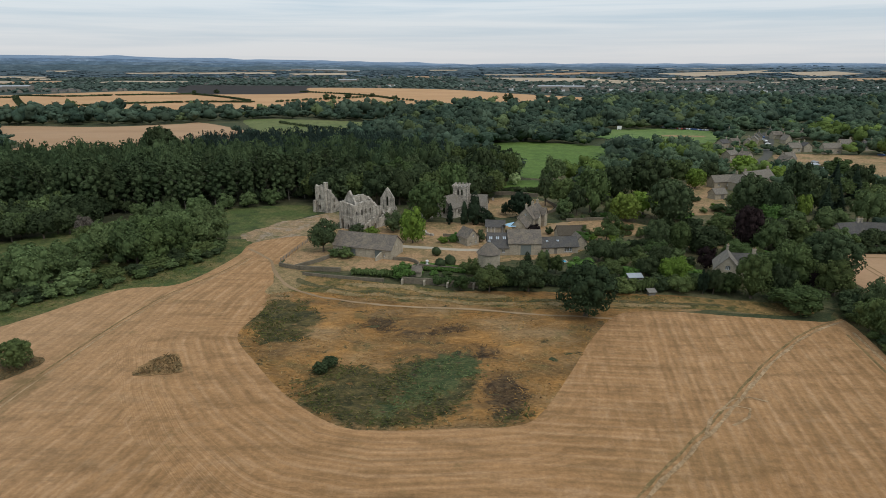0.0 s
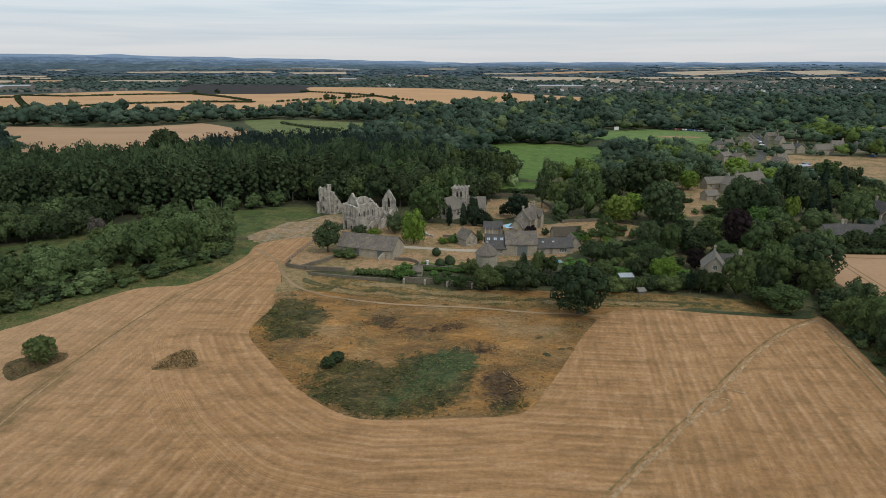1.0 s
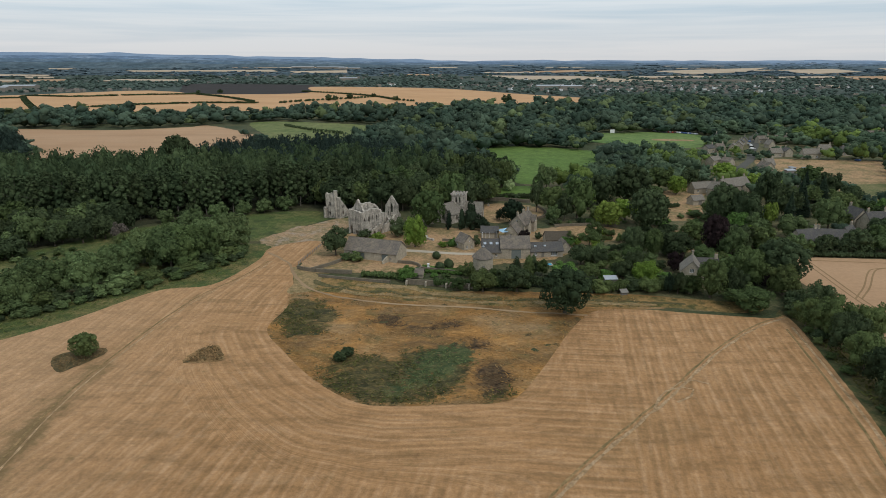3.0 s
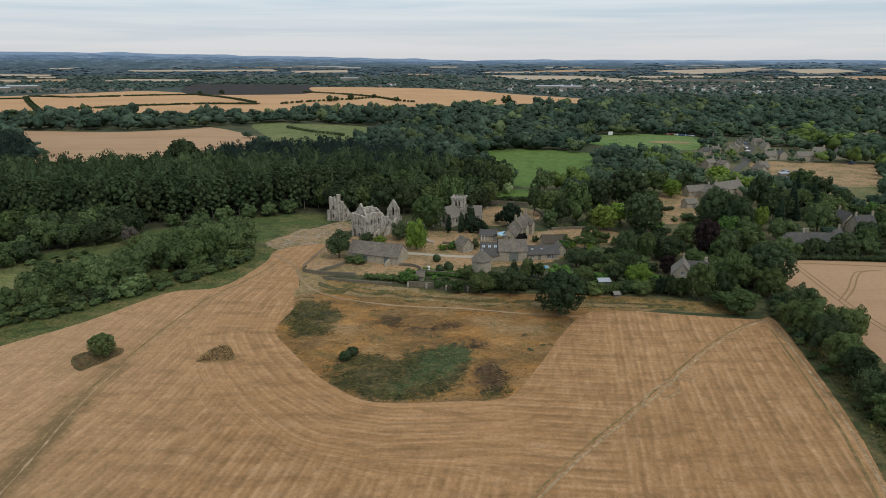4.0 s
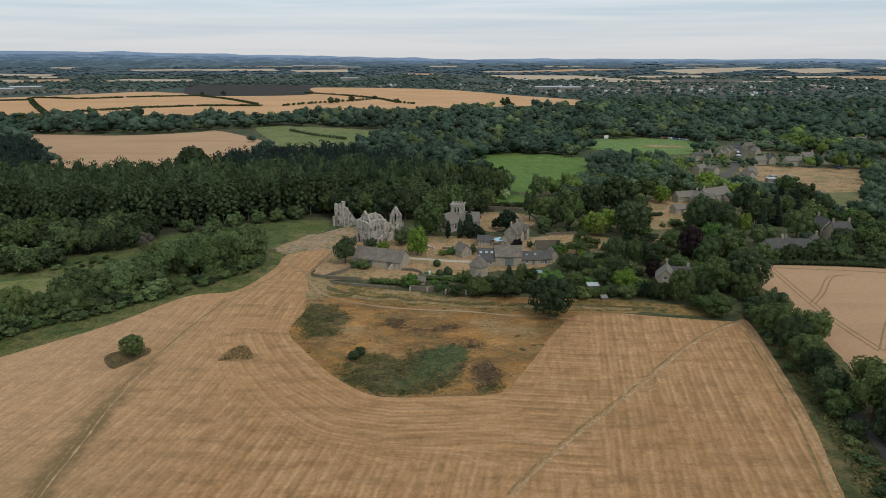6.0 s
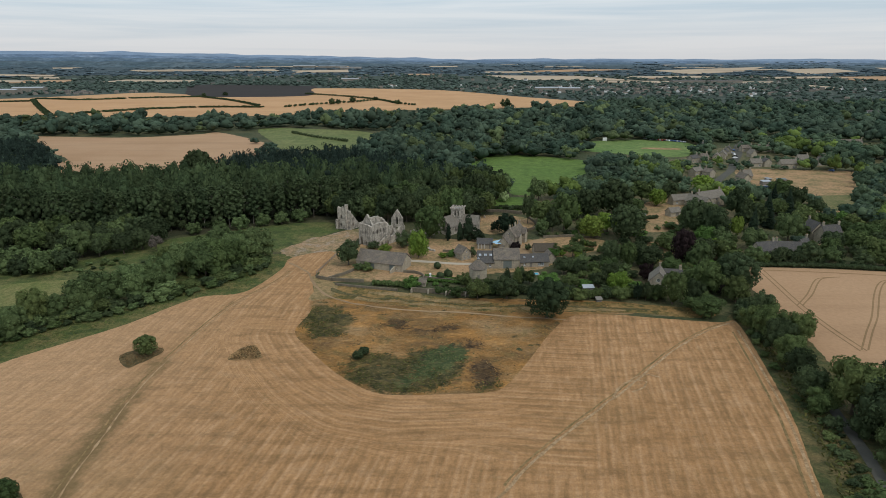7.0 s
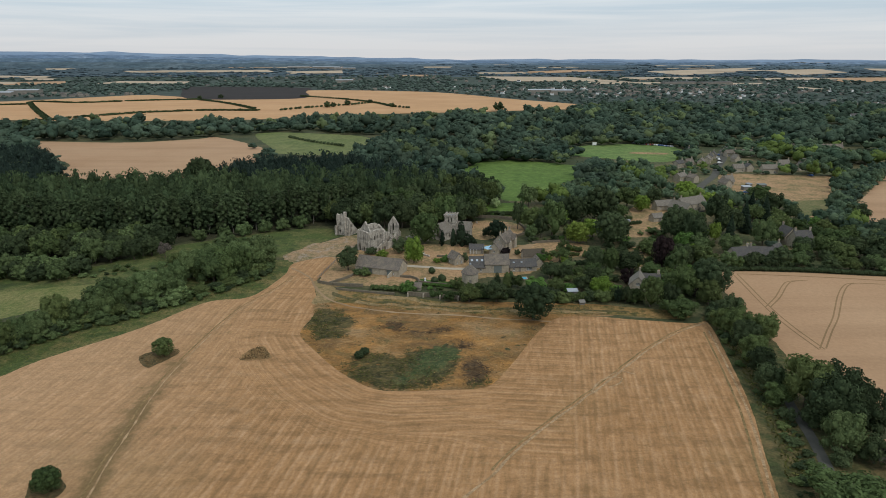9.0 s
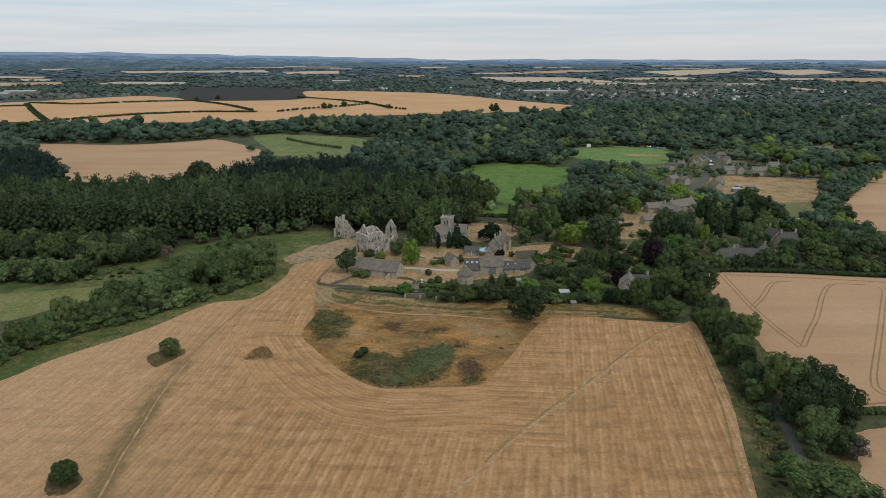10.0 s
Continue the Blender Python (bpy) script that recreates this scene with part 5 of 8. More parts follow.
for nm, kd, lf, x, y, h, w, lb in (
    ("topiary", "clipped", "dark", -2, 182.5, 2.9, 3.2, "clipped round topiary bush on the lawn"),
    ("topiary", "clipped", "dark", 2.2, 171.5, 3.6, 3.6, "clipped round topiary bush in the garden"),
    ("topiary", "clipped", "dark", -0.8, 170.8, 2.9, 3.4, "clipped round topiary bush in the garden"),
    ("topiary", "clipped", "dark", -8, 169, 1.9, 1.7, "small clipped topiary bush in the garden"),
    ("shrub", "bush", "lime", 0.0, 196.8, 2.3, 3.4, "yellow-green shrub beside the cottage"),
    ("shrub", "bush", "ivy", 4.0, 199.2, 3.0, 4.2, "bright green creeper mound beside the cottage"),
    ("shrub", "bush", "dark", 12.2, 198.4, 4.2, 3.6, "dark green creeper mound against the cottage"),
    ("shrub", "bush", "ivy", -6.5, 165.2, 1.1, 2.6, "bright green garden bed plants"),
    ("shrub", "bush", "ivy", -2.6, 164.4, 1.2, 2.8, "bright green garden bed plants"),
    ("shrub", "bush", "oak", 1.2, 163.2, 1.6, 2.8, "leafy green garden shrub"),
    ("shrub", "bush", "oak", 6.2, 167.6, 2.6, 4.0, "leafy green garden shrub"),
    ("tree", "round", "oak", 12, 151, 7.2, 7.6, "green garden tree behind the bank"),
    ("tree", "round", "oak", 4.6, 152, 4.4, 5.0, "green garden tree behind the bank"),
    ("tree", "round", "dark", 22, 151, 8.2, 8.8, "dark garden tree behind the bank"),
    ("tree", "bush", "oak", 17, 158, 4.8, 7.0, "spreading garden shrub below the dovecote"),
    ("chestnut_tree", "dome", "chestnut", 33.2, 134.6, 13.4, 13.2, "massive dark chestnut tree at the field edge"),
    ("tree", "round", "ivy", 38.5, 162, 6.0, 8.4, "bright green tree beside the pool"),
    ("tree", "column", "oak", 27, 163, 7.5, 4.5, "feathery upright tree in the garden"),
    ("tree", "column", "dark", 23.5, 165, 6.5, 4.2, "dark upright tree in the garden"),
    ("copper_shrub", "bush", "copper", 31.2, 206.5, 4.4, 4.6, "dark copper-leaved round shrub by the manor"),
    ("shrub", "bush", "ivy", 46, 199, 3.6, 6.0, "green shrub by the farmyard"),
    ("tree", "open", "oak", 54, 198, 6.0, 8.0, "spreading green tree behind the low range"),
):
    plant(nm, kd, lf, x, y, h, w, lb, "bush" if nm in ("shrub", "topiary", "copper_shrub") else "tree")

# village garden trees that stand out
for lf, kd, x, y, h, w, lb in (
    ("dark", "dome", 19.2, 285.5, 20.9, 11.6, "round dark tree beside the churchyard"),
    ("willow", "round", 35.1, 313.5, 15.0, 11.4, "grey-green tree before the pasture"),
    ("willow", "round", 55.3, 304.2, 14.0, 11.7, "conical grey-green tree before the pasture"),
    ("oak", "round", 48.5, 250.6, 13.1, 11.3, "tall green tree beside the churchyard"),
    ("dark", "round", 42.3, 252.1, 16.2, 7.4, "slim dark green tree beside the churchyard"),
    ("oak", "round", 58.2, 240.4, 20.1, 12.8, "tall olive-green tree among village gardens"),
    ("willow", "round", 46.6, 232.7, 8.2, 6.2, "small silvery grey tree beside the churchyard"),
    ("dark", "round", 52.0, 235.8, 12.3, 7.9, "dark green tree among village gardens"),
    ("lime", "dome", 68.1, 226.1, 11.3, 11.7, "bright green rounded garden tree"),
    ("dark", "dome", 74.2, 264.3, 16.2, 13.4, "large dark green tree among village gardens"),
    ("oak", "round", 86.4, 269.1, 15.9, 13.1, "large green tree among village gardens"),
    ("oak", "open", 57.3, 205.0, 7.8, 7.0, "spreading pale green apple tree on a lawn"),
    ("lime", "dome", 119.4, 290.8, 10.5, 10.4, "yellow-green weeping tree on the lawn"),
    ("dark", "round", 133.5, 310.2, 11.1, 11.3, "dark green garden tree behind the lawn"),
    ("dark", "dome", 88.6, 267.5, 20.3, 18.7, "massive dark green tree among village gardens"),
    ("dark", "dome", 83.2, 222.4, 17.8, 16.3, "broad dark green tree beside the orchard lawn"),
    ("oak", "round", 113.6, 300.1, 14.1, 14.4, "large green tree behind the lawn"),
    ("dark", "dome", 66.3, 185.6, 11.4, 8.0, "dark green spreading tree on the orchard lawn"),
    ("oak", "dome", 73.2, 185.5, 10.8, 7.6, "green spreading tree on the orchard lawn"),
    ("dark", "dome", 117.8, 232.9, 17.7, 14.2, "towering dark green tree beside the large house"),
    ("dark", "grand", 124.2, 225.5, 16.6, 13.4, "towering dark green tree among village gardens"),
    ("copper", "dome", 96.5, 189.7, 15.0, 9.6, "very dark copper-leaved beech in a garden"),
    ("dark", "round", 149.3, 259.4, 19.0, 11.1, "tall dark green tree among village gardens"),
    ("lime", "round", 162.1, 298.0, 10.7, 10.9, "yellow-green garden tree by the street"),
    ("lime", "dome", 158.8, 327.0, 11.5, 13.1, "olive-green rounded tree by the street"),
    ("lime", "round", 134.3, 226.3, 10.8, 6.7, "slim yellow-green tree among village gardens"),
    ("yew", "conifer", 140.1, 222.8, 16.0, 7.5, "dark tiered conifer among village gardens"),
    ("yew", "conifer", 158.1, 243.4, 10.8, 6.2, "dark tiered cedar among village gardens"),
    ("dark", "dome", 103.5, 158.9, 14.8, 15.2, "massive dark tree at the corn field corner"),
    ("oak", "grand", 91.7, 157.0, 12.6, 11.8, "light green feathery tree beside the cottage"),
    ("oak", "dome", 77.1, 146.1, 12.5, 9.0, "rounded lime tree by the bank"),
    ("dark", "grand", 83.8, 145.8, 9.4, 6.8, "round dark tree by the bank"),
    ("willow", "grand", 100.8, 186.0, 11.1, 10.6, "grey-green tree among village gardens"),
    ("oak", "bush", 86.8, 144.3, 5.6, 8.3, "low leafy bush at the field corner"),
    ("copper", "bush", 97.9, 154.7, 5.5, 6.8, "dark copper-leaved small tree in a garden"),
    ("oak", "grand", 72.4, 149.2, 6.0, 6.3, "round green tree by the bank"),
    ("yew", "round", 66.2, 148.8, 6.8, 3.2, "slim bluish tree by the bank"),
    ("dark", "round", 68.9, 149.0, 7.1, 4.7, "dark green tree by the bank"),
    ("oak", "bush", 60.9, 150.2, 5.0, 6.3, "round green bush by the bank"),
    ("dark", "bush", 56.4, 151.3, 4.3, 5.4, "dark green bush by the bank"),
    ("copper", "bush", 75.8, 169.9, 6.7, 6.0, "dark copper-leaved tree in a garden"),
    ("dark", "dome", 146.8, 189.7, 9.2, 9.6, "dark round tree behind the corn field"),
    ("oak", "round", 196.2, 307.6, 12.9, 14.7, "green tree among village gardens"),
    ("willow", "round", 133.9, 208.5, 9.9, 10.4, "grey-green tree among village gardens"),
    ("oak", "round", 97.0, 208.3, 7.2, 9.2, "green garden tree beside the orchard lawn"),
    ("oak", "grand", 88, 178, 6.4, 9.0, "low spreading green tree behind the cottage"),
    ("dark", "round", 102, 298, 9.0, 13.0, "large dark green tree beside the pasture"),
    ("oak", "round", 102, 345, 8.0, 14.0, "large green tree behind the pasture hedge"),
    ("oak", "bush", 47, 150, 4.4, 6.0, "low green bush by the bank"),
    ("oak", "bush", 42, 151, 4.4, 5.5, "low green bush by the bank"),
    ("oak", "grand", 84, 137.5, 6.4, 12.5, "low spreading tree at the field corner"),
    ("yew", "conifer", 180, 268, 15.0, 8.0, "dark tiered cedar among village gardens"),
    ("dark", "round", 192, 284, 14.0, 12.0, "dark green tree at the paddock edge"),
    ("yew", "conifer", 176, 276, 16.0, 8.4, "dark tiered conifer beside the paddock"),
    ("dark", "round", 228, 264, 10.8, 15.0, "lone dark round tree in the hedge"),
):
    plant("tree", kd, lf, x, y, h, w, lb)
for lf, kd, x, y, h, w, lb in (
    ("yew", "conifer", 160, 250, 17.0, 9.0, "dark tiered conifer among village gardens"),
    ("dark", "round", 147, 238, 16.0, 14.0, "tall dark tree among village gardens"),
    ("willow", "grand", 156, 222, 14.0, 11.5, "grey-green tree among village gardens"),
    ("oak", "grand", 150, 192, 6.6, 9.4, "round green tree at the edge of the corn field"),
    ("dark", "grand", 160, 193, 6.4, 8.0, "dark green tree at the edge of the corn field"),
    ("oak", "grand", 176, 206, 9.6, 12.0, "green tree behind the corn field"),
    ("dark", "grand", 188, 204, 9.8, 12.0, "dark green tree behind the corn field"),
    ("dark", "grand", 200, 203, 11.6, 14.0, "dark round tree behind the corn field"),
    ("oak", "round", 172, 240, 12.0, 12.0, "green tree among village gardens"),
    ("oak", "round", 186, 232, 8.0, 10.0, "green tree among village gardens"),
    ("oak", "round", 205, 232, 8.0, 10.0, "green tree among village gardens"),
    ("oak", "round", 162, 262, 10.0, 11.0, "green tree among village gardens"),
):
    plant("tree", kd, lf, x, y, h, w, lb)

for lf, kd, x, y, h, w, lb in (
    ("dark", "column", 29.1, 167.2, 6.4, 3.4, "feathery dark upright tree in the garden"),
    ("oak", "round", 31.7, 165.6, 5.8, 4.2, "small green tree beside the pool"),
    ("dark", "round", 46.4, 176.7, 7.1, 7.6, "dark green tree behind the pool garden"),
    ("dark", "round", 52.0, 175.3, 6.7, 6.5, "dark green tree behind the pool garden"),
    ("oak", "round", 46.2, 162.1, 5.6, 6.7, "green garden tree behind the chestnut"),
    ("oak", "bush", 8.1, 163.4, 5.1, 4.7, "green garden tree beside the dovecote"),
    ("oak", "bush", 13.0, 153.8, 5.5, 6.4, "spreading green tree below the dovecote"),
    ("dark", "bush", 18.6, 156.7, 5.5, 5.1, "dark green tree in the lower garden"),
    ("oak", "bush", 22.8, 156.1, 4.5, 5.1, "green tree in the lower garden"),
    ("dark", "round", 55.9, 161.6, 6.9, 6.7, "dark green tree in a village garden"),
    ("dark", "round", 62.3, 169.9, 7.4, 6.2, "dark green tree in a village garden"),
    ("oak", "bush", 58.3, 178.9, 4.6, 5.2, "green shrub in a village garden"),
    ("oak", "bush", 46.6, 203.2, 4.8, 5.3, "green tree before the low shed"),
    ("dark", "bush", 36.5, 207.6, 2.7, 3.2, "dark shrub beside the low shed"),
    ("willow", "bush", 57.4, 204.8, 5.3, 5.8, "grey-green apple tree on the lawn"),
    ("oak", "bush", 66.5, 202.9, 3.8, 3.3, "small round tree on the orchard lawn"),
    ("oak", "bush", 64.1, 213.4, 2.9, 3.7, "small round tree on the orchard lawn"),
):
    plant("tree", kd, lf, x, y, h, w, lb)

# hedge trees along the lane
for x, y, h, w, lf in ((93.5, 126, 8, 7, "oak"), (96, 119, 11.5, 9.5, "oak"), (94.5, 111, 10.5, 8.6, "dark"), (103.5, 117, 10.5, 8.6, "oak"), (93, 102, 9.6, 8.6, "oak"), (91, 94, 9.6, 8, "dark"), (89.5, 86, 9, 8.4, "dark"), (88, 79.5, 7, 7, "oak")):
    plant("hedge_tree", "grand" if h > 8.2 else "bush", lf, x, y, h, w, "full green hedgerow tree beside the lane", "tree", "trees along the lane")
for x, y, h, w, lf in ((95, 78.5, 15.5, 12.5, "oak"), (102, 75, 14.5, 12, "dark"), (95.5, 68.5, 15, 13, "dark"), (102, 66, 13, 11, "dark"), (92.5, 59.5, 10.5, 9, "willow"), (97, 55, 7.5, 7.5, "dark"), (81, 38.5, 9.6, 16, "oak"), (73, 34, 5, 8, "oak"), (89, 36, 6, 8, "dark"), (78, 26, 6, 8, "oak"), (87, 72.5, 3.6, 4.6, "dark"), (92.4, 69.5, 6.0, 6.5, "dark"), (89.6, 54.5, 4.2, 5.0, "dark"), (101, 134, 9.6, 8.6, "dark"), (99, 148, 10, 9, "oak")):
    plant("hedge_tree", "grand" if h > 8.2 else "bush", lf, x, y, h, w, "full green hedgerow tree beside the lane", "tree", "trees along the lane")
plant("dead_tree", "open", "dead", 98.5, 53, 5.5, 5, "half-dead grey tree in the lane hedge")
gv = np.random.default_rng(29)
for x, y in scatter([(85.6, 86), (83.2, 70), (77.6, 52), (74, 44), (78, 44), (83.4, 54), (86.8, 66), (88.6, 78)], 2.3, 28):
    h = gv.uniform(0.5, 1.7)
    plant("verge_shrub", "shrub", ("oak", "dark", "willow")[int(gv.integers(0, 3))], x, y, h, h * gv.uniform(1.5, 2.4), "low scrubby bush on the lane verge", "bush", "verge scrub")

for x, y, h in ((94.2, 133.2, 3.2), (95.6, 136.6, 4.2), (98.2, 139.8, 4.6), (100.2, 143.4, 4.0), (93.4, 130.6, 2.6), (96.4, 131.4, 5.0), (91.6, 121.4, 2.2), (90.6, 115.4, 2.0), (92.0, 117.6, 3.0), (89.2, 107.6, 1.8), (88.0, 100.4, 2.2)):
    plant("hedge_shrub", "shrub", "dark" if h > 2.8 else "oak", x, y, h, h * 1.45, "bushy green shrub filling the field hedge", "bush", "hedge shrubs")

# willows and alders along the river bank
g = np.random.default_rng(21)
for x, y in rounded([(-170, 62), (-150, 86), (-138, 104), (-131, 117), (-124, 127), (-116, 141), (-108, 152), (-102, 160)], 4.6, closed=False):
    h = g.uniform(9.0, 13.5)
    plant("willow_tree", "grand", "willow" if g.random() < 0.75 else "oak", x + g.uniform(-2.0, 3.5), y + g.uniform(-3, 2), h, h * g.uniform(0.75, 1.0), "grey-green willow on the river bank", "tree", "willows along the river")
for x, y in scatter([(-104, 168), (-106, 180), (-103, 190), (-90, 200), (-76, 198), (-72, 190), (-78, 180), (-88, 173)], 5.4, 5):
    h = g.uniform(10.0, 15.5)
    plant("willow_tree", "grand", "willow" if g.random() < 0.7 else "oak", x, y, h, h * g.uniform(0.80, 1.0), "large grey-green willow on the river bank", "tree", "willows along the river")
for x, y in scatter([(-215, 172), (-170, 170), (-140, 178), (-138, 186), (-160, 190), (-215, 190)], 6.2, 6):
    h = g.uniform(6.5, 9.5)
    plant("willow_tree", "bush", "willow" if g.random() < 0.45 else "dark", x, y, h, h * 1.1, "grey-green willow near the wood", "tree", "willows at the wood")
for x, y in scatter([(-260, 196), (-170, 196), (-140, 198), (-124, 206), (-122, 226), (-150, 230), (-200, 232), (-260, 234)], 7.4, 8):
    h = g.uniform(6.5, 13.0)
    plant("alder_tree", "round" if h > 9 else "bush", "oak" if g.random() < 0.28 else "dark" if g.random() < 0.78 else "willow", x, y, h, h * g.uniform(0.8, 1.05), "rounded alder before the plantation", "tree", "alders at the wood")
for x, y, h in ((-116, 232, 6.5), (-106, 238, 6), (-97, 241, 7.5), (-88, 247, 6.5), (-80, 251, 7), (-72, 256, 7.5), (-96, 218, 2.4), (-112, 205, 3), (-118, 192, 3), (-135, 188, 3), (-104, 212, 2.5)):
    plant("willow_tree", "bush", "willow", x, y, h, h * 1.1, "grey-green willow at the wood edge", "tree", "willows at the wood")
gs = np.random.default_rng(27)
SKIRT = [(-146, 88), (-131.5, 106), (-129, 114), (-118.6, 126.2), (-108.2, 136.3), (-97.4, 145.8), (-86, 157.8), (-73.6, 175.2), (-70, 187)]
for off, lo, hi in ((0.0, 1.6, 3.2), (3.6, 3.2, 6.2)):
    for x, y in rounded([(a - off * 0.72, b + off * 0.69) for a, b in SKIRT], 3.1 + off * 0.2, closed=False):
        h, k = gs.uniform(lo, hi), gs.random()
        plant("sallow_bush", "shrub", "willow" if k < 0.5 else "dark" if k < 0.75 else "oak", x + gs.uniform(-1.2, 1.2), y + gs.uniform(-1.2, 1.2), h, h * gs.uniform(1.25, 1.8), ("grey-green" if k < 0.5 else "dark green" if k < 0.75 else "green") + " sallow bush at the foot of the willows", "bush", "sallows on the bank")
for x, y in scatter([(-152, 183), (-124, 195), (-118, 205), (-110, 219), (-101, 226), (-104, 210), (-112, 197), (-121, 184), (-140, 176)], 5.0, 29):
    h = gs.uniform(0.8, 2.2)
    plant("scrub_bush", "shrub", ("oak", "dark", "willow")[int(gs.integers(0, 3))], x, y, h, h * gs.uniform(1.5, 2.3), "low rough scrub in the river meadow", "bush", "meadow scrub")
plant("dead_tree", "open", "dead", -121, 203, 8.0, 6.5, "half-dead grey tree at the wood edge")

# the poplar plantation: its edge tree by tree, the rest as one mass
EDGE = [(-330, 240), (-240, 238), (-200, 235), (-165, 233), (-140, 235), (-120, 241), (-100, 248), (-83, 258), (-66, 265), (-50, 269)]
for off in (0.0, 5.5):
    for x, y in rounded([(a - off * 0.4, b + off) for a, b in EDGE], 5.0, closed=False):
        if x > -235:
            plant("poplar_tree", "poplar", "poplar", x + g.uniform(-1, 1), y + g.uniform(-1.2, 1.2), g.uniform(18, 23), g.uniform(5.8, 7.5), "tall slender pale-stemmed poplar at the plantation edge", "tree", "plantation edge", "bark_pale")
PLANTATION = [(-480, 246), (-300, 248), (-195, 246), (-168, 245), (-147, 246), (-131, 250), (-108, 258), (-83, 270), (-50, 280), (0, 300), (8, 335), (-50, 352), (-120, 335), (-200, 322), (-330, 322), (-480, 322)]
wood("poplar_plantation", scatter(PLANTATION, 7.2, 31), (15.5, 22.5), (9, 12), M["wood_poplar"], "dense dark poplar plantation", 32, "poplar", 0, False)
wood("spruce_wood", scatter([(-150, 345), (-132, 400), (-74, 420), (0, 345), (2, 318), (-40, 306), (-80, 325)], 7.0, 37), (17, 20.5), (7.5, 9), M["wood_spruce"], "rows of dark spruce behind the poplars", 38, "poplar", 0, False)
wood("spruce_wood", scatter([(-300, 300), (-242, 305), (-255, 367), (-331, 461), (-420, 480), (-420, 320)], 8.5, 39), (17, 20), (8.5, 10), M["wood_spruce"], "block of dark spruce in the valley", 40, "poplar", 0, False)
wood("wood_understorey", scatter([(-300, 232), (-200, 233), (-160, 231), (-140, 232), (-110, 243), (-60, 264), (-60, 272), (-110, 253), (-140, 243), (-165, 241), (-300, 246)], 4.5, 33), (3, 7), (4, 6), M["wood_shade"], "undergrowth at the plantation edge, leaf colour darkened for shade", 34, "round")
for x, y in scatter([(-62, 260), (-50, 253), (-30, 252), (-10, 247), (0, 252), (18, 262), (30, 274), (34, 300), (36, 328), (20, 335), (0, 340), (-40, 300), (-62, 275)], 9.5, 35):
    h, k = g.uniform(11, 18), g.random()
    lf = "oak" if k < 0.36 else "dark" if k < 0.95 else "willow"
    plant("woodland_tree", "round", lf, x, y, h, g.uniform(11, 15), {"oak": "green", "dark": "dark green", "willow": "grey-green"}[lf] + " broadleaf tree behind the ruin", "tree", "broadleaf wood")

# hedge shrubs and small trees along the garden divisions
gd = np.random.default_rng(63)
for line in ([(46, 228), (58, 230), (70, 229)], [(66, 204), (84, 207), (104, 214)], [(48, 180), (56, 186), (60, 192)], [(88, 232), (96, 256)], [(18, 278), (32, 279), (44, 274)]):
    for x, y in rounded(line, 3.6, closed=False):
        if gd.random() < 0.72:
            h = gd.uniform(1.2, 3.6)
            plant("garden_shrub", "shrub", ("oak", "dark", "ivy", "willow", "dark")[int(gd.integers(0, 5))], x + gd.uniform(-1, 1), y + gd.uniform(0.9, 2.4), h, h * gd.uniform(1.1, 1.6), "leafy shrub along a garden wall", "bush", "garden wall shrubs")

# ragged trees and scrub behind the corn field
ge = np.random.default_rng(77)
for i in range(26):
    x = 124 + 3.8 * i + ge.uniform(-1.5, 1.5)
    h = ge.uniform(2.6, 7.0) if i % 4 else ge.uniform(6, 9)
    plant("scrub_tree", "shrub" if h < 5 else "round", ("oak", "dark", "dark", "willow")[int(ge.integers(0, 4))], x, 187.5 - 0.085 * (x - 124) + ge.uniform(0, 4.5), h, h * ge.uniform(0.95, 1.3), "ragged dark tree behind the corn field", "tree", "scrub behind the corn")

# small fruit trees and shrubs on the orchard lawns
for x, y, h in ((54, 208, 2.6), (66, 212, 2.8), (84, 204, 2.4), (97, 214, 3.2), (103, 240, 2.6), (93, 196, 3.4), (86, 190, 3.0), (62, 214, 3.0), (56, 196, 3.6), (50, 200, 2.4), (110, 246, 2.8), (106, 270, 3.2)):
    plant("orchard_shrub", "shrub", ("oak", "willow", "lime")[int(x) % 3], x, y, h, h * 1.25, "small rounded shrub on the parched orchard lawn", "bush", "orchard shrubs")

# gardens: trees scattered between lawns and houses
KEEP = [(60, 210, 10), (67, 195, 8), (54, 222, 8), (132, 280, 15), (121, 262, 9), (80, 163, 9), (88, 205, 17), (80, 167, 10), (100, 246, 16), (115, 268, 13), (128, 290, 12), (143, 289, 13), (58, 219, 8), (144, 201, 10), (134, 198, 9), (170, 217, 9), (62, 176, 3), (128, 165, 20), (150, 176, 16), (180, 172, 18), (205, 166, 22), (166, 330, 7), (176, 350, 8), (190, 365, 8), (205, 395, 9), (225, 440, 12), (240, 470, 18), (177, 382, 9), (206, 372, 11), (245, 470, 15), (262, 508, 13), (277, 544, 10), (233, 452, 10), (255, 500, 12), (230, 490, 10)]
GARDENS = [(47, 152), (52, 165), (56, 196), (70, 228), (46, 246), (50, 268), (54, 320), (76, 336), (130, 425), (160, 468), (240, 478), (300, 430), (345, 400), (300, 330), (235, 262), (236, 200), (120, 187), (104, 150)]
NEAR_GARDENS = scatter(GARDENS, 9.5, 41, KEEP + [(a, b, r * 0.75 + 3.2) for a, b, r in planted if a > 40 and b > 140])
far_off = (NEAR_GARDENS[:, 1] > 282) | (NEAR_GARDENS[:, 0] > 205)
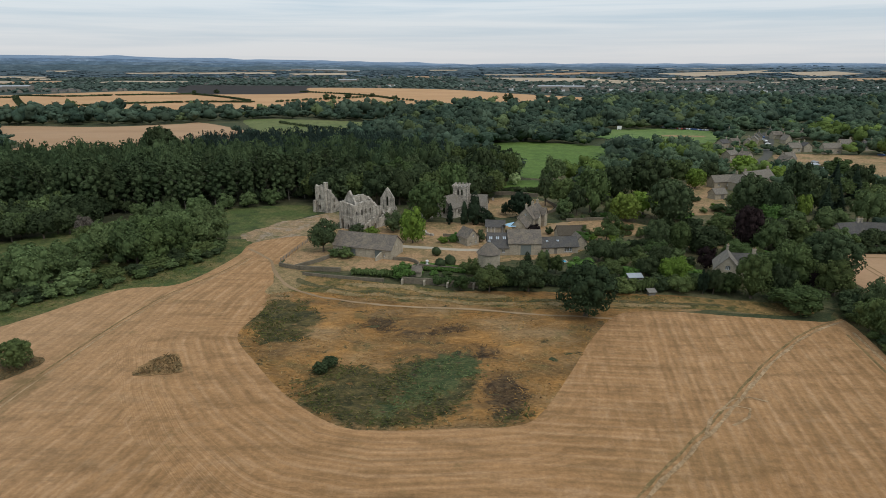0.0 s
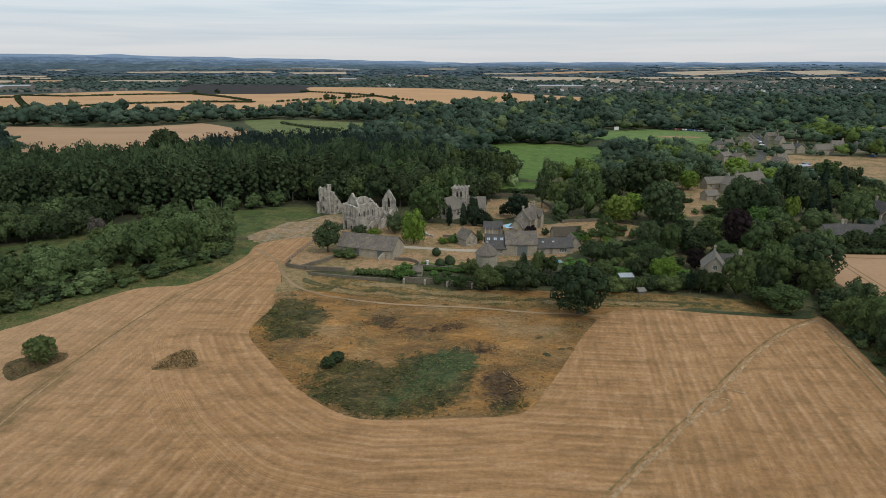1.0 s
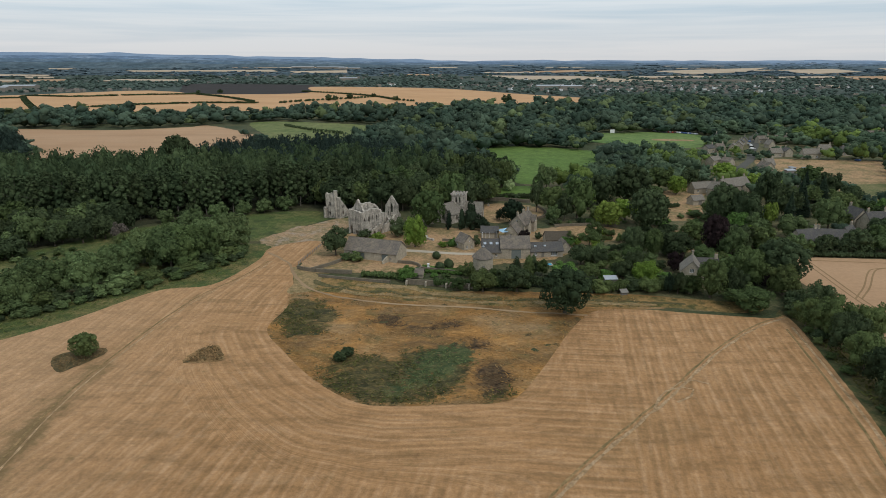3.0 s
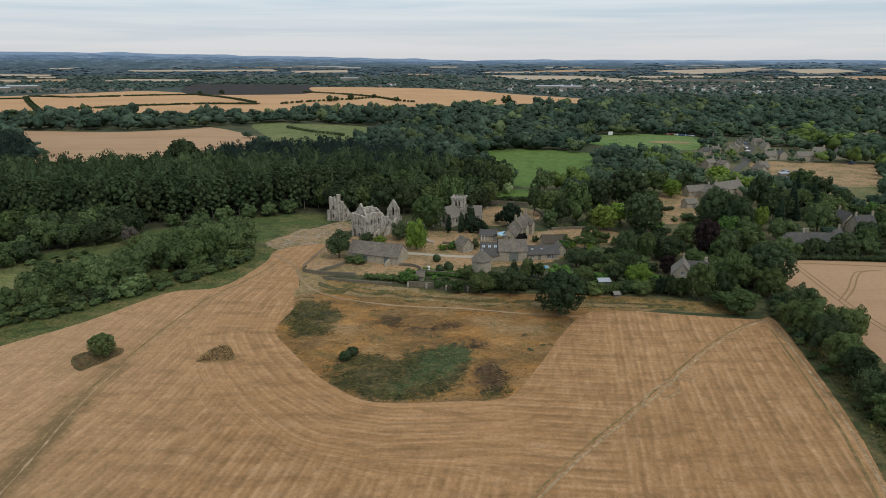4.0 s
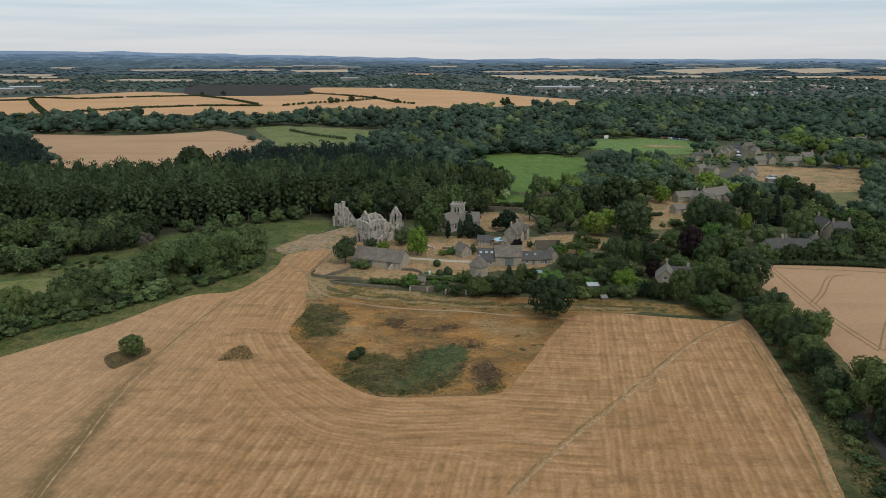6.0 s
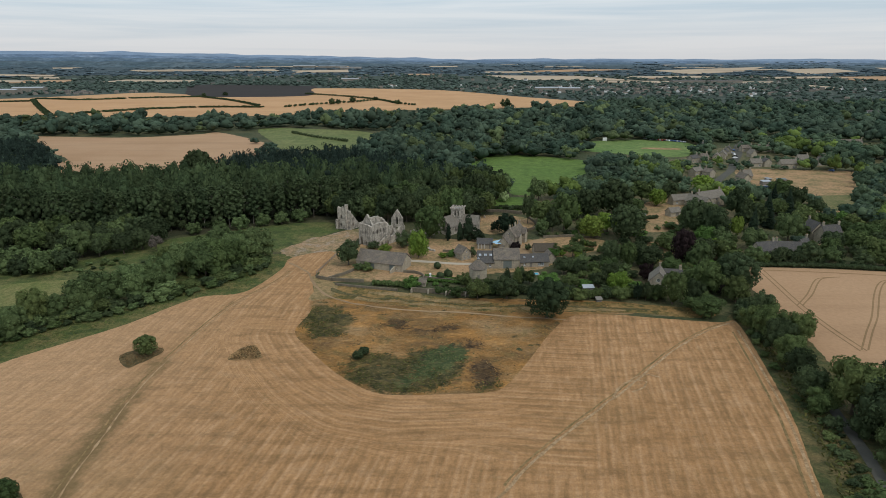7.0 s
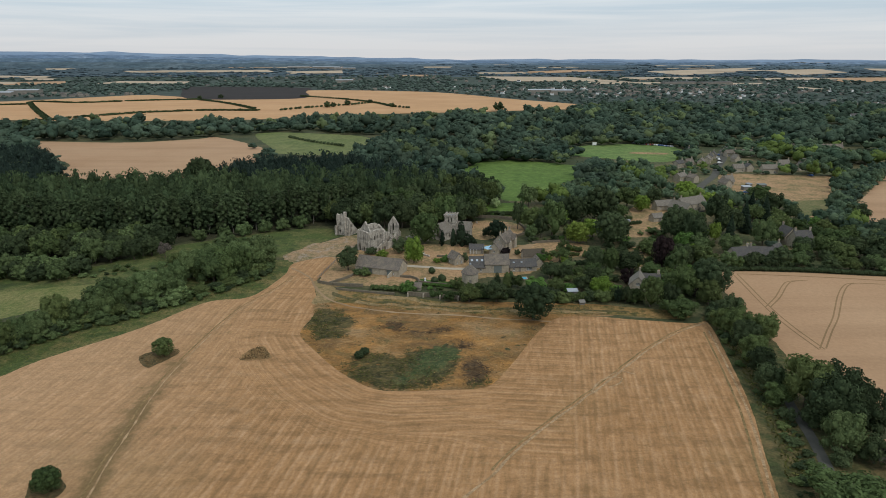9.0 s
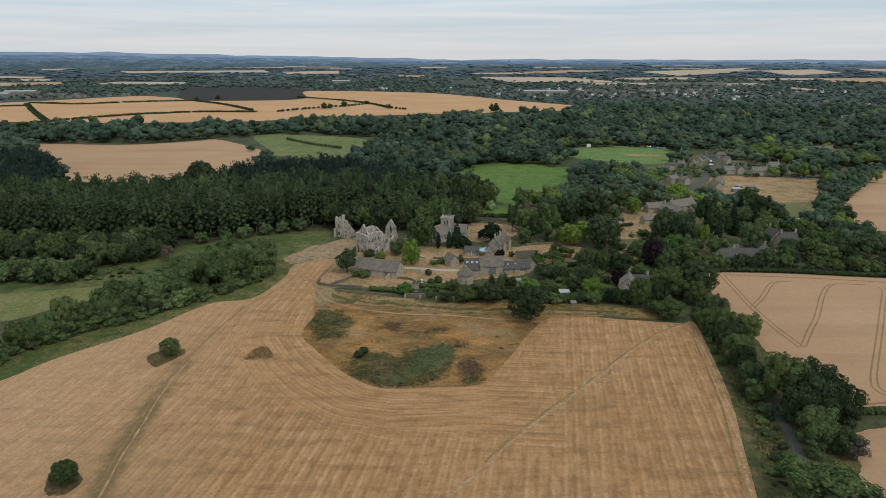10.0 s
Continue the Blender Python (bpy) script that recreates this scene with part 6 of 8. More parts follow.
for x, y in NEAR_GARDENS[~far_off]:
    h = g.uniform(5.5, 11) if g.random() < 0.6 else g.uniform(3, 5.5)
    k = g.random()
    lf = "lime" if k < 0.07 else "dark" if k < 0.40 else "ivy" if k < 0.48 else "willow" if k < 0.54 else "copper" if k < 0.57 else "oak"
    kd = "shrub" if h < 5 else "bush" if h < 6.5 else "round"
    tone = {"lime": "yellow-green", "dark": "dark green", "ivy": "fresh green", "willow": "grey-green", "copper": "copper-leaved", "oak": "mid-green"}[lf]
    plant("garden_tree", kd, lf, x, y, h, h * g.uniform(1.0, 1.35), tone + (" shrub" if h < 6 else " tree") + " among the village gardens", "tree", "village garden trees")
low = scatter([(44, 156), (52, 166), (48, 180), (58, 198), (74, 208), (80, 224), (62, 232), (90, 236), (96, 262), (116, 240), (126, 236), (124, 205), (118, 186), (104, 156), (76, 154)], 5.4, 47, KEEP[:3] + [(80, 162, 8), (35, 176, 6)] + [(a, b, r * 0.55) for a, b, r in planted if a > 40 and b > 140], 0.5)
for x, y in low:
    h, k = g.uniform(1.3, 4.2), int(g.integers(0, 6))
    plant("garden_shrub", "shrub", ("oak", "dark", "dark", "oak", "willow", "ivy")[k], x, y, h, h * g.uniform(1.3, 1.9), ("mid-green", "dark green", "dark green", "mid-green", "grey-green", "fresh green")[k] + " shrub between the village gardens", "bush", "village garden shrubs")
village = far_off & inside([(150, 318), (165, 390), (190, 470), (250, 510), (320, 500), (330, 430), (240, 400), (200, 340)], NEAR_GARDENS[:, 0], NEAR_GARDENS[:, 1])
wood("garden_shrubs", NEAR_GARDENS[village], (3.5, 7), (5, 8.5), M["wood_garden"], "small trees and shrubs between the village houses", 44, "round", 0.1)
wood("garden_wood", NEAR_GARDENS[far_off & ~village], (7, 13), (8.5, 12.5), M["wood_garden"], "varied green trees among village gardens", 43, "round", 0.28)

# woods of the middle distance
wood("riverside_wood", scatter([(22, 330), (0, 345), (-70, 400), (-70, 515), (-60, 640), (20, 560), (60, 500), (112, 460), (140, 440), (110, 350), (60, 310), (45, 300)], 13, 51), (9, 20), (12, 22), M["wood_mixed"], "mixed trees round the pasture", 52, "round")
wood("hedgerow_wood", scatter([(-900, 640), (-470, 612), (-330, 606), (-262, 640), (-240, 656), (-205, 680), (-150, 690), (-70, 650), (40, 560), (120, 590), (240, 590), (420, 560), (600, 470), (1000, 700), (900, 1000), (330, 1060), (120, 960), (-150, 890), (-265, 815), (-465, 790), (-700, 810), (-1100, 850)], 16.5, 53, [(505, 735, 30), (470, 690, 18), (330, 600, 25)]), (9, 20), (14, 25), M["wood_mixed"], "belt of mixed woodland across the valley", 54, "round", 0.8)
wood("cricket_belt", scatter([(60, 480), (112, 452), (130, 434), (165, 472), (215, 468), (242, 492), (246, 592), (120, 592), (60, 565)], 13, 55, KEEP), (9, 14), (12, 20), M["wood_mixed"], "tree belt round the cricket ground", 56)
wood("field_wood", scatter([(-250, 632), (-160, 530), (-120, 505), (-70, 510), (-60, 400), (-170, 395), (-175, 470), (-190, 540), (-265, 625)], 10, 57), (5, 9), (8, 11), M["wood_mixed"], "trees along the pale field", 58, "round")
wood("village_wood", scatter([(240, 478), (160, 470), (200, 465), (245, 590), (420, 560), (620, 470), (600, 380), (450, 420), (384, 450), (330, 425), (300, 412), (300, 440)], 14, 59, [(250, 480, 20), (300, 470, 14)]), (9, 15), (12, 21), M["wood_garden"], "wooded village edge", 60, "round", 0.25)
wood("east_wood", scatter([(213, 268), (258, 324), (300, 376), (332, 414), (374, 450), (384, 442), (314, 372), (264, 316), (224, 266)], 5.5, 61), (5, 7.5), (5.5, 8), M["wood_mixed"], "long tree belt beside the pale field", 62, "round")
wood("east_wood", scatter([(118, 187), (155, 184), (200, 178), (270, 172), (420, 240), (330, 240), (247, 252), (226, 258), (206, 284), (190, 262), (150, 226), (120, 210)], 10, 63, KEEP + [(a, b, r + 2) for a, b, r in planted if a > 110 and b > 180]), (6, 10), (7, 10), M["wood_mixed"], "trees behind the corn field", 64, "round")
wood("west_wood", scatter([(-900, 330), (-480, 325), (-300, 325), (-285, 440), (-312, 463), (-375, 530), (-441, 609), (-470, 612), (-900, 640)], 13, 65), (10, 16), (14, 22), M["wood_mixed"], "wooded valley side", 66, "round")
wood("distant_wood", scatter([(330, 1070), (160, 1320), (-20, 1600), (-330, 1690), (-390, 1880), (-700, 1720), (-700, 1500), (-1000, 1260), (-2000, 1300), (-1800, 2000), (0, 2000), (1700, 1900), (1600, 900), (950, 1000)], 26, 71), (5, 10), (12, 20), M["wood_far_haze"], "distant hedgerow trees and copses", 72, "round", 0.22)

plant("field_tree", "dome", "dark", -151, 334, 26.5, 21, "broad round tree above the plantation")

# ---- buildings ----


def sheet(outline, holes, th):
    """A wall standing in the xz plane, its face at y = 0 and its back at y = th, with openings cut through."""
    rings = [list(outline)] + [list(h) for h in holes]
    pts, edges = [], []
    for r in rings:
        n = len(pts)
        pts += [Vector(p) for p in r]
        edges += [(n + i, n + (i + 1) % len(r)) for i in range(len(r))]
    v, _, f, *_ = delaunay_2d_cdt(pts, edges, [], 0, 1e-5)
    mid = np.array([[sum(v[i][k] for i in q) / 3 for k in (0, 1)] for q in f])
    keep = inside(rings[0], mid[:, 0], mid[:, 1])
    for h in rings[1:]:
        keep &= ~inside(h, mid[:, 0], mid[:, 1])
    f = [tuple(q) if (v[q[1]] - v[q[0]]).cross(v[q[2]] - v[q[0]]) > 0 else tuple(reversed(q)) for q, s in zip(f, keep) if s]
    n = len(v)
    V = [(p.x, 0, p.y) for p in v] + [(p.x, th, p.y) for p in v]
    F = list(f) + [tuple(i + n for i in reversed(q)) for q in f]
    once = {}
    for q in f:
        for a, b in zip(q, q[1:] + q[:1]):
            once[(a, b)] = True
    F += [(b, a, a + n, b + n) for a, b in once if (b, a) not in once]
    return V, F


def rect(cx, z, w, h):
    return [(cx - w / 2, z), (cx + w / 2, z), (cx + w / 2, z + h), (cx - w / 2, z + h)]


def lancet(cx, z, w, h):
    """A pointed opening."""
    out = [(cx - w / 2, z), (cx + w / 2, z), (cx + w / 2, z + h * 0.62)]
    return out + [(cx + w * 0.36, z + h * 0.82), (cx, z + h), (cx - w * 0.36, z + h * 0.82), (cx - w / 2, z + h * 0.62)]


def turn(x, y, z=0.0, a=0.0):
    return pose(x, y, z, 0, 0, a)


def window(parent, m, cx, z, w, h, deep=0.15, bars=1):
    """A casement set into an opening: frame with mullions, and a pane."""
    t = 0.07
    pieces = [block(cx - w / 2, deep, z, cx + w / 2, deep + 0.1, z + t, 0.01), block(cx - w / 2, deep, z + h - t, cx + w / 2, deep + 0.1, z + h, 0.01),
              block(cx - w / 2, deep, z + t, cx - w / 2 + t, deep + 0.1, z + h - t, 0.01), block(cx + w / 2 - t, deep, z + t, cx + w / 2, deep + 0.1, z + h - t, 0.01)]
    for i in range(bars):
        x = cx - w / 2 + w * (i + 1) / (bars + 1)
        pieces.append(block(x - t / 2, deep + 0.005, z + t, x + t / 2, deep + 0.095, z + h - t, 0.01))
    fr = part("window", *join(*pieces), M["white"], parent, m)
    part("pane", *block(cx - w / 2 + t, deep + 0.03, z + t, cx + w / 2 - t, deep + 0.05, z + h - t, 0.004), M["glass"], fr)


def door(parent, m, cx, z, w, h, mat="timber"):
    ob = part("door", *block(cx - w / 2, 0.185, z, cx + w / 2, 0.24, z + h, 0.01), M[mat], parent, m)
    for i in range(5):
        part("board", *block(cx - w / 2 + i * w / 5 + 0.01, 0.12, z, cx - w / 2 + (i + 1) * w / 5 - 0.01, 0.184, z + h, 0.01), M[mat], ob)
    part("door_handle", *tube([(cx + w * 0.3, 0.12, z + h * 0.45), (cx + w * 0.3, 0.05, z + h * 0.45), (cx + w * 0.3, 0.05, z + h * 0.5)], (0.02, 0.02, 0.02), 5), M["metal"], ob)


def slope(L, run, rise, over, sag, seed):
    """One pitch of an old roof, its eave at y = 0 and its ridge at y = run, sagging a little."""
    nx, ny, th = max(4, int(L / 1.2)), 5, 0.16
    V, F = [], []
    k = math.hypot(run, rise)
    for side in (0, 1):
        for j in range(ny + 1):
            for i in range(nx + 1):
                s, t = i / nx, j / ny
                x = (s - 0.5) * (L + 2 * 0.25)
                y, z = -over + (run + over) * t, -over * rise / run + (rise + over * rise / run) * t
                z += sag * (noise.noise((x * 0.35 + seed, t * 2.5, seed)) - 0.5 * math.sin(math.pi * s) * math.sin(math.pi * t)) if 0 < t < 1 else sag * 0.6 * (noise.noise((x * 0.3, seed, t)) - 0.6 * math.sin(math.pi * s))
                V.append((x, y + (-rise / k * th if side == 0 else 0), z + (run / k * th if side == 0 else 0)))
    n = (nx + 1) * (ny + 1)
    for j in range(ny):
        for i in range(nx):
            a = j * (nx + 1) + i
            F += [(a, a + 1, a + nx + 2, a + nx + 1), (n + a + nx + 1, n + a + nx + 2, n + a + 1, n + a)]
    rim = [i for i in range(nx + 1)] + [j * (nx + 1) + nx for j in range(1, ny + 1)] + [ny * (nx + 1) + i for i in range(nx - 1, -1, -1)] + [j * (nx + 1) for j in range(ny - 1, 0, -1)]
    F += [(b, a, a + n, b + n) for a, b in zip(rim, rim[1:] + rim[:1])]
    return V, F


def chimney(parent, x, y, z0, z1, w=0.9, d=0.6, pots=2):
    st = part("chimney", *join(block(x - w / 2, y - d / 2, z0, x + w / 2, y + d / 2, z1, 0.04), block(x - w / 2 - 0.07, y - d / 2 - 0.07, z1 + 0.003, x + w / 2 + 0.07, y + d / 2 + 0.07, z1 + 0.15, 0.03)), M["stone"], parent)
    for i in range(pots):
        px = x - w * 0.25 + i * w * 0.5 / max(pots - 1, 1)
        part("chimney_pot", *tube([(px, y, z1 + 0.14), (px, y, z1 + 0.35), (px, y, z1 + 0.6)], (0.13, 0.11, 0.13), 8), M["dirt"], st)


def house(name, label, category, x, y, a, L, W, eave, ridge, wall="stone", roof="slate", front=(), back=(), east=(), west=(), doors=(), stacks=(), lights=(), parent=None, group=""):
    """A gabled building, its front towards -y before the turn a. Openings are (along, z, width, height)."""
    top = thing(name, label, category, turn(x, y, 0, a), group) if parent is None else parent
    base = Matrix() if parent is None else turn(x, y, 0, a)
    th = 0.5
    rise, run = ridge - eave, W / 2
    if parent is not None:
        mid = new("wing")
        mid.parent, mid.matrix_basis = parent, base
        top = mid
    box4 = [(-L / 2, -0.3), (L / 2, -0.3), (L / 2, eave), (-L / 2, eave)]
    gab = [(-W / 2 + th, -0.3), (W / 2 - th, -0.3), (W / 2 - th, eave + rise * th / run), (0, ridge), (-W / 2 + th, eave + rise * th / run)]
    door_holes = [rect(c, z, w, h) for c, z, w, h, *_ in doors]
    for nm, out, holes, m in (("wall", box4, list(front), turn(0, -W / 2)), ("wall", box4, list(back), turn(0, W / 2, 0, 180)), ("gable_wall", gab, list(east), turn(L / 2, 0, 0, 90)), ("gable_wall", gab, list(west), turn(-L / 2, 0, 0, -90))):
        cut = [rect(*h) for h in holes] + (door_holes if m == turn(0, -W / 2) else [])
        part(nm, *sheet(out, cut, th), M[wall], top, m)
        if parent is None:
            for h in holes:
                window(top, m, *h, bars=2 if h[2] > 1.2 else 1)
    if parent is None:
        for c, z, w, h, *mt in doors:
            door(top, turn(0, -W / 2), c, z, w, h, mt[0] if mt else "timber")
    sag = 0.10
    for k, m in ((1, turn(0, -W / 2, eave)), (2, turn(0, W / 2, eave, 180))):
        rf = part("roof", *slope(L, run, rise, 0.3, sag, k + x), M[roof], top, m)
        for s, t, w, h in lights if k == 1 and parent is None else ():
            n = math.hypot(run, rise)
            c = Matrix.Translation((s, run * t, rise * t + 0.2)) @ Matrix.Rotation(math.atan2(rise, run), 4, "X")
            part("skylight", *join(block(-w / 2, -h / 2, 0, w / 2, h / 2, 0.12, 0.02), block(w / 2 + 0.12, -h / 2, 0, w * 1.5 + 0.12, h / 2, 0.12, 0.02)), M["skylight"], rf, c, "pale glazed roof light")
    part("ridge_tiles", *tube([(-L / 2 - 0.25, 0, ridge + 0.12), (-L / 4, 0, ridge + 0.05), (0, 0, ridge + 0.04), (L / 4, 0, ridge + 0.06), (L / 2 + 0.25, 0, ridge + 0.12)], (0.16,) * 5, 6), M[roof], top)
    for c, *o in stacks:
        chimney(top, c, o[0] if o else 0.0, ridge - 0.9, ridge + 1.3)
    return top


def ragged(x0, x1, tops, drop, seed, step=0.45):
    """Top line of a broken wall: height by height along it, weathered into steps."""
    out, n = [], max(2, int((x1 - x0) / step))
    xs, zs = [t[0] for t in tops], [t[1] for t in tops]
    for i in range(n + 1):
        x = x0 + (x1 - x0) * i / n
        z = float(np.interp(x, xs, zs)) + drop * noise.noise((x * 1.3, seed, 0.5)) + 0.5 * drop * noise.noise((x * 4.1, seed, 2.5))
        if drop > 0.3:
            z = 0.45 * z + 0.55 * round(z / 0.7) * 0.7
        out.append((x, z))
    return out


def ruin_wall(parent, p, q, tops, holes, th, seed, drop=0.35, name="wall", mat="ruin"):
    """A broken wall from p to q. tops: (share of the length, height)."""
    d = math.hypot(q[0] - p[0], q[1] - p[1])
    line = ragged(0, d, [(s * d, z) for s, z in tops], drop, seed)
    out = [(0, -0.3), (d, -0.3)] + line[::-1]
    V, F = sheet(out, holes, th)
    V = [(x + 0.05 * noise.noise((x, z, seed)), y + (0.09 * noise.noise((x * 0.8, z * 0.8, seed + y))), z) for x, y, z in V]
    return part(name, V, F, M[mat], parent, turn(p[0], p[1], 0, math.degrees(math.atan2(q[1] - p[1], q[0] - p[0]))))


# the ruined hall
hall = thing("ruined_hall", "roofless ruined limestone hall with broken window openings", "ruin", Matrix.Translation((1.4, -5.2, 0)) @ Matrix.Translation((-38, 222, 0)) @ Matrix.Diagonal((0.88, 0.94, 1, 1)) @ Matrix.Translation((38, -222, 0)))
K, A, B = (-32.0, 216.6), (-38.6, 222.2), (-21.8, 229.4)
C = (B[0] + A[0] - K[0], B[1] + A[1] - K[1])
ruin_wall(hall, A, K, [(0, 9.3), (0.3, 9.7), (0.7, 9.5), (1, 9.2)], [lancet(1.7, -0.2, 2.0, 3.9), rect(4.9, 6.2, 0.5, 1.0), lancet(5.4, -0.2, 1.2, 2.4)], 1.1, 1, 0.25)
ruin_wall(hall, (-37.3, 224.0), (-31.0, 218.7), [(0, 8.8), (0.47, 13.6), (0.51, 13.6), (1, 8.8)], [], 0.9, 9, 0.1, "gable_wall")
ruin_wall(hall, K, B, [(0, 9.3), (0.1, 8.9), (0.14, 9.5), (0.4, 9.7), (0.55, 9.5), (0.68, 9.2), (0.71, 7.4), (0.88, 6.8), (1, 6.4)], [rect(1.9, 5.6, 0.7, 1.2), rect(4.6, 4.9, 1.0, 2.2), rect(6.9, 5.2, 0.8, 1.9), rect(9.4, 4.9, 0.9, 2.1), rect(2.4, 0.6, 0.8, 1.5), rect(7.6, 0.6, 1.1, 1.6), lancet(12.4, 0.2, 1.4, 2.8)], 1.1, 2, 0.22)
ruin_wall(hall, B, C, [(0, 6.2), (0.3, 6.0), (0.6, 7.6), (1, 9.4)], [lancet(4.2, 0.4, 2.2, 4.0)], 1.1, 3, 0.8)
ruin_wall(hall, C, A, [(0, 8.6), (0.2, 9.6), (0.35, 10.2), (0.5, 9.8), (0.7, 10.0), (1, 9.4)], [lancet(4, 4.0, 1.5, 4.0), lancet(8, 4.0, 1.5, 4.0), lancet(12, 4.2, 1.5, 3.6)], 1.1, 4, 0.35)
ruin_wall(hall, (-35.2, 225.6), (-27.2, 234.6), [(0, 9.2), (0.2, 10.4), (0.5, 10.6), (0.75, 10.2), (1, 8.6)], [lancet(5, 4, 1.4, 4)], 0.9, 5, 0.35, "inner_wall")
ruin_wall(hall, (-29.3, 214.2), (-19.8, 225.8), [(0, 1.6), (0.15, 2.9), (0.4, 3.2), (0.6, 4.2), (0.75, 3.0), (1, 4.6)], [lancet(4.5, -0.2, 1.3, 2.2), lancet(8.4, -0.2, 1.3, 2.4)], 0.9, 6, 0.8, "outer_wall")
ruin_wall(hall, (-19.8, 225.8), (-21.4, 229.2), [(0, 4.4), (1, 5.6)], [], 0.9, 7, 0.5, "outer_wall")
ruin_wall(hall, (-20.4, 228.6), (-17.2, 238.4), [(0, 5.2), (0.3, 3.4), (0.6, 4.6), (1, 2.0)], [lancet(5, 0.2, 1.4, 2.8)], 1.0, 8, 0.9, "cross_wall")
d = (K[0] - A[0], K[1] - A[1])
part("string_course", *block(0.1, -0.18, 4.6, 8.4, -0.003, 4.85, 0.04), M["ruin"], hall, turn(A[0], A[1], 0, math.degrees(math.atan2(d[1], d[0]))))

end = thing("ruined_gable", "tall pointed limestone gable standing alone with a window slit", "ruin", Matrix.Translation((-0.7, -5.0, 0)) @ Matrix.Translation((-23.6, 242, 0)) @ Matrix.Diagonal((0.84, 0.9, 0.97, 1)) @ Matrix.Translation((23.6, -242, 0)))
ruin_wall(end, (-23.6, 242.5), (-17.2, 241.2), [(0, 7.0), (0.03, 7.2), (0.47, 11.2), (0.53, 11.2), (0.97, 7.2), (1, 7.0)], [lancet(3.2, 3.6, 1.1, 4.4), rect(3.2, 0.3, 1.2, 2.0), rect(1.3, 3.0, 0.5, 1.1)], 1.1, 11, 0.06)
ruin_wall(end, (-17.2, 241.2), (-16.2, 245.6), [(0, 6.0), (0.3, 4.4), (1, 2.0)], [rect(2.2, 2.4, 0.7, 1.3)], 1.0, 12, 0.6, "return_wall")
ruin_wall(end, (-24.6, 246.5), (-23.6, 242.5), [(0, 1.6), (0.6, 3.6), (1, 6.0)], [], 1.0, 13, 0.6, "return_wall")

tower = thing("ruined_tower", "broken limestone tower with a slim stair turret", "ruin", Matrix.Translation((-2.0, 4.0, 0)) @ Matrix.Diagonal((0.86, 0.97, 0.93, 1)) @ Matrix.Translation((-4.4, 0, 0)))
ruin_wall(tower, (-52.2, 246.0), (-44.6, 243.2), [(0, 10.6), (0.05, 11.6), (0.45, 11.5), (0.5, 10.2), (1, 10.0)], [lancet(2.2, 1.0, 1.2, 2.2), rect(2.4, 5.6, 1.0, 1.8), rect(5.6, 2.8, 0.9, 1.6), rect(5.7, 6.2, 0.8, 1.5)], 1.2, 21, 0.4)
ruin_wall(tower, (-44.6, 243.2), (-41.0, 249.0), [(0, 9.4), (0.3, 7.6), (0.6, 5.6), (1, 2.4)], [rect(2.4, 1.5, 0.9, 1.8), rect(2.2, 4.4, 0.7, 1.2)], 1.2, 22, 0.7)
ruin_wall(tower, (-49.4, 252.4), (-52.2, 246.0), [(0, 4.0), (0.4, 7.2), (1, 9.2)], [rect(3, 3, 1.0, 1.8)], 1.2, 23, 0.7)
ruin_wall(tower, (-41.0, 249.0), (-49.4, 252.4), [(0, 2.6), (0.4, 5.0), (1, 4.2)], [], 1.2, 24, 0.7)
part("stair_turret", *tube([(-46.9, 244.8, -0.3), (-46.9, 244.8, 6), (-46.9, 244.8, 12.2), (-46.9, 244.8, 12.9)], (1.25, 1.15, 1.05, 1.12), 8), M["ruin"], tower)
part("buttress", *block(-53.3, 244.6, -0.3, -51.9, 246.4, 5.2, 0.3), M["ruin"], tower)

# low walls between the ruins
for i, (p, q, h) in enumerate((((-40, 241), (-26, 244), 0.9), ((-15.5, 236), (-4, 231), 1.3), ((-16, 214), (-3.5, 205), 1.5), ((-13.5, 213), (-6.0, 207.5), 2.2))):
    w = thing("ruined_wall", "low broken limestone wall near the ruin", "ruin", Matrix())
    ruin_wall(w, p, q, [(0, h * 0.6), (0.3, h), (0.7, h * 0.8), (1, h * 0.4)], [], 0.8, 40 + i, 0.5)

# the church
church = thing("church", "grey limestone parish church with a square battlemented tower", "church", turn(7.2, 239.5, 0, -14))
s = 2.75
part("tower_wall", *sheet([(-s, -0.3), (s, -0.3), (s, 11.2), (-s, 11.2)], [lancet(-0.75, 7.8, 0.8, 2.5), lancet(0.75, 7.8, 0.8, 2.5)], 0.7), M["ruin"], church, turn(0, -s))
part("tower_wall", *sheet([(-s, -0.3), (s, -0.3), (s, 11.2), (-s, 11.2)], [lancet(-0.75, 7.8, 0.8, 2.5), lancet(0.75, 7.8, 0.8, 2.5)], 0.7), M["ruin"], church, turn(0, s, 0, 180))
for sg in (1, -1):
    part("tower_wall", *sheet([(-s + 0.7, -0.3), (s - 0.7, -0.3), (s - 0.7, 11.2), (-s + 0.7, 11.2)], [lancet(0, 7.8, 0.8, 2.5)], 0.7), M["ruin"], church, turn(sg * s, 0, 0, sg * 90))
for zc in (7.2, 10.5):
    part("string_course", *block(-s - 0.15, -s - 0.15, zc, s + 0.15, -s + 0.1, zc + 0.22), M["ruin"], church)
    part("string_course", *block(s - 0.1, -s + 0.11, zc, s + 0.15, s + 0.15, zc + 0.22), M["ruin"], church)
part("tower_roof", *block(-s + 0.7, -s + 0.7, 10.5, s - 0.7, s - 0.7, 10.75), M["lead"], church)
for sx, sy in [(i * 1.375 - s + 0.0, -1) for i in range(5)] + [(i * 1.375 - s, 1) for i in range(5)]:
    part("merlon", *block(sx - 0.45, sy * s - 0.3, 11.2, sx + 0.45, sy * s + 0.3, 11.75, 0.05), M["ruin"], church)
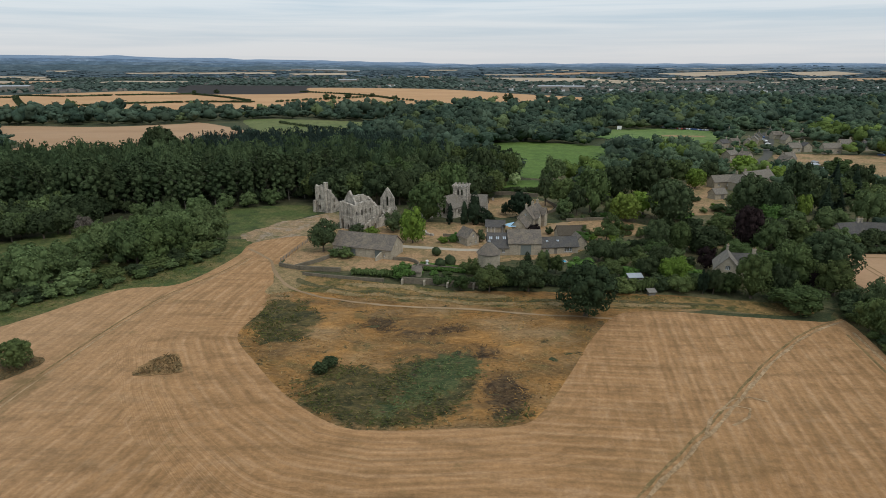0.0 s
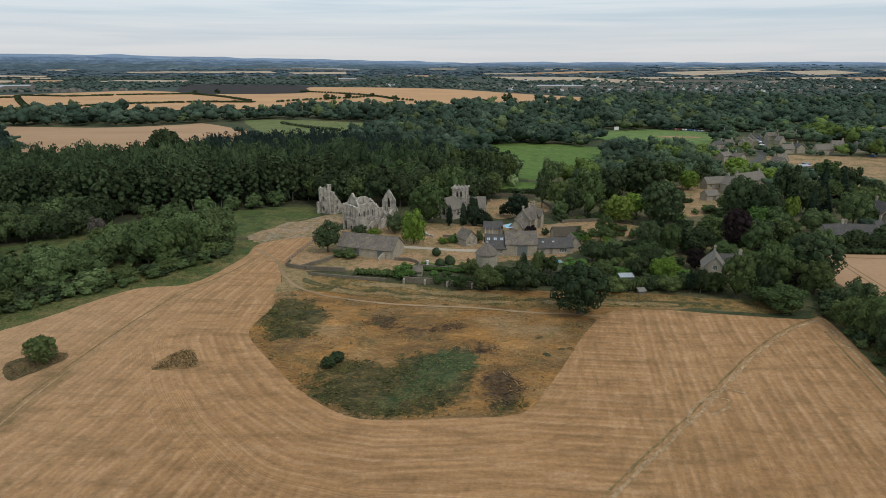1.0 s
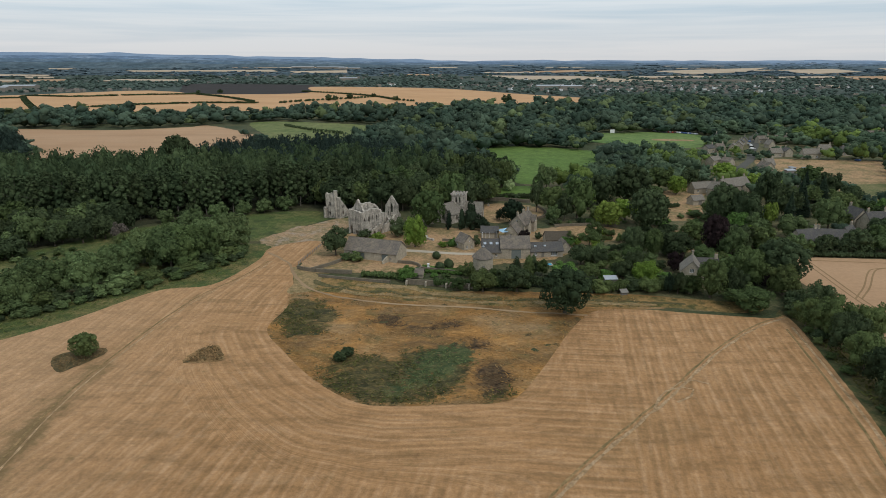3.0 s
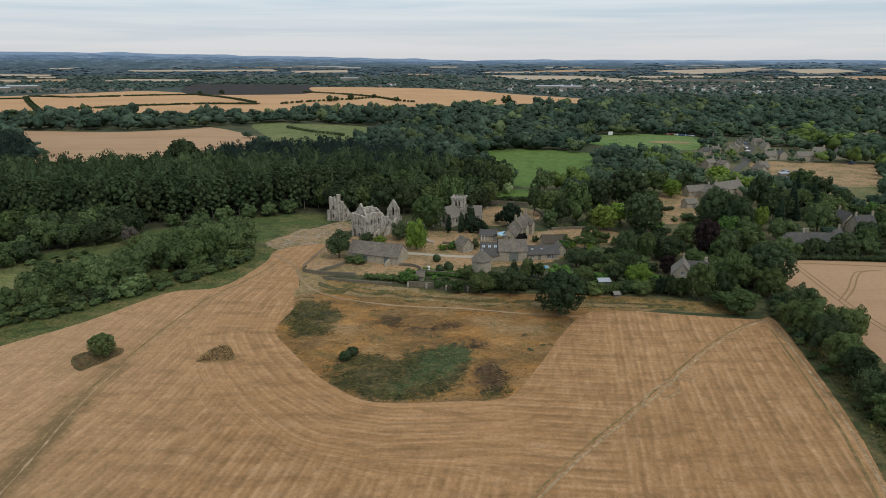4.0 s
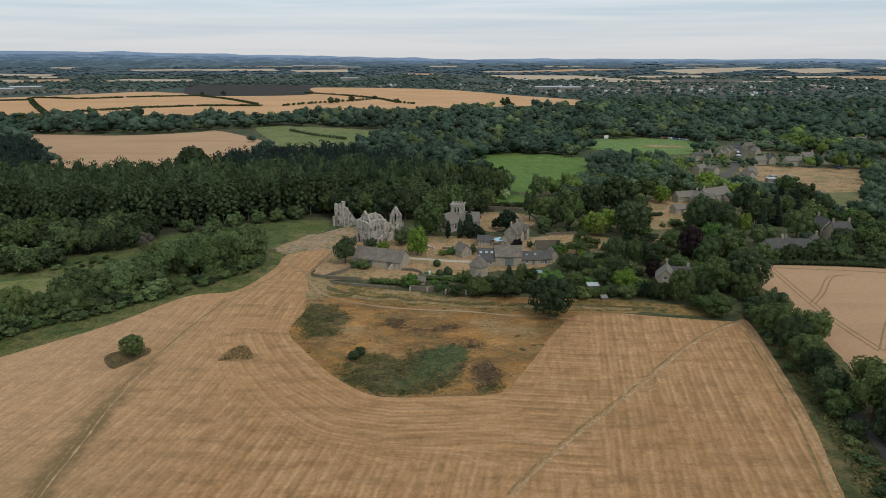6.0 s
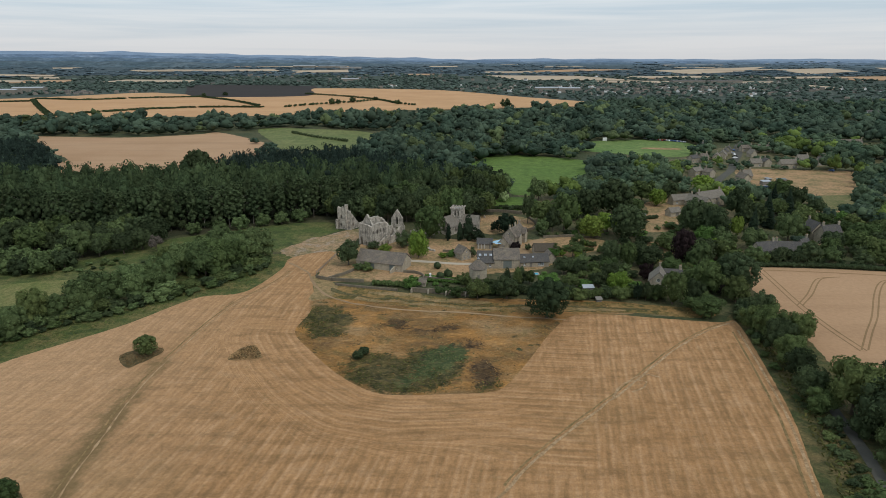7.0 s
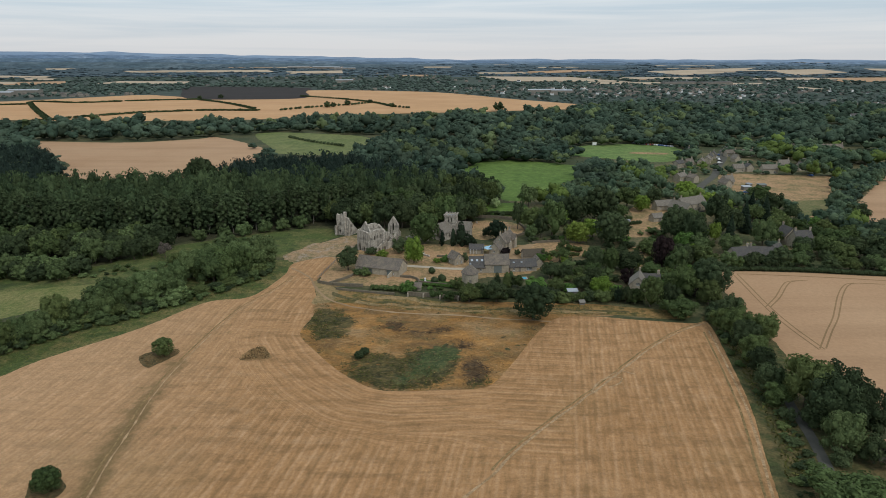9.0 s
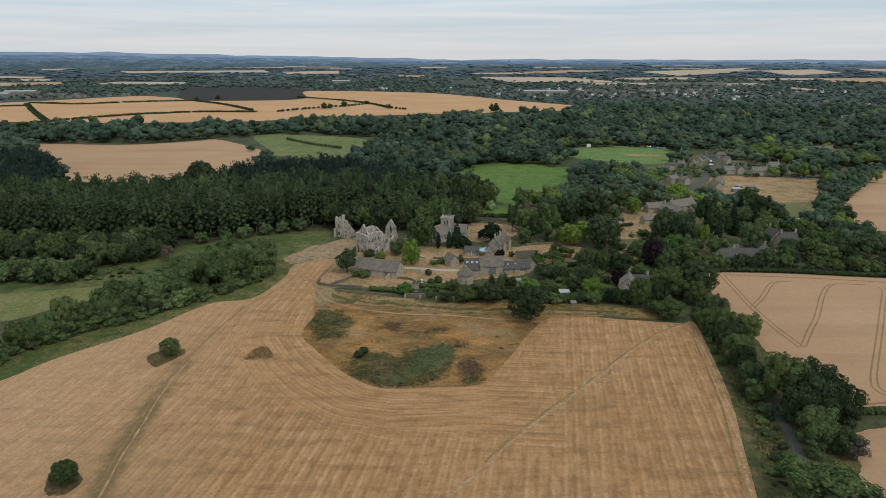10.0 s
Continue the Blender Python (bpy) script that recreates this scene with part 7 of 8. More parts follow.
for sy, sx in [(i * 1.375 - s, -1) for i in range(1, 4)] + [(i * 1.375 - s, 1) for i in range(1, 4)]:
    part("merlon", *block(sx * s - 0.3, sy - 0.45, 11.2, sx * s + 0.3, sy + 0.45, 11.75, 0.05), M["ruin"], church)
for x, y, a, L, W, e, r in ((-3.0, -4.6, 64, 9.0, 7.8, 4.1, 8.2), (6.4, 0.4, 0, 7.4, 6.0, 4.2, 7.8)):
    house("", "", "", x, y, a, L, W, e, r, "ruin", "slate_pale", [(0, 1.2, 1.0, 2.0)], [], [(0, 1.4, 1.7, 3.0)], [(0, 1.4, 1.7, 3.0)], parent=church)

# the long stone barn
house("stone_barn", "long low stone barn with a brown stone-slate roof", "barn", -23.3, 185.6, -19.3, 19.6, 9.0, 3.0, 6.3, "stone_pale", "slate", [(7.5, 0.8, 0.5, 0.7), (-9, 1.1, 0.5, 0.6)], [], [(0, 3.2, 0.5, 0.8)], [], [(-3.2, 0, 2.2, 2.3, "green_paint"), (5.6, 0, 2.5, 2.6, "green_paint")])
porch = thing("barn_porch", "low stone porch wall before the barn door", "wall", Matrix())
ruin_wall(porch, (-19.9, 176.8), (-18.2, 179.0), [(0, 1.0), (1, 2.4)], [], 0.5, 51, 0.15, "wall", "stone_pale")

# farm range south of the manor
house("farm_barn", "converted stone barn with roof lights in a grey roof", "barn", 17.0, 186.6, -1, 6.4, 7.6, 2.5, 6.1, "stone", "slate_grey", [(-1.8, 0.8, 0.9, 1.1), (1.6, 0.8, 0.9, 1.1)], lights=[(-2.5, 0.62, 0.42, 0.95), (-0.4, 0.62, 0.42, 0.95), (1.7, 0.62, 0.42, 0.95)])
house("farm_barn", "tall stone barn with a wide grey-green cart door", "barn", 25.1, 187.0, 0.5, 10.0, 8.4, 3.9, 7.0, "stone", "slate", [], [], [(0, 3.6, 0.6, 0.9)], [], [(0.3, 0, 3.3, 3.3, "green_paint")])
house("farm_range", "low stone range with a long grey slate roof", "barn", 35.9, 187.6, 7, 11.6, 6.2, 2.3, 4.6, "stone", "slate_grey", [(-4, 0.7, 1.0, 1.1), (2.6, 0.5, 2.4, 1.5)], doors=[(-1.4, 0, 1.0, 1.95)], lights=[(-4.0, 0.55, 0.3, 0.6), (-0.6, 0.55, 0.3, 0.6)])
house("farm_range", "small stone outhouse with a slate roof", "outbuilding", 43.2, 191.4, 98, 5.0, 4.2, 2.2, 4.4, "stone", "slate")
house("farm_shed", "low dark thatched shed among shrubs", "outbuilding", 43.0, 203.0, 5, 9.5, 5.4, 1.9, 4.3, "stone", "thatch")

# cottage, manor house and yard sheds
house("stone_cottage", "small stone cottage with a steep gable", "house", 8.2, 196.2, -58, 5.6, 4.6, 2.8, 5.2, "stone", "slate", [(-1.5, 0.8, 0.8, 1.0)], [], [(-0.9, 0.6, 0.7, 0.9), (0.2, 2.9, 0.6, 0.9), (1.2, 0.6, 0.7, 0.9)])
house("manor_house", "two-storey stone manor house with gables and chimneys", "house", 31.9, 218.6, 60, 11.6, 6.2, 4.4, 7.7, "stone", "slate", [(-4, 0.9, 1.2, 1.2), (-1.5, 0.9, 1.2, 1.2), (2.4, 0.9, 1.2, 1.2), (4.4, 0.9, 1.2, 1.2), (-4, 2.9, 1.2, 1.1), (-1.5, 2.9, 1.2, 1.1), (2.4, 2.9, 1.2, 1.1), (4.4, 2.9, 1.2, 1.1)], [], [], [(-1.3, 0.9, 1.0, 1.2), (0.0, 2.9, 1.0, 1.1), (0.0, 5.2, 0.7, 0.8)], [(0.5, 0, 1.1, 2.0)], [(-5.2,), (0.5,), (5.2,)])
house("manor_wing", "low stone wing with a pale slate roof before the manor", "house", 27.4, 210.6, 60, 5.0, 5.2, 2.6, 5.4, "stone_pale", "slate", [(0, 0.8, 1.2, 1.1)], [], [], [(0, 0.8, 1.0, 1.1)])
for gx in (-2.8, 3.4):
    m = turn(31.9, 218.6, 0, 60) @ Matrix.Translation((gx, -3.3, 0))
    house("manor_gable", "stone dormer gable on the manor front", "house", m.translation.x, m.translation.y, 60 - 90, 2.0, 2.8, 4.6, 6.6, "stone", "slate", [], [], [(0, 4.4, 0.8, 0.9)], [])
shed = house("open_shed", "open-fronted shed with white posts and grey roof", "outbuilding", 18.3, 211.4, -4, 6.6, 4.4, 2.3, 4.1, "stone", "slate_grey", doors=[(2.4, 0, 1.0, 1.9)])
for i in range(3):
    part("post", *block(-2.8 + i * 1.3, -2.65, 0, -2.66 + i * 1.3, -2.5, 2.3, 0.02), M["white"], shed)
aw = thing("awning", "pale blue stretched canvas awning beside the shed", "awning", turn(22.9, 209.9))
V, F = [], []
for j in range(7):
    for i in range(7):
        u, w = i / 6 - 0.5, j / 6 - 0.5
        V.append((u * 4.6, w * 4.2, 2.5 + 0.9 * (abs(u) + abs(w)) ** 1.2 * (1 if (u + 0.01) * (w + 0.02) > 0 else 0.3)))
n = len(V)
V += [(x, y, z - 0.03) for x, y, z in V]
F = [(j * 7 + i, j * 7 + i + 1, j * 7 + i + 8, j * 7 + i + 7) for j in range(6) for i in range(6)]
F += [tuple(q + n for q in reversed(f_)) for f_ in F]
part("canvas", V, F, M["awning"], aw)
for sx, sy in ((-1, -1), (1, -1), (1, 1), (-1, 1)):
    part("pole", *tube([(sx * 2.3, sy * 2.1, 0), (sx * 2.3, sy * 2.1, 1.5), (sx * 2.25, sy * 2.05, 3.3)], (0.05, 0.05, 0.04), 6), M["metal"], aw)

# the round dovecote
dove = thing("dovecote", "round stone dovecote with a conical slate roof", "dovecote", turn(13.4, 173.6))
N = 28
ring_pts = lambda r, z: [(r * math.cos(2 * math.pi * k / N), r * math.sin(2 * math.pi * k / N), z) for k in range(N)]
V = ring_pts(3.35, -0.3) + ring_pts(3.3, 3.9) + ring_pts(2.7, 3.9) + ring_pts(2.7, -0.3)
F = [(a * N + k, a * N + (k + 1) % N, (a + 1) % 4 * N + (k + 1) % N, (a + 1) % 4 * N + k) for a in range(4) for k in range(N)]
part("wall", V, F, M["stone_pale"], dove)
V = ring_pts(3.65, 3.75) + ring_pts(2.6, 4.9) + ring_pts(1.5, 6.0) + ring_pts(0.55, 6.8) + ring_pts(0.5, 6.6) + ring_pts(3.5, 3.6)
F = [(a * N + k, a * N + (k + 1) % N, (a + 1) * N + (k + 1) % N, (a + 1) * N + k) for a in range(5) for k in range(N)]
part("roof", V, F, M["slate"], dove)
lant = part("lantern", *tube([(0, 0, 6.6), (0, 0, 7.1)], (0.42, 0.4), 8), M["timber"], dove)
part("lantern_cap", *tube([(0, 0, 7.1), (0, 0, 7.2), (0, 0, 7.7)], (0.55, 0.5, 0.05), 8), M["lead"], lant)
part("door", *block(-0.45, -3.42, 0, 0.45, -3.3, 1.7, 0.02), M["timber"], dove)

# houses east of the gardens
house("stone_house", "pale stone house with a steep light slate roof", "house", 77.2, 161.0, 70, 8.0, 6.2, 4.0, 7.3, "stone_pale", "slate_pale", [], [], [], [(-1.2, 1.0, 1.1, 1.3), (1.2, 1.0, 1.1, 1.3), (0, 3.7, 1.3, 1.2)], stacks=[(3.4,)])
house("stone_house_wing", "pale stone wing with a grey slate roof", "house", 82.3, 164.0, -8, 7.6, 5.4, 3.4, 6.3, "stone_pale", "slate_grey", [(-1.5, 1, 1.1, 1.2), (1.5, 1, 1.1, 1.2)], stacks=[(3.2,)])
house("farmhouse", "long stone farmhouse with a stone-slate roof", "house", 148.0, 292.0, 28, 19, 7.0, 5.0, 8.4, "stone_pale", "slate_pale", [(-7, 1, 1.2, 1.3), (-3, 1, 1.2, 1.3), (1, 1, 1.2, 1.3), (5, 1, 1.2, 1.3), (-5, 3.4, 1.2, 1.1), (3, 3.4, 1.2, 1.1)], stacks=[(-8,), (8,)])
house("farmhouse_wing", "stone wing of the farmhouse with a tall gable", "house", 139.5, 284.0, 118, 13, 6.0, 4.0, 7.2, "stone_pale", "slate_pale", [(0, 1, 1.2, 1.3), (-4, 1, 1.2, 1.3)], stacks=[(5,)])
house("farmhouse_range", "low stone range with a pale slate roof beside the farmhouse", "house", 134.0, 296.0, 14, 12, 5.6, 3.0, 5.6, "stone_pale", "slate_pale", [(-3.5, 0.9, 1.2, 1.2), (1.5, 0.9, 1.2, 1.2)])
house("cart_shed", "small stone cart shed with a dark open door", "outbuilding", 120.5, 268.5, 20, 6.5, 4.6, 2.5, 4.4, "stone_pale", "slate_pale", doors=[(0.8, 0, 2.0, 2.0)])
house("stone_house", "grey-roofed house among trees", "house", 133.5, 198.6, 14, 9.0, 6.2, 3.2, 6.4, "stone_pale", "slate_grey", [(-2, 0.9, 1.2, 1.2), (2, 0.9, 1.2, 1.2)], stacks=[(3.6,)])
house("stone_house", "low grey-roofed house among trees", "house", 144.0, 201.6, -12, 11.0, 6.0, 2.9, 5.6, "stone_pale", "slate_grey", [(-3, 0.9, 1.2, 1.2), (2, 0.9, 1.8, 1.4)], stacks=[(-4,)])
house("stone_house", "grey-roofed cottage among trees", "house", 152.5, 204.4, 40, 7.0, 5.6, 3.0, 6.0, "stone_pale", "slate_grey", [(0, 0.9, 1.2, 1.2)], stacks=[(2.8,)])
house("stone_house", "tall house with a broad dark slate roof", "house", 172.5, 219.5, 8, 8.6, 7.4, 3.8, 8.0, "stone_pale", "slate_grey", [(-3, 0.9, 1.2, 1.2), (2, 0.9, 1.2, 1.2)], stacks=[(-3.6,), (4,)])
house("stone_house", "dark slate-roofed wing of a tall house", "house", 170.0, 227.5, 95, 7.6, 6.0, 4.0, 7.8, "stone_pale", "slate_grey", stacks=[(3.6,)])

# village houses along the street
g = np.random.default_rng(91)
for x, y, a, L in STREET_SIDE + BACK_LANES:
    rf = ("slate", "slate_grey", "slate_pale")[int(g.integers(0, 3))]
    house("village_house", {"slate": "stone cottage with a brown slate roof", "slate_grey": "stone cottage with a grey slate roof", "slate_pale": "stone cottage with a pale slate roof"}[rf], "house", x, y, a, L * 0.82, g.uniform(4.8, 5.8), g.uniform(2.9, 4.0), g.uniform(5.6, 6.9), "stone_pale", rf,
          [(-L * 0.24, 0.9, 1.2, 1.2), (L * 0.24, 0.9, 1.2, 1.2)], stacks=[(L * 0.44 - 1,)], group="village street houses")
house("white_house", "white-walled house on the wooded hillside", "house", 600, 841, 8, 18, 9, 6, 9, "white", "slate_grey", [(-5, 0.9, 1.4, 1.4), (0, 0.9, 1.4, 1.4), (5, 0.9, 1.4, 1.4), (-5, 3.2, 1.4, 1.2), (5, 3.2, 1.4, 1.2)])
house("white_house", "white-walled house on the wooded hillside", "house", 578, 790, -20, 16, 8, 5, 8, "white", "slate", [(-3, 0.9, 1.4, 1.4), (3, 0.9, 1.4, 1.4)])
house("garden_house", "low stone garden house with a brown slate roof", "outbuilding", -9.0, 164.6, -8, 6.2, 3.2, 1.5, 2.7, "stone", "slate", [(-1.5, 0.5, 0.7, 0.7)], doors=[(1.4, 0, 0.8, 1.45)])

# ---- garden walls, hedges and small things ----


def stone_wall(name, line, h, label, th=0.5, mat="drywall"):
    """A dry-stone wall along a line, with a rough coping."""
    pts = rounded(line, 1.2, closed=False)
    V, F = [], []
    for i, (x, y) in enumerate(pts):
        a, b = pts[max(i - 1, 0)], pts[min(i + 1, len(pts) - 1)]
        d = math.hypot(b[0] - a[0], b[1] - a[1]) + 1e-6
        nx, ny = -(b[1] - a[1]) / d * th / 2, (b[0] - a[0]) / d * th / 2
        z = h * (1 + 0.12 * noise.noise((x * 0.9, y * 0.9, 3)))
        V += [(x - nx, y - ny, -0.1), (x - nx * 0.85, y - ny * 0.85, z - 0.1), (x - nx * 0.4, y - ny * 0.4, z), (x + nx * 0.4, y + ny * 0.4, z), (x + nx * 0.85, y + ny * 0.85, z - 0.1), (x + nx, y + ny, -0.1)]
        if i:
            k = 6 * i
            F += [(k - 6 + j, k + j, k + j + 1, k - 5 + j) for j in range(5)]
    F += [tuple(range(5, -1, -1)), tuple(range(len(V) - 6, len(V)))]
    return tagged(new(name, mesh_of(name, V, F, M[mat])), label, "wall", kind="structure")


for line, h in (([(-47.5, 172), (-43, 169.5), (-36, 167.8), (-29, 167.2)], 1.3), ([(-43, 169.5), (-37, 176), (-34.5, 180)], 1.2), ([(-15, 178), (-9.5, 176.5), (-7, 172), (-9, 167)], 1.1),
                ([(-39.1, 164.4), (-32.9, 162.4), (-24.3, 160.2), (-16, 158.6)], 0.9), ([(-11, 157.6), (-4.2, 156.4), (2.0, 154.8), (9.2, 153.4)], 1.7), ([(18, 276), (30, 276), (42, 271)], 1.6), ([(44, 264), (46, 246), (38, 236)], 1.2), ([(46, 226), (60, 228), (72, 226)], 1.2), ([(0, 205), (12, 203), (18, 199)], 1.0), ([(66, 203), (84, 206), (108, 214)], 1.0), ([(-7, 171.5), (4, 168), (14, 165)], 1.0)):
    stone_wall("garden_wall", line, h, "weathered dry-stone garden wall")

for x, y in ((-10.9, 156.7), (-5.0, 155.8), (1.2, 154.1), (8.0, 152.9)):
    bt = thing("buttress", "pale stone buttress against the terrace wall", "buttress", turn(x, y, 0, -14), "terrace buttresses")
    part("pier", *block(-0.24, -0.5, -0.2, 0.24, 0.4, 1.2, 0.05), M["stone_pale"], bt)
    part("cap", *block(-0.28, -0.2, 1.205, 0.28, 0.46, 1.4, 0.06), M["stone_pale"], bt)

for nm, line, h, w, lf, lb in (
    ("garden_hedge", [(-25, 164.5), (-19, 163.3), (-14, 162)], 2.0, 2.4, "oak", "low clipped green garden hedge"),
    ("garden_hedge", [(-7.5, 168.5), (2, 167), (10, 165)], 1.2, 1.8, "ivy", "low bright green garden hedge"),
    ("garden_hedge", [(-6, 173.3), (3, 170), (8, 168.5)], 1.0, 1.5, "ivy", "low bright green garden hedge"),
    ("garden_hedge", [(25, 156), (36, 154), (46, 155)], 3.2, 3.0, "dark", "dark garden hedge behind the bank"),
    ("garden_hedge", [(-2, 156), (8, 155.5), (18, 154.5), (26, 153.5)], 2.4, 2.6, "oak", "shaggy green garden hedge"),
    ("garden_hedge", [(92, 256), (100, 259), (110, 262)], 2.0, 1.6, "dark", "dark clipped yew hedge on the lawn"),
    ("garden_hedge", [(60, 193), (72, 195), (84, 196)], 2.2, 2.0, "dark", "dark clipped hedge beside the orchard lawn"),
    ("garden_hedge", [(26, 281), (36, 282), (44, 281)], 2.6, 2.0, "dark", "dark clipped churchyard hedge"),
    ("garden_hedge", [(46, 205), (58, 206), (64, 206)], 1.8, 1.6, "oak", "green hedge by the farmyard"),
    ("garden_hedge", [(45, 150), (60, 152), (76, 152)], 3.4, 3.2, "oak", "tall green hedge behind the bank"),
    ("field_hedge", [(124, 185.5), (150, 184), (180, 179), (215, 174)], 2.0, 2.6, "dark", "dark hedge behind the corn field"),
):
    hedge(nm, line, h, w, lf, lb)
for line in ([(-806, 1224), (-745, 1205)], [(-735, 1200), (-698, 1191), (-640, 1225)], [(-628, 1240), (-560, 1272), (-508, 1288)], [(-500, 1280), (-405, 1172), (-316, 1038)], [(-562, 822), (-545, 860), (-520, 905)], [(-512, 915), (-474, 961), (-440, 982)], [(-430, 988), (-398, 1003), (-304, 1003)],
             [(-798, 1192), (-680, 1020), (-560, 852)], [(-850, 1120), (-781, 1148)], [(-263, 1013), (-240, 1050)], [(-232, 1062), (-196, 1105), (-160, 1140), (-129, 1200)], [(-311, 1402), (-206, 1303), (-129, 1200), (-83, 1098), (-50, 1059)]):
    hedge("field_hedge", line, 3.2, 4.2, "dark", "thin dark field hedge in the distance", 9.0, 1.3)
hedge("field_hedge", [(-165, 642), (-130, 600), (-95, 570)], 2.2, 2.6, "dark", "thin gappy hedge across the pasture", 5.0, 0.7)
hedge("field_hedge", [(105, 71.5), (118, 72.5), (150, 72)], 1.8, 2.2, "willow", "low scrubby hedge between the corn fields")
for x, y, h in ((-196, 1073, 12), (-186, 1082, 9), (-167, 1126, 11), (-131, 1186, 8), (-81, 1080, 9), (102, 998, 15), (-505, 1300, 9), (-470, 1330, 10)):
    plant("field_tree", "bush", "dark", x, y, h, h * 1.2, "lone dark tree in the corn fields")

# ivy over the cottage annexe
ivy = thing("ivy_mound", "bright green ivy heaped over a low wall", "bush", turn(4.6, 197.6))
gi = np.random.default_rng(17)
v, f = leafy(gi, [(-1.5, 0, 0.9, 2.2, 1.6, 1.3), (1.2, 0.4, 1.4, 2.0, 1.6, 1.5), (2.6, 0.2, 1.9, 1.6, 1.4, 1.5)], 420, 0.3)
part("foliage", v, f, M["ivy"], ivy)

# headstones
SLAB, FSLAB = [], []
prof = [(-0.3, 0), (0.3, 0), (0.3, 0.75), (0.2, 0.95), (0, 1.02), (-0.2, 0.95), (-0.3, 0.75)]
SLAB = [(x, -0.06, z) for x, z in prof] + [(x, 0.06, z) for x, z in prof]
FSLAB = [tuple(range(7)), tuple(range(13, 6, -1))] + [(i, i + 7, (i + 1) % 7 + 7, (i + 1) % 7) for i in range(7)]
stone_me = mesh_of("headstone", SLAB, FSLAB, M["ruin"])
for x, y in scatter([(16, 242), (18, 262), (28, 268), (42, 262), (42, 248), (30, 240), (22, 236)], 3.4, 92, [(29.5, 232, 5), (24.5, 238, 2.5)]):
    o = new("headstone", stone_me)
    o.matrix_basis = Matrix.LocRotScale((x, y, 0.08), Euler((gi.normal(0, 0.06), gi.normal(0, 0.05), radians(-14) + gi.normal(0, 0.1))), (gi.uniform(0.9, 1.6), 1.3, gi.uniform(0.8, 1.4)))
    tagged(o, "weathered upright headstone in the dry churchyard", "headstone", "churchyard headstones")

# swimming pool
pool = thing("swimming_pool", "small bright blue swimming pool with a stone rim", "pool", turn(34.6, 176.2, 0, 5))
part("water", *block(-2.0, -1.1, 0.05, 2.0, 1.1, 0.16, 0.01), M["pool"], pool)
part("rim", *join(block(-2.4, -1.5, 0.05, 2.4, -1.1, 0.25), block(-2.4, 1.1, 0.05, 2.4, 1.5, 0.25), block(-2.4, -1.1, 0.05, -2.0, 1.1, 0.25), block(2.0, -1.1, 0.05, 2.4, 1.1, 0.25)), M["stone_pale"], pool)

# garden statue on a plinth, shelters and glasshouse
st = thing("garden_urn", "pale stone urn on a plinth in the garden", "ornament", turn(-4.6, 171.2))
part("plinth", *block(-0.4, -0.4, 0, 0.4, 0.4, 1.0, 0.05), M["white"], st)
part("urn", *tube([(0, 0, 1.0), (0, 0, 1.2), (0, 0, 1.6), (0, 0, 1.9), (0, 0, 2.1)], (0.22, 0.15, 0.42, 0.36, 0.46), 10), M["white"], st)


def small_shed(name, label, x, y, a, L, W, h, roof):
    sh = thing(name, label, "shed", turn(x, y, 0, a))
    part("wall", *join(block(-L / 2, -W / 2, 0, L / 2, -W / 2 + 0.12, h, 0.01), block(-L / 2, W / 2 - 0.12, 0, L / 2, W / 2, h, 0.01), block(-L / 2, -W / 2 + 0.12, 0, -L / 2 + 0.12, W / 2 - 0.12, h, 0.01), block(L / 2 - 0.12, -W / 2 + 0.12, 0, L / 2, W / 2 - 0.12, h, 0.01)), M["timber"], sh)
    part("roof", *slope(L, W + 0.1, 0.5, 0.3, 0.02, x), M[roof], sh, turn(0, -W / 2, h + 0.02))


small_shed("garden_shed", "small garden shed with a pale metal roof", 51.2, 157.1, 4, 3.6, 1.9, 2.0, "metal")
small_shed("garden_shed", "low dark timber garden shed", 53.0, 148.6, 10, 1.8, 1.3, 0.9, "timber")
small_shed("field_container", "green metal storage container beside the paddock", 223, 357, 8, 6.0, 2.5, 2.5, "green_paint")
small_shed("field_shed", "small timber shed beside the paddock", 216, 361, 30, 4.0, 3.0, 2.2, "lead")
small_shed("field_shed", "low open timber shed beside the paddock", 210, 352, 12, 6.0, 3.2, 2.2, "metal")
gh = thing("glasshouse", "long low glasshouse with grey panes on the lawn", "glasshouse", turn(100, 263, 0, -6))
part("base", *block(-4.2, -2.0, 0, 4.2, 2.0, 0.7, 0.03), M["stone"], gh)
for sg in (0, 180):
    part("roof", *slope(8.4, 2.0, 1.5, 0.05, 0.0, 4), M["lead"], gh, turn(0, 0, 0, sg) @ Matrix.Translation((0, -2.0, 0.9)))
part("ridge", *tube([(-4.3, 0, 2.55), (4.3, 0, 2.55)], (0.08, 0.08), 6), M["white"], gh)


cons = thing("conservatory", "white-framed glazed conservatory beside a grey-roofed house", "conservatory", turn(138.6, 194.4, 0, 14))
part("base_wall", *block(-2.2, -1.6, 0, 2.2, 1.6, 0.8, 0.03), M["stone_pale"], cons)
for sx in (-2.1, -0.7, 0.7, 2.1):
    part("post", *block(sx - 0.07, -1.6, 0.8, sx + 0.07, -1.46, 2.4, 0.01), M["white"], cons)
part("glass", *block(-2.1, -1.52, 0.82, 2.1, -1.48, 2.38, 0.005), M["glass"], cons)
part("roof", *join(([(-2.3, -1.8, 2.4), (2.3, -1.8, 2.4), (1.2, 0, 3.5), (-1.2, 0, 3.5), (-2.3, 1.7, 2.4), (2.3, 1.7, 2.4)], [(0, 1, 2, 3), (5, 4, 3, 2), (4, 0, 3), (1, 5, 2), (0, 4, 5, 1)])), M["white"], cons)


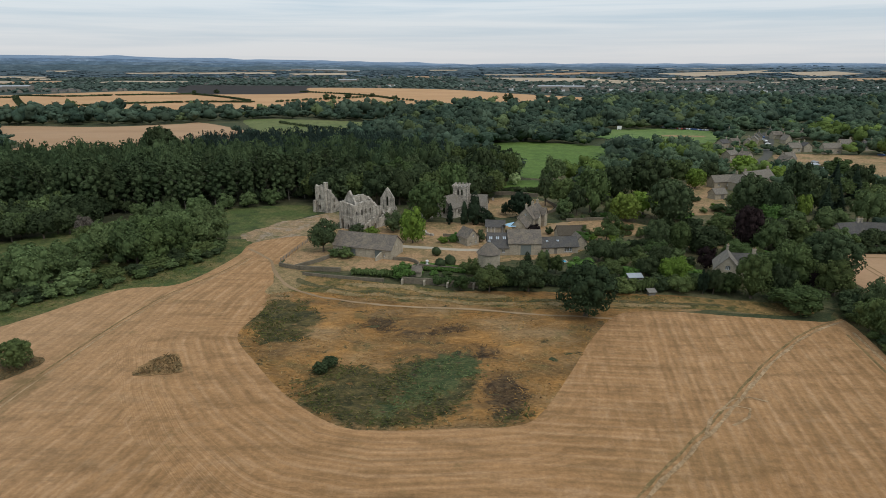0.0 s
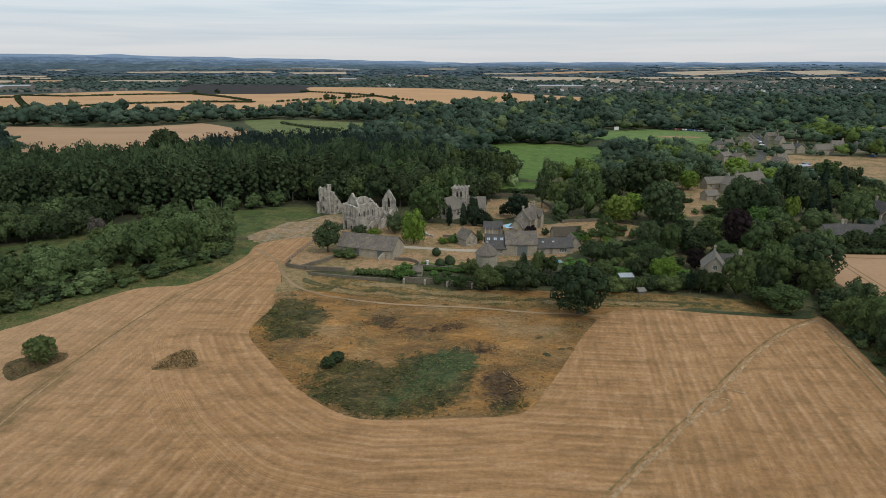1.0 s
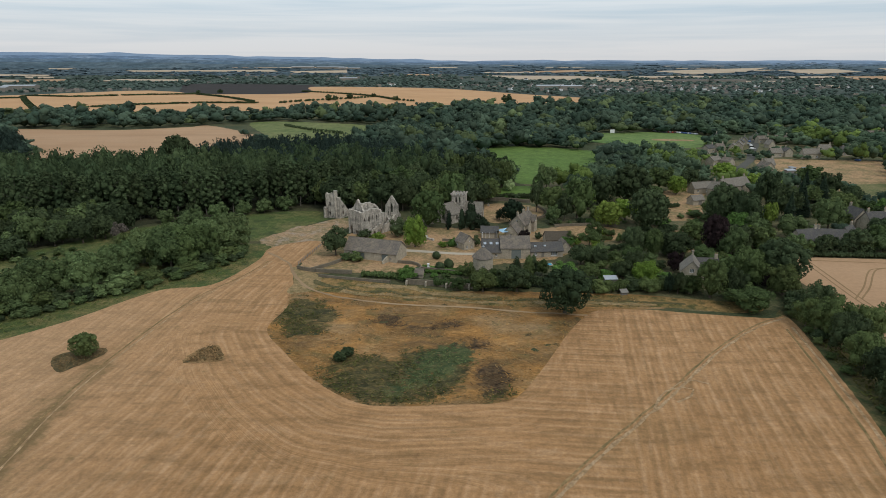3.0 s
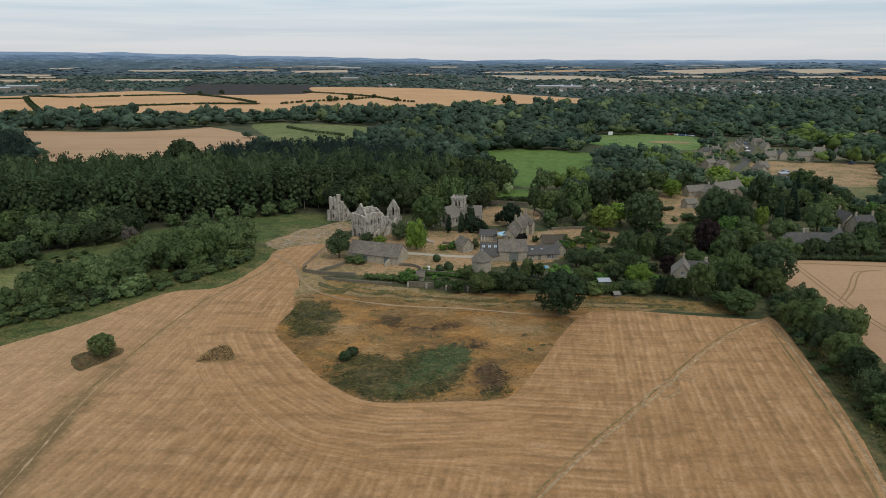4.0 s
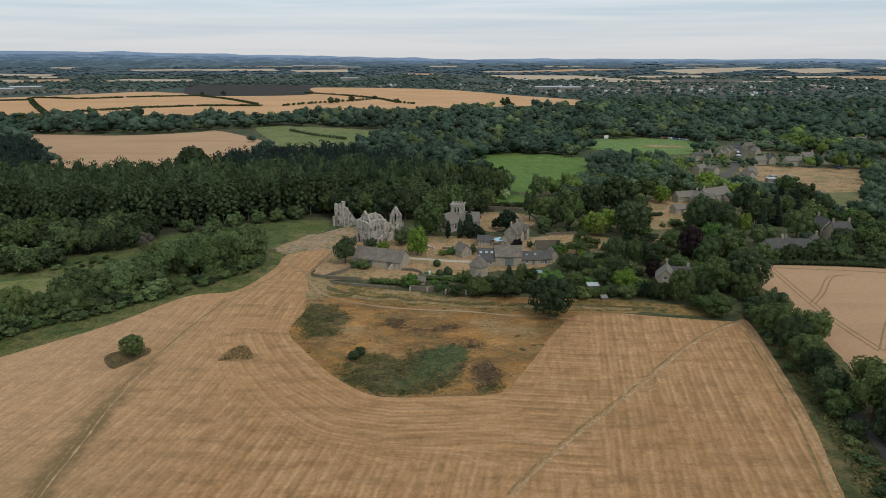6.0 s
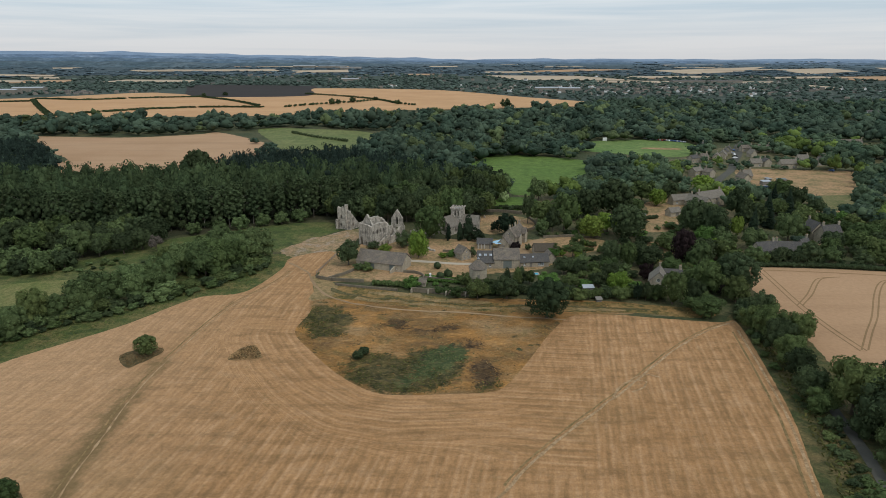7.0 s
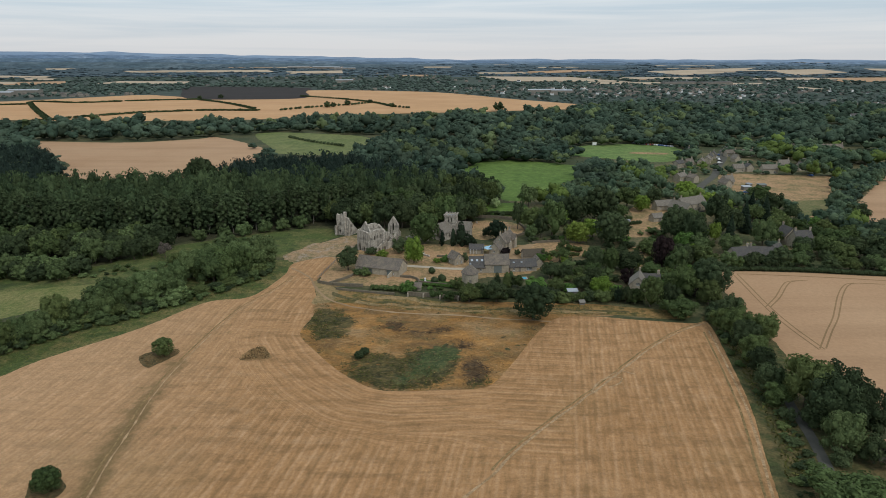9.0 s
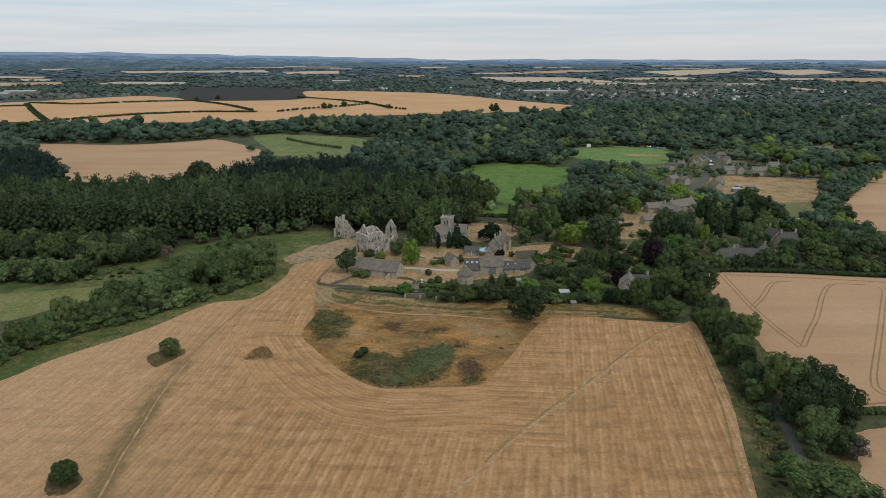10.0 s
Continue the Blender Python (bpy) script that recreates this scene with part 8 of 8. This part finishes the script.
# parked cars
def car(x, y, a, paint, label, group):
    c = thing("car", label, "car", turn(x, y, 0.0, a), group)
    prof = [(-2.1, 0.35), (2.1, 0.35), (2.15, 0.75), (1.2, 0.92), (0.6, 1.42), (-1.3, 1.45), (-1.95, 0.95), (-2.15, 0.9)]
    V = [(px, -0.85 + (0.12 if pz > 1 else 0), pz) for px, pz in prof] + [(px, 0.85 - (0.12 if pz > 1 else 0), pz) for px, pz in prof]
    F = [tuple(range(8)), tuple(range(15, 7, -1))] + [(i, i + 8, (i + 1) % 8 + 8, (i + 1) % 8) for i in range(8)]
    part("body", V, F, paint, c)
    part("glass", *join(block(-1.2, -0.78, 1.0, 0.6, -0.745, 1.36, 0.005), block(-1.2, 0.745, 1.0, 0.6, 0.78, 1.36, 0.005)), M["tyre"], c)
    for wx in (-1.35, 1.35):
        for wy in (-0.8, 0.8):
            w = part("wheel", *tube([(wx, wy - 0.1, 0.32), (wx, wy + 0.1, 0.32)], (0.32, 0.32), 10), M["tyre"], c)
            part("rim", *tube([(wx, wy - 0.11, 0.32), (wx, wy + 0.11, 0.32)], (0.18, 0.18), 8), M["metal"], w)


PAINT = [M["white"], M["metal"], M["lead"], M["tyre"], plain("blue_paint", (0.05, 0.09, 0.2), 0.3), plain("red_paint", (0.3, 0.04, 0.03), 0.3)]
NAMES = ["white", "silver", "grey", "black", "dark blue", "red"]
for i in range(22):
    k = int(gi.integers(0, 6))
    car(204 + i * 1.5 % 34 + gi.uniform(-0.4, 0.4), 588 - 1.0 * (i * 1.5 % 34) + 4.5 * (i // 11) + gi.uniform(-0.5, 0.5), 90 + gi.normal(0, 5), PAINT[k], NAMES[k] + " car parked beside the cricket ground", "cars at the cricket ground")
for i, (x, y) in enumerate(((240, 462), (243, 470), (247, 480), (250, 490), (232, 452), (258, 506), (172, 336), (205, 341), (209, 344), (213, 347), (300, 386), (283, 402), (138, 272), (141, 274))):
    k = int(gi.integers(0, 6))
    car(x, y, gi.uniform(0, 180), PAINT[k], NAMES[k] + " car parked in the village", "cars in the village")
sc = thing("sight_screen", "white cricket sight screen on the far side", "screen", turn(160, 572, 0, 10))
part("board", *block(-2.2, -0.1, 0.6, 2.2, 0.1, 3.6, 0.03), M["white"], sc)
for sx in (-1.6, 1.6):
    part("leg", *block(sx - 0.1, -0.6, 0, sx + 0.1, 0.6, 0.59, 0.03), M["white"], sc)
house("pavilion", "long low cricket pavilion beside parked cars", "pavilion", 250, 578, -60, 14, 7, 2.8, 5.2, "timber", "slate_grey")

# fence beside the barn yard
fence = thing("post_fence", "dark wooden post-and-rail fence beside the barn", "fence", Matrix())
for i in range(12):
    x, y = -48.2 + 3.8 * i / 11, 176 + 24 * i / 11
    part("post", *block(x - 0.07, y - 0.07, -0.2, x + 0.07, y + 0.07, 1.25, 0.02), M["timber"], fence)
for z in (0.45, 0.8, 1.1):
    part("rail", *tube([(-48.2, 176, z), (-46.3, 188, z + 0.02), (-44.4, 200, z)], (0.05,) * 3, 5), M["timber"], fence)

# far houses and sheds, too small to tell apart
V, F, mats = [], [], []
gf = np.random.default_rng(95)


def far_house(x, y, L, W, e, r, a, wall_i, roof_i):
    if any(inside(c, [x], [y])[0] for c in CLEAR):
        return
    n, z0 = len(V), terrain(x, y)
    c, s_ = math.cos(a), math.sin(a)
    for px, py, pz in ((-1, -1, 0), (1, -1, 0), (1, 1, 0), (-1, 1, 0), (-1, -1, e), (1, -1, e), (1, 1, e), (-1, 1, e), (-1, 0, r), (1, 0, r)):
        V.append((x + px * L / 2 * c - py * W / 2 * s_, y + px * L / 2 * s_ + py * W / 2 * c, z0 + pz))
    for q, m in (((0, 1, 5, 4), wall_i), ((2, 3, 7, 6), wall_i), ((1, 2, 6, 9, 5), wall_i), ((3, 0, 4, 8, 7), wall_i), ((4, 5, 9, 8), roof_i), ((6, 7, 8, 9), roof_i)):
        F.append(tuple(i + n for i in q))
        mats.append(m)


for cx, cy, sx, sy, cnt in ((740, 1690, 230, 170, 220), (800, 1150, 170, 130, 30), (520, 1480, 150, 120, 44), (330, 1500, 150, 90, 36), (200, 1700, 240, 110, 44), (600, 900, 140, 90, 14), (-900, 1420, 90, 40, 40), (-300, 2500, 500, 260, 70), (900, 2250, 400, 160, 80)):
    for _ in range(cnt):
        far_house(gf.normal(cx, sx), gf.normal(cy, sy), gf.uniform(8, 13), gf.uniform(6.5, 8.5), gf.uniform(3.2, 4.6), gf.uniform(5.6, 7.4), gf.uniform(0, 3.14), 0 if gf.random() < 0.22 and cx > 0 else 1, int(gf.integers(2, 4)))
for x, y, L, W in ((-760, 3500, 120, 40), (-600, 3450, 150, 40), (-480, 3300, 110, 30), (330, 2350, 60, 30), (250, 1500, 60, 24), (-990, 1400, 60, 25), (-1060, 1390, 50, 25), (300, 1480, 50, 20), (-320, 2160, 60, 24), (-1000, 1500, 70, 30)):
    far_house(x, y, L, W, 10, 12, gf.uniform(-0.2, 0.2), 1, 4)
for j in range(6):
    far_house(742 + 56 * j, 1975 - 5 * j + 22 * (j % 2), 52, 34, 10, 12, 0.05, 1, 3)
far = new("far_buildings", mesh_of("far_buildings", V, F, [M["white"], M["far_wall"], M["slate"], M["slate_grey"], M["metal"]]))
far.data.polygons.foreach_set("material_index", mats)
tagged(far, "scattered distant houses and pale sheds", "buildings", kind="stuff")

# grasses, nettles and weeds of the hollow, bank and verges


def off_path(pts):
    """Those of the points that lie off the trodden path."""
    line = np.array(rounded(TRODDEN, 1.0, closed=False))
    return pts[np.array([np.min(np.hypot(line[:, 0] - x, line[:, 1] - y)) for x, y in pts]) > 0.95]


hs = off_path(scatter(HOLLOW, 0.5, 201, jitter=0.5))
CLEAR_OFF = {k: drift_weight(v_, hs[:, 0], hs[:, 1], 3.0) + np.random.default_rng(7).normal(0, 0.22, len(hs)) for k, v_ in DRIFTS.items()}
is_green, is_mint, is_brown = (CLEAR_OFF[k] > 0.5 for k in ("green", "mint", "brown"))
patchy = np.array([noise.noise((x * 0.09, y * 0.16, 6)) + 0.5 * noise.noise((x * 0.4, y * 0.5, 1)) for x, y in hs])
tufts("weed_stems", hs[is_brown & (patchy > -0.25)], 0.30, M["tuft_brown"], "dark brown dock stems in the hollow", 211, category="weeds", lift=0.16)
tufts("thistle_patch", hs[is_mint & ~is_brown & (patchy > -0.3)], 0.30, M["tuft_mint"], "pale green thistles in the hollow", 212, category="weeds", lift=0.16)
tufts("nettle_patch", hs[is_green & ~is_mint & ~is_brown & (patchy > -0.2)], 0.34, M["tuft_green"], "dark green nettles in the hollow", 213, category="weeds", lift=0.16)
plainland = ~(is_green | is_mint | is_brown)
tufts("dry_grass", hs[plainland & (patchy > 0.05)], 0.24, M["tuft_dry"], "orange-brown dry grass in the hollow", 214, lift=0.16)
tufts("pale_grass", hs[plainland & (patchy < -0.18)], 0.24, M["tuft_straw"], "straw-coloured dry grass in the hollow", 215, lift=0.16)
bs = off_path(np.vstack([scatter([(-44, 152), (-38, 163), (-15, 157), (7, 150), (28, 145.5), (49, 148), (80, 143), (89, 138), (80, 134.5), (62, 138.5), (40, 139), (20, 139), (5, 141.5), (-14, 144.5), (-31, 150)], 0.9, 202, jitter=0.5),
                scatter([(62, -10), (72, 20), (80, 55), (86, 78), (92, 104), (96, 133), (99, 120), (93, 90), (88, 70), (84, 54), (74, 28)], 0.9, 203, jitter=0.5)]))
pb = np.array([noise.noise((x * 0.12, y * 0.2, 9)) for x, y in bs])
tufts("bank_grass", bs[pb > 0.08], 0.30, M["tuft_green"], "tall green grass and nettles on the bank", 216)
tufts("bank_straw", bs[pb < -0.12], 0.20, M["tuft_straw"], "dry straw-coloured grass on the bank", 217)
rs = scatter([(-150, 75), (-127, 100), (-103, 128), (-88, 151), (-74, 157), (-69, 166), (-65, 184), (-70, 186), (-88, 170), (-104, 156), (-118, 136), (-132, 112), (-155, 82)], 0.8, 204, jitter=0.5)
tufts("river_sedge", rs, 0.36, M["tuft_sedge"], "rank green sedge on the river bank", 218)
ws = np.vstack([scatter([(-58.5, 105.5), (-57.5, 112), (-54, 114.5), (-50.5, 109), (-50, 106.5)], 0.4, 205, jitter=0.5), scatter([(-89.4, 108), (-84.2, 101), (-82, 103.2), (-78.5, 109.5), (-79.5, 112.5), (-84, 113.5)], 0.6, 206, jitter=0.5), scatter([(-85.6, 49), (-82.5, 43.5), (-78.6, 43.8), (-77.4, 47.6), (-79.5, 50.5), (-83, 51.5)], 0.6, 207, jitter=0.5)])
tufts("uncut_weeds", ws, 0.28, M["tuft_weed"], "brown dead weed stems left uncut in the stubble", 219, 0.8, "weeds", 0.12)
vs = scatter([(75, 50), (82, 74), (88, 98), (92, 118), (96, 118), (90.5, 84), (86.5, 66), (80, 46)], 0.55, 208, jitter=0.5)
tufts("verge_weeds", vs[::2], 0.5, M["tuft_green"], "rank green weeds on the lane verge", 220, 0.8, "weeds")
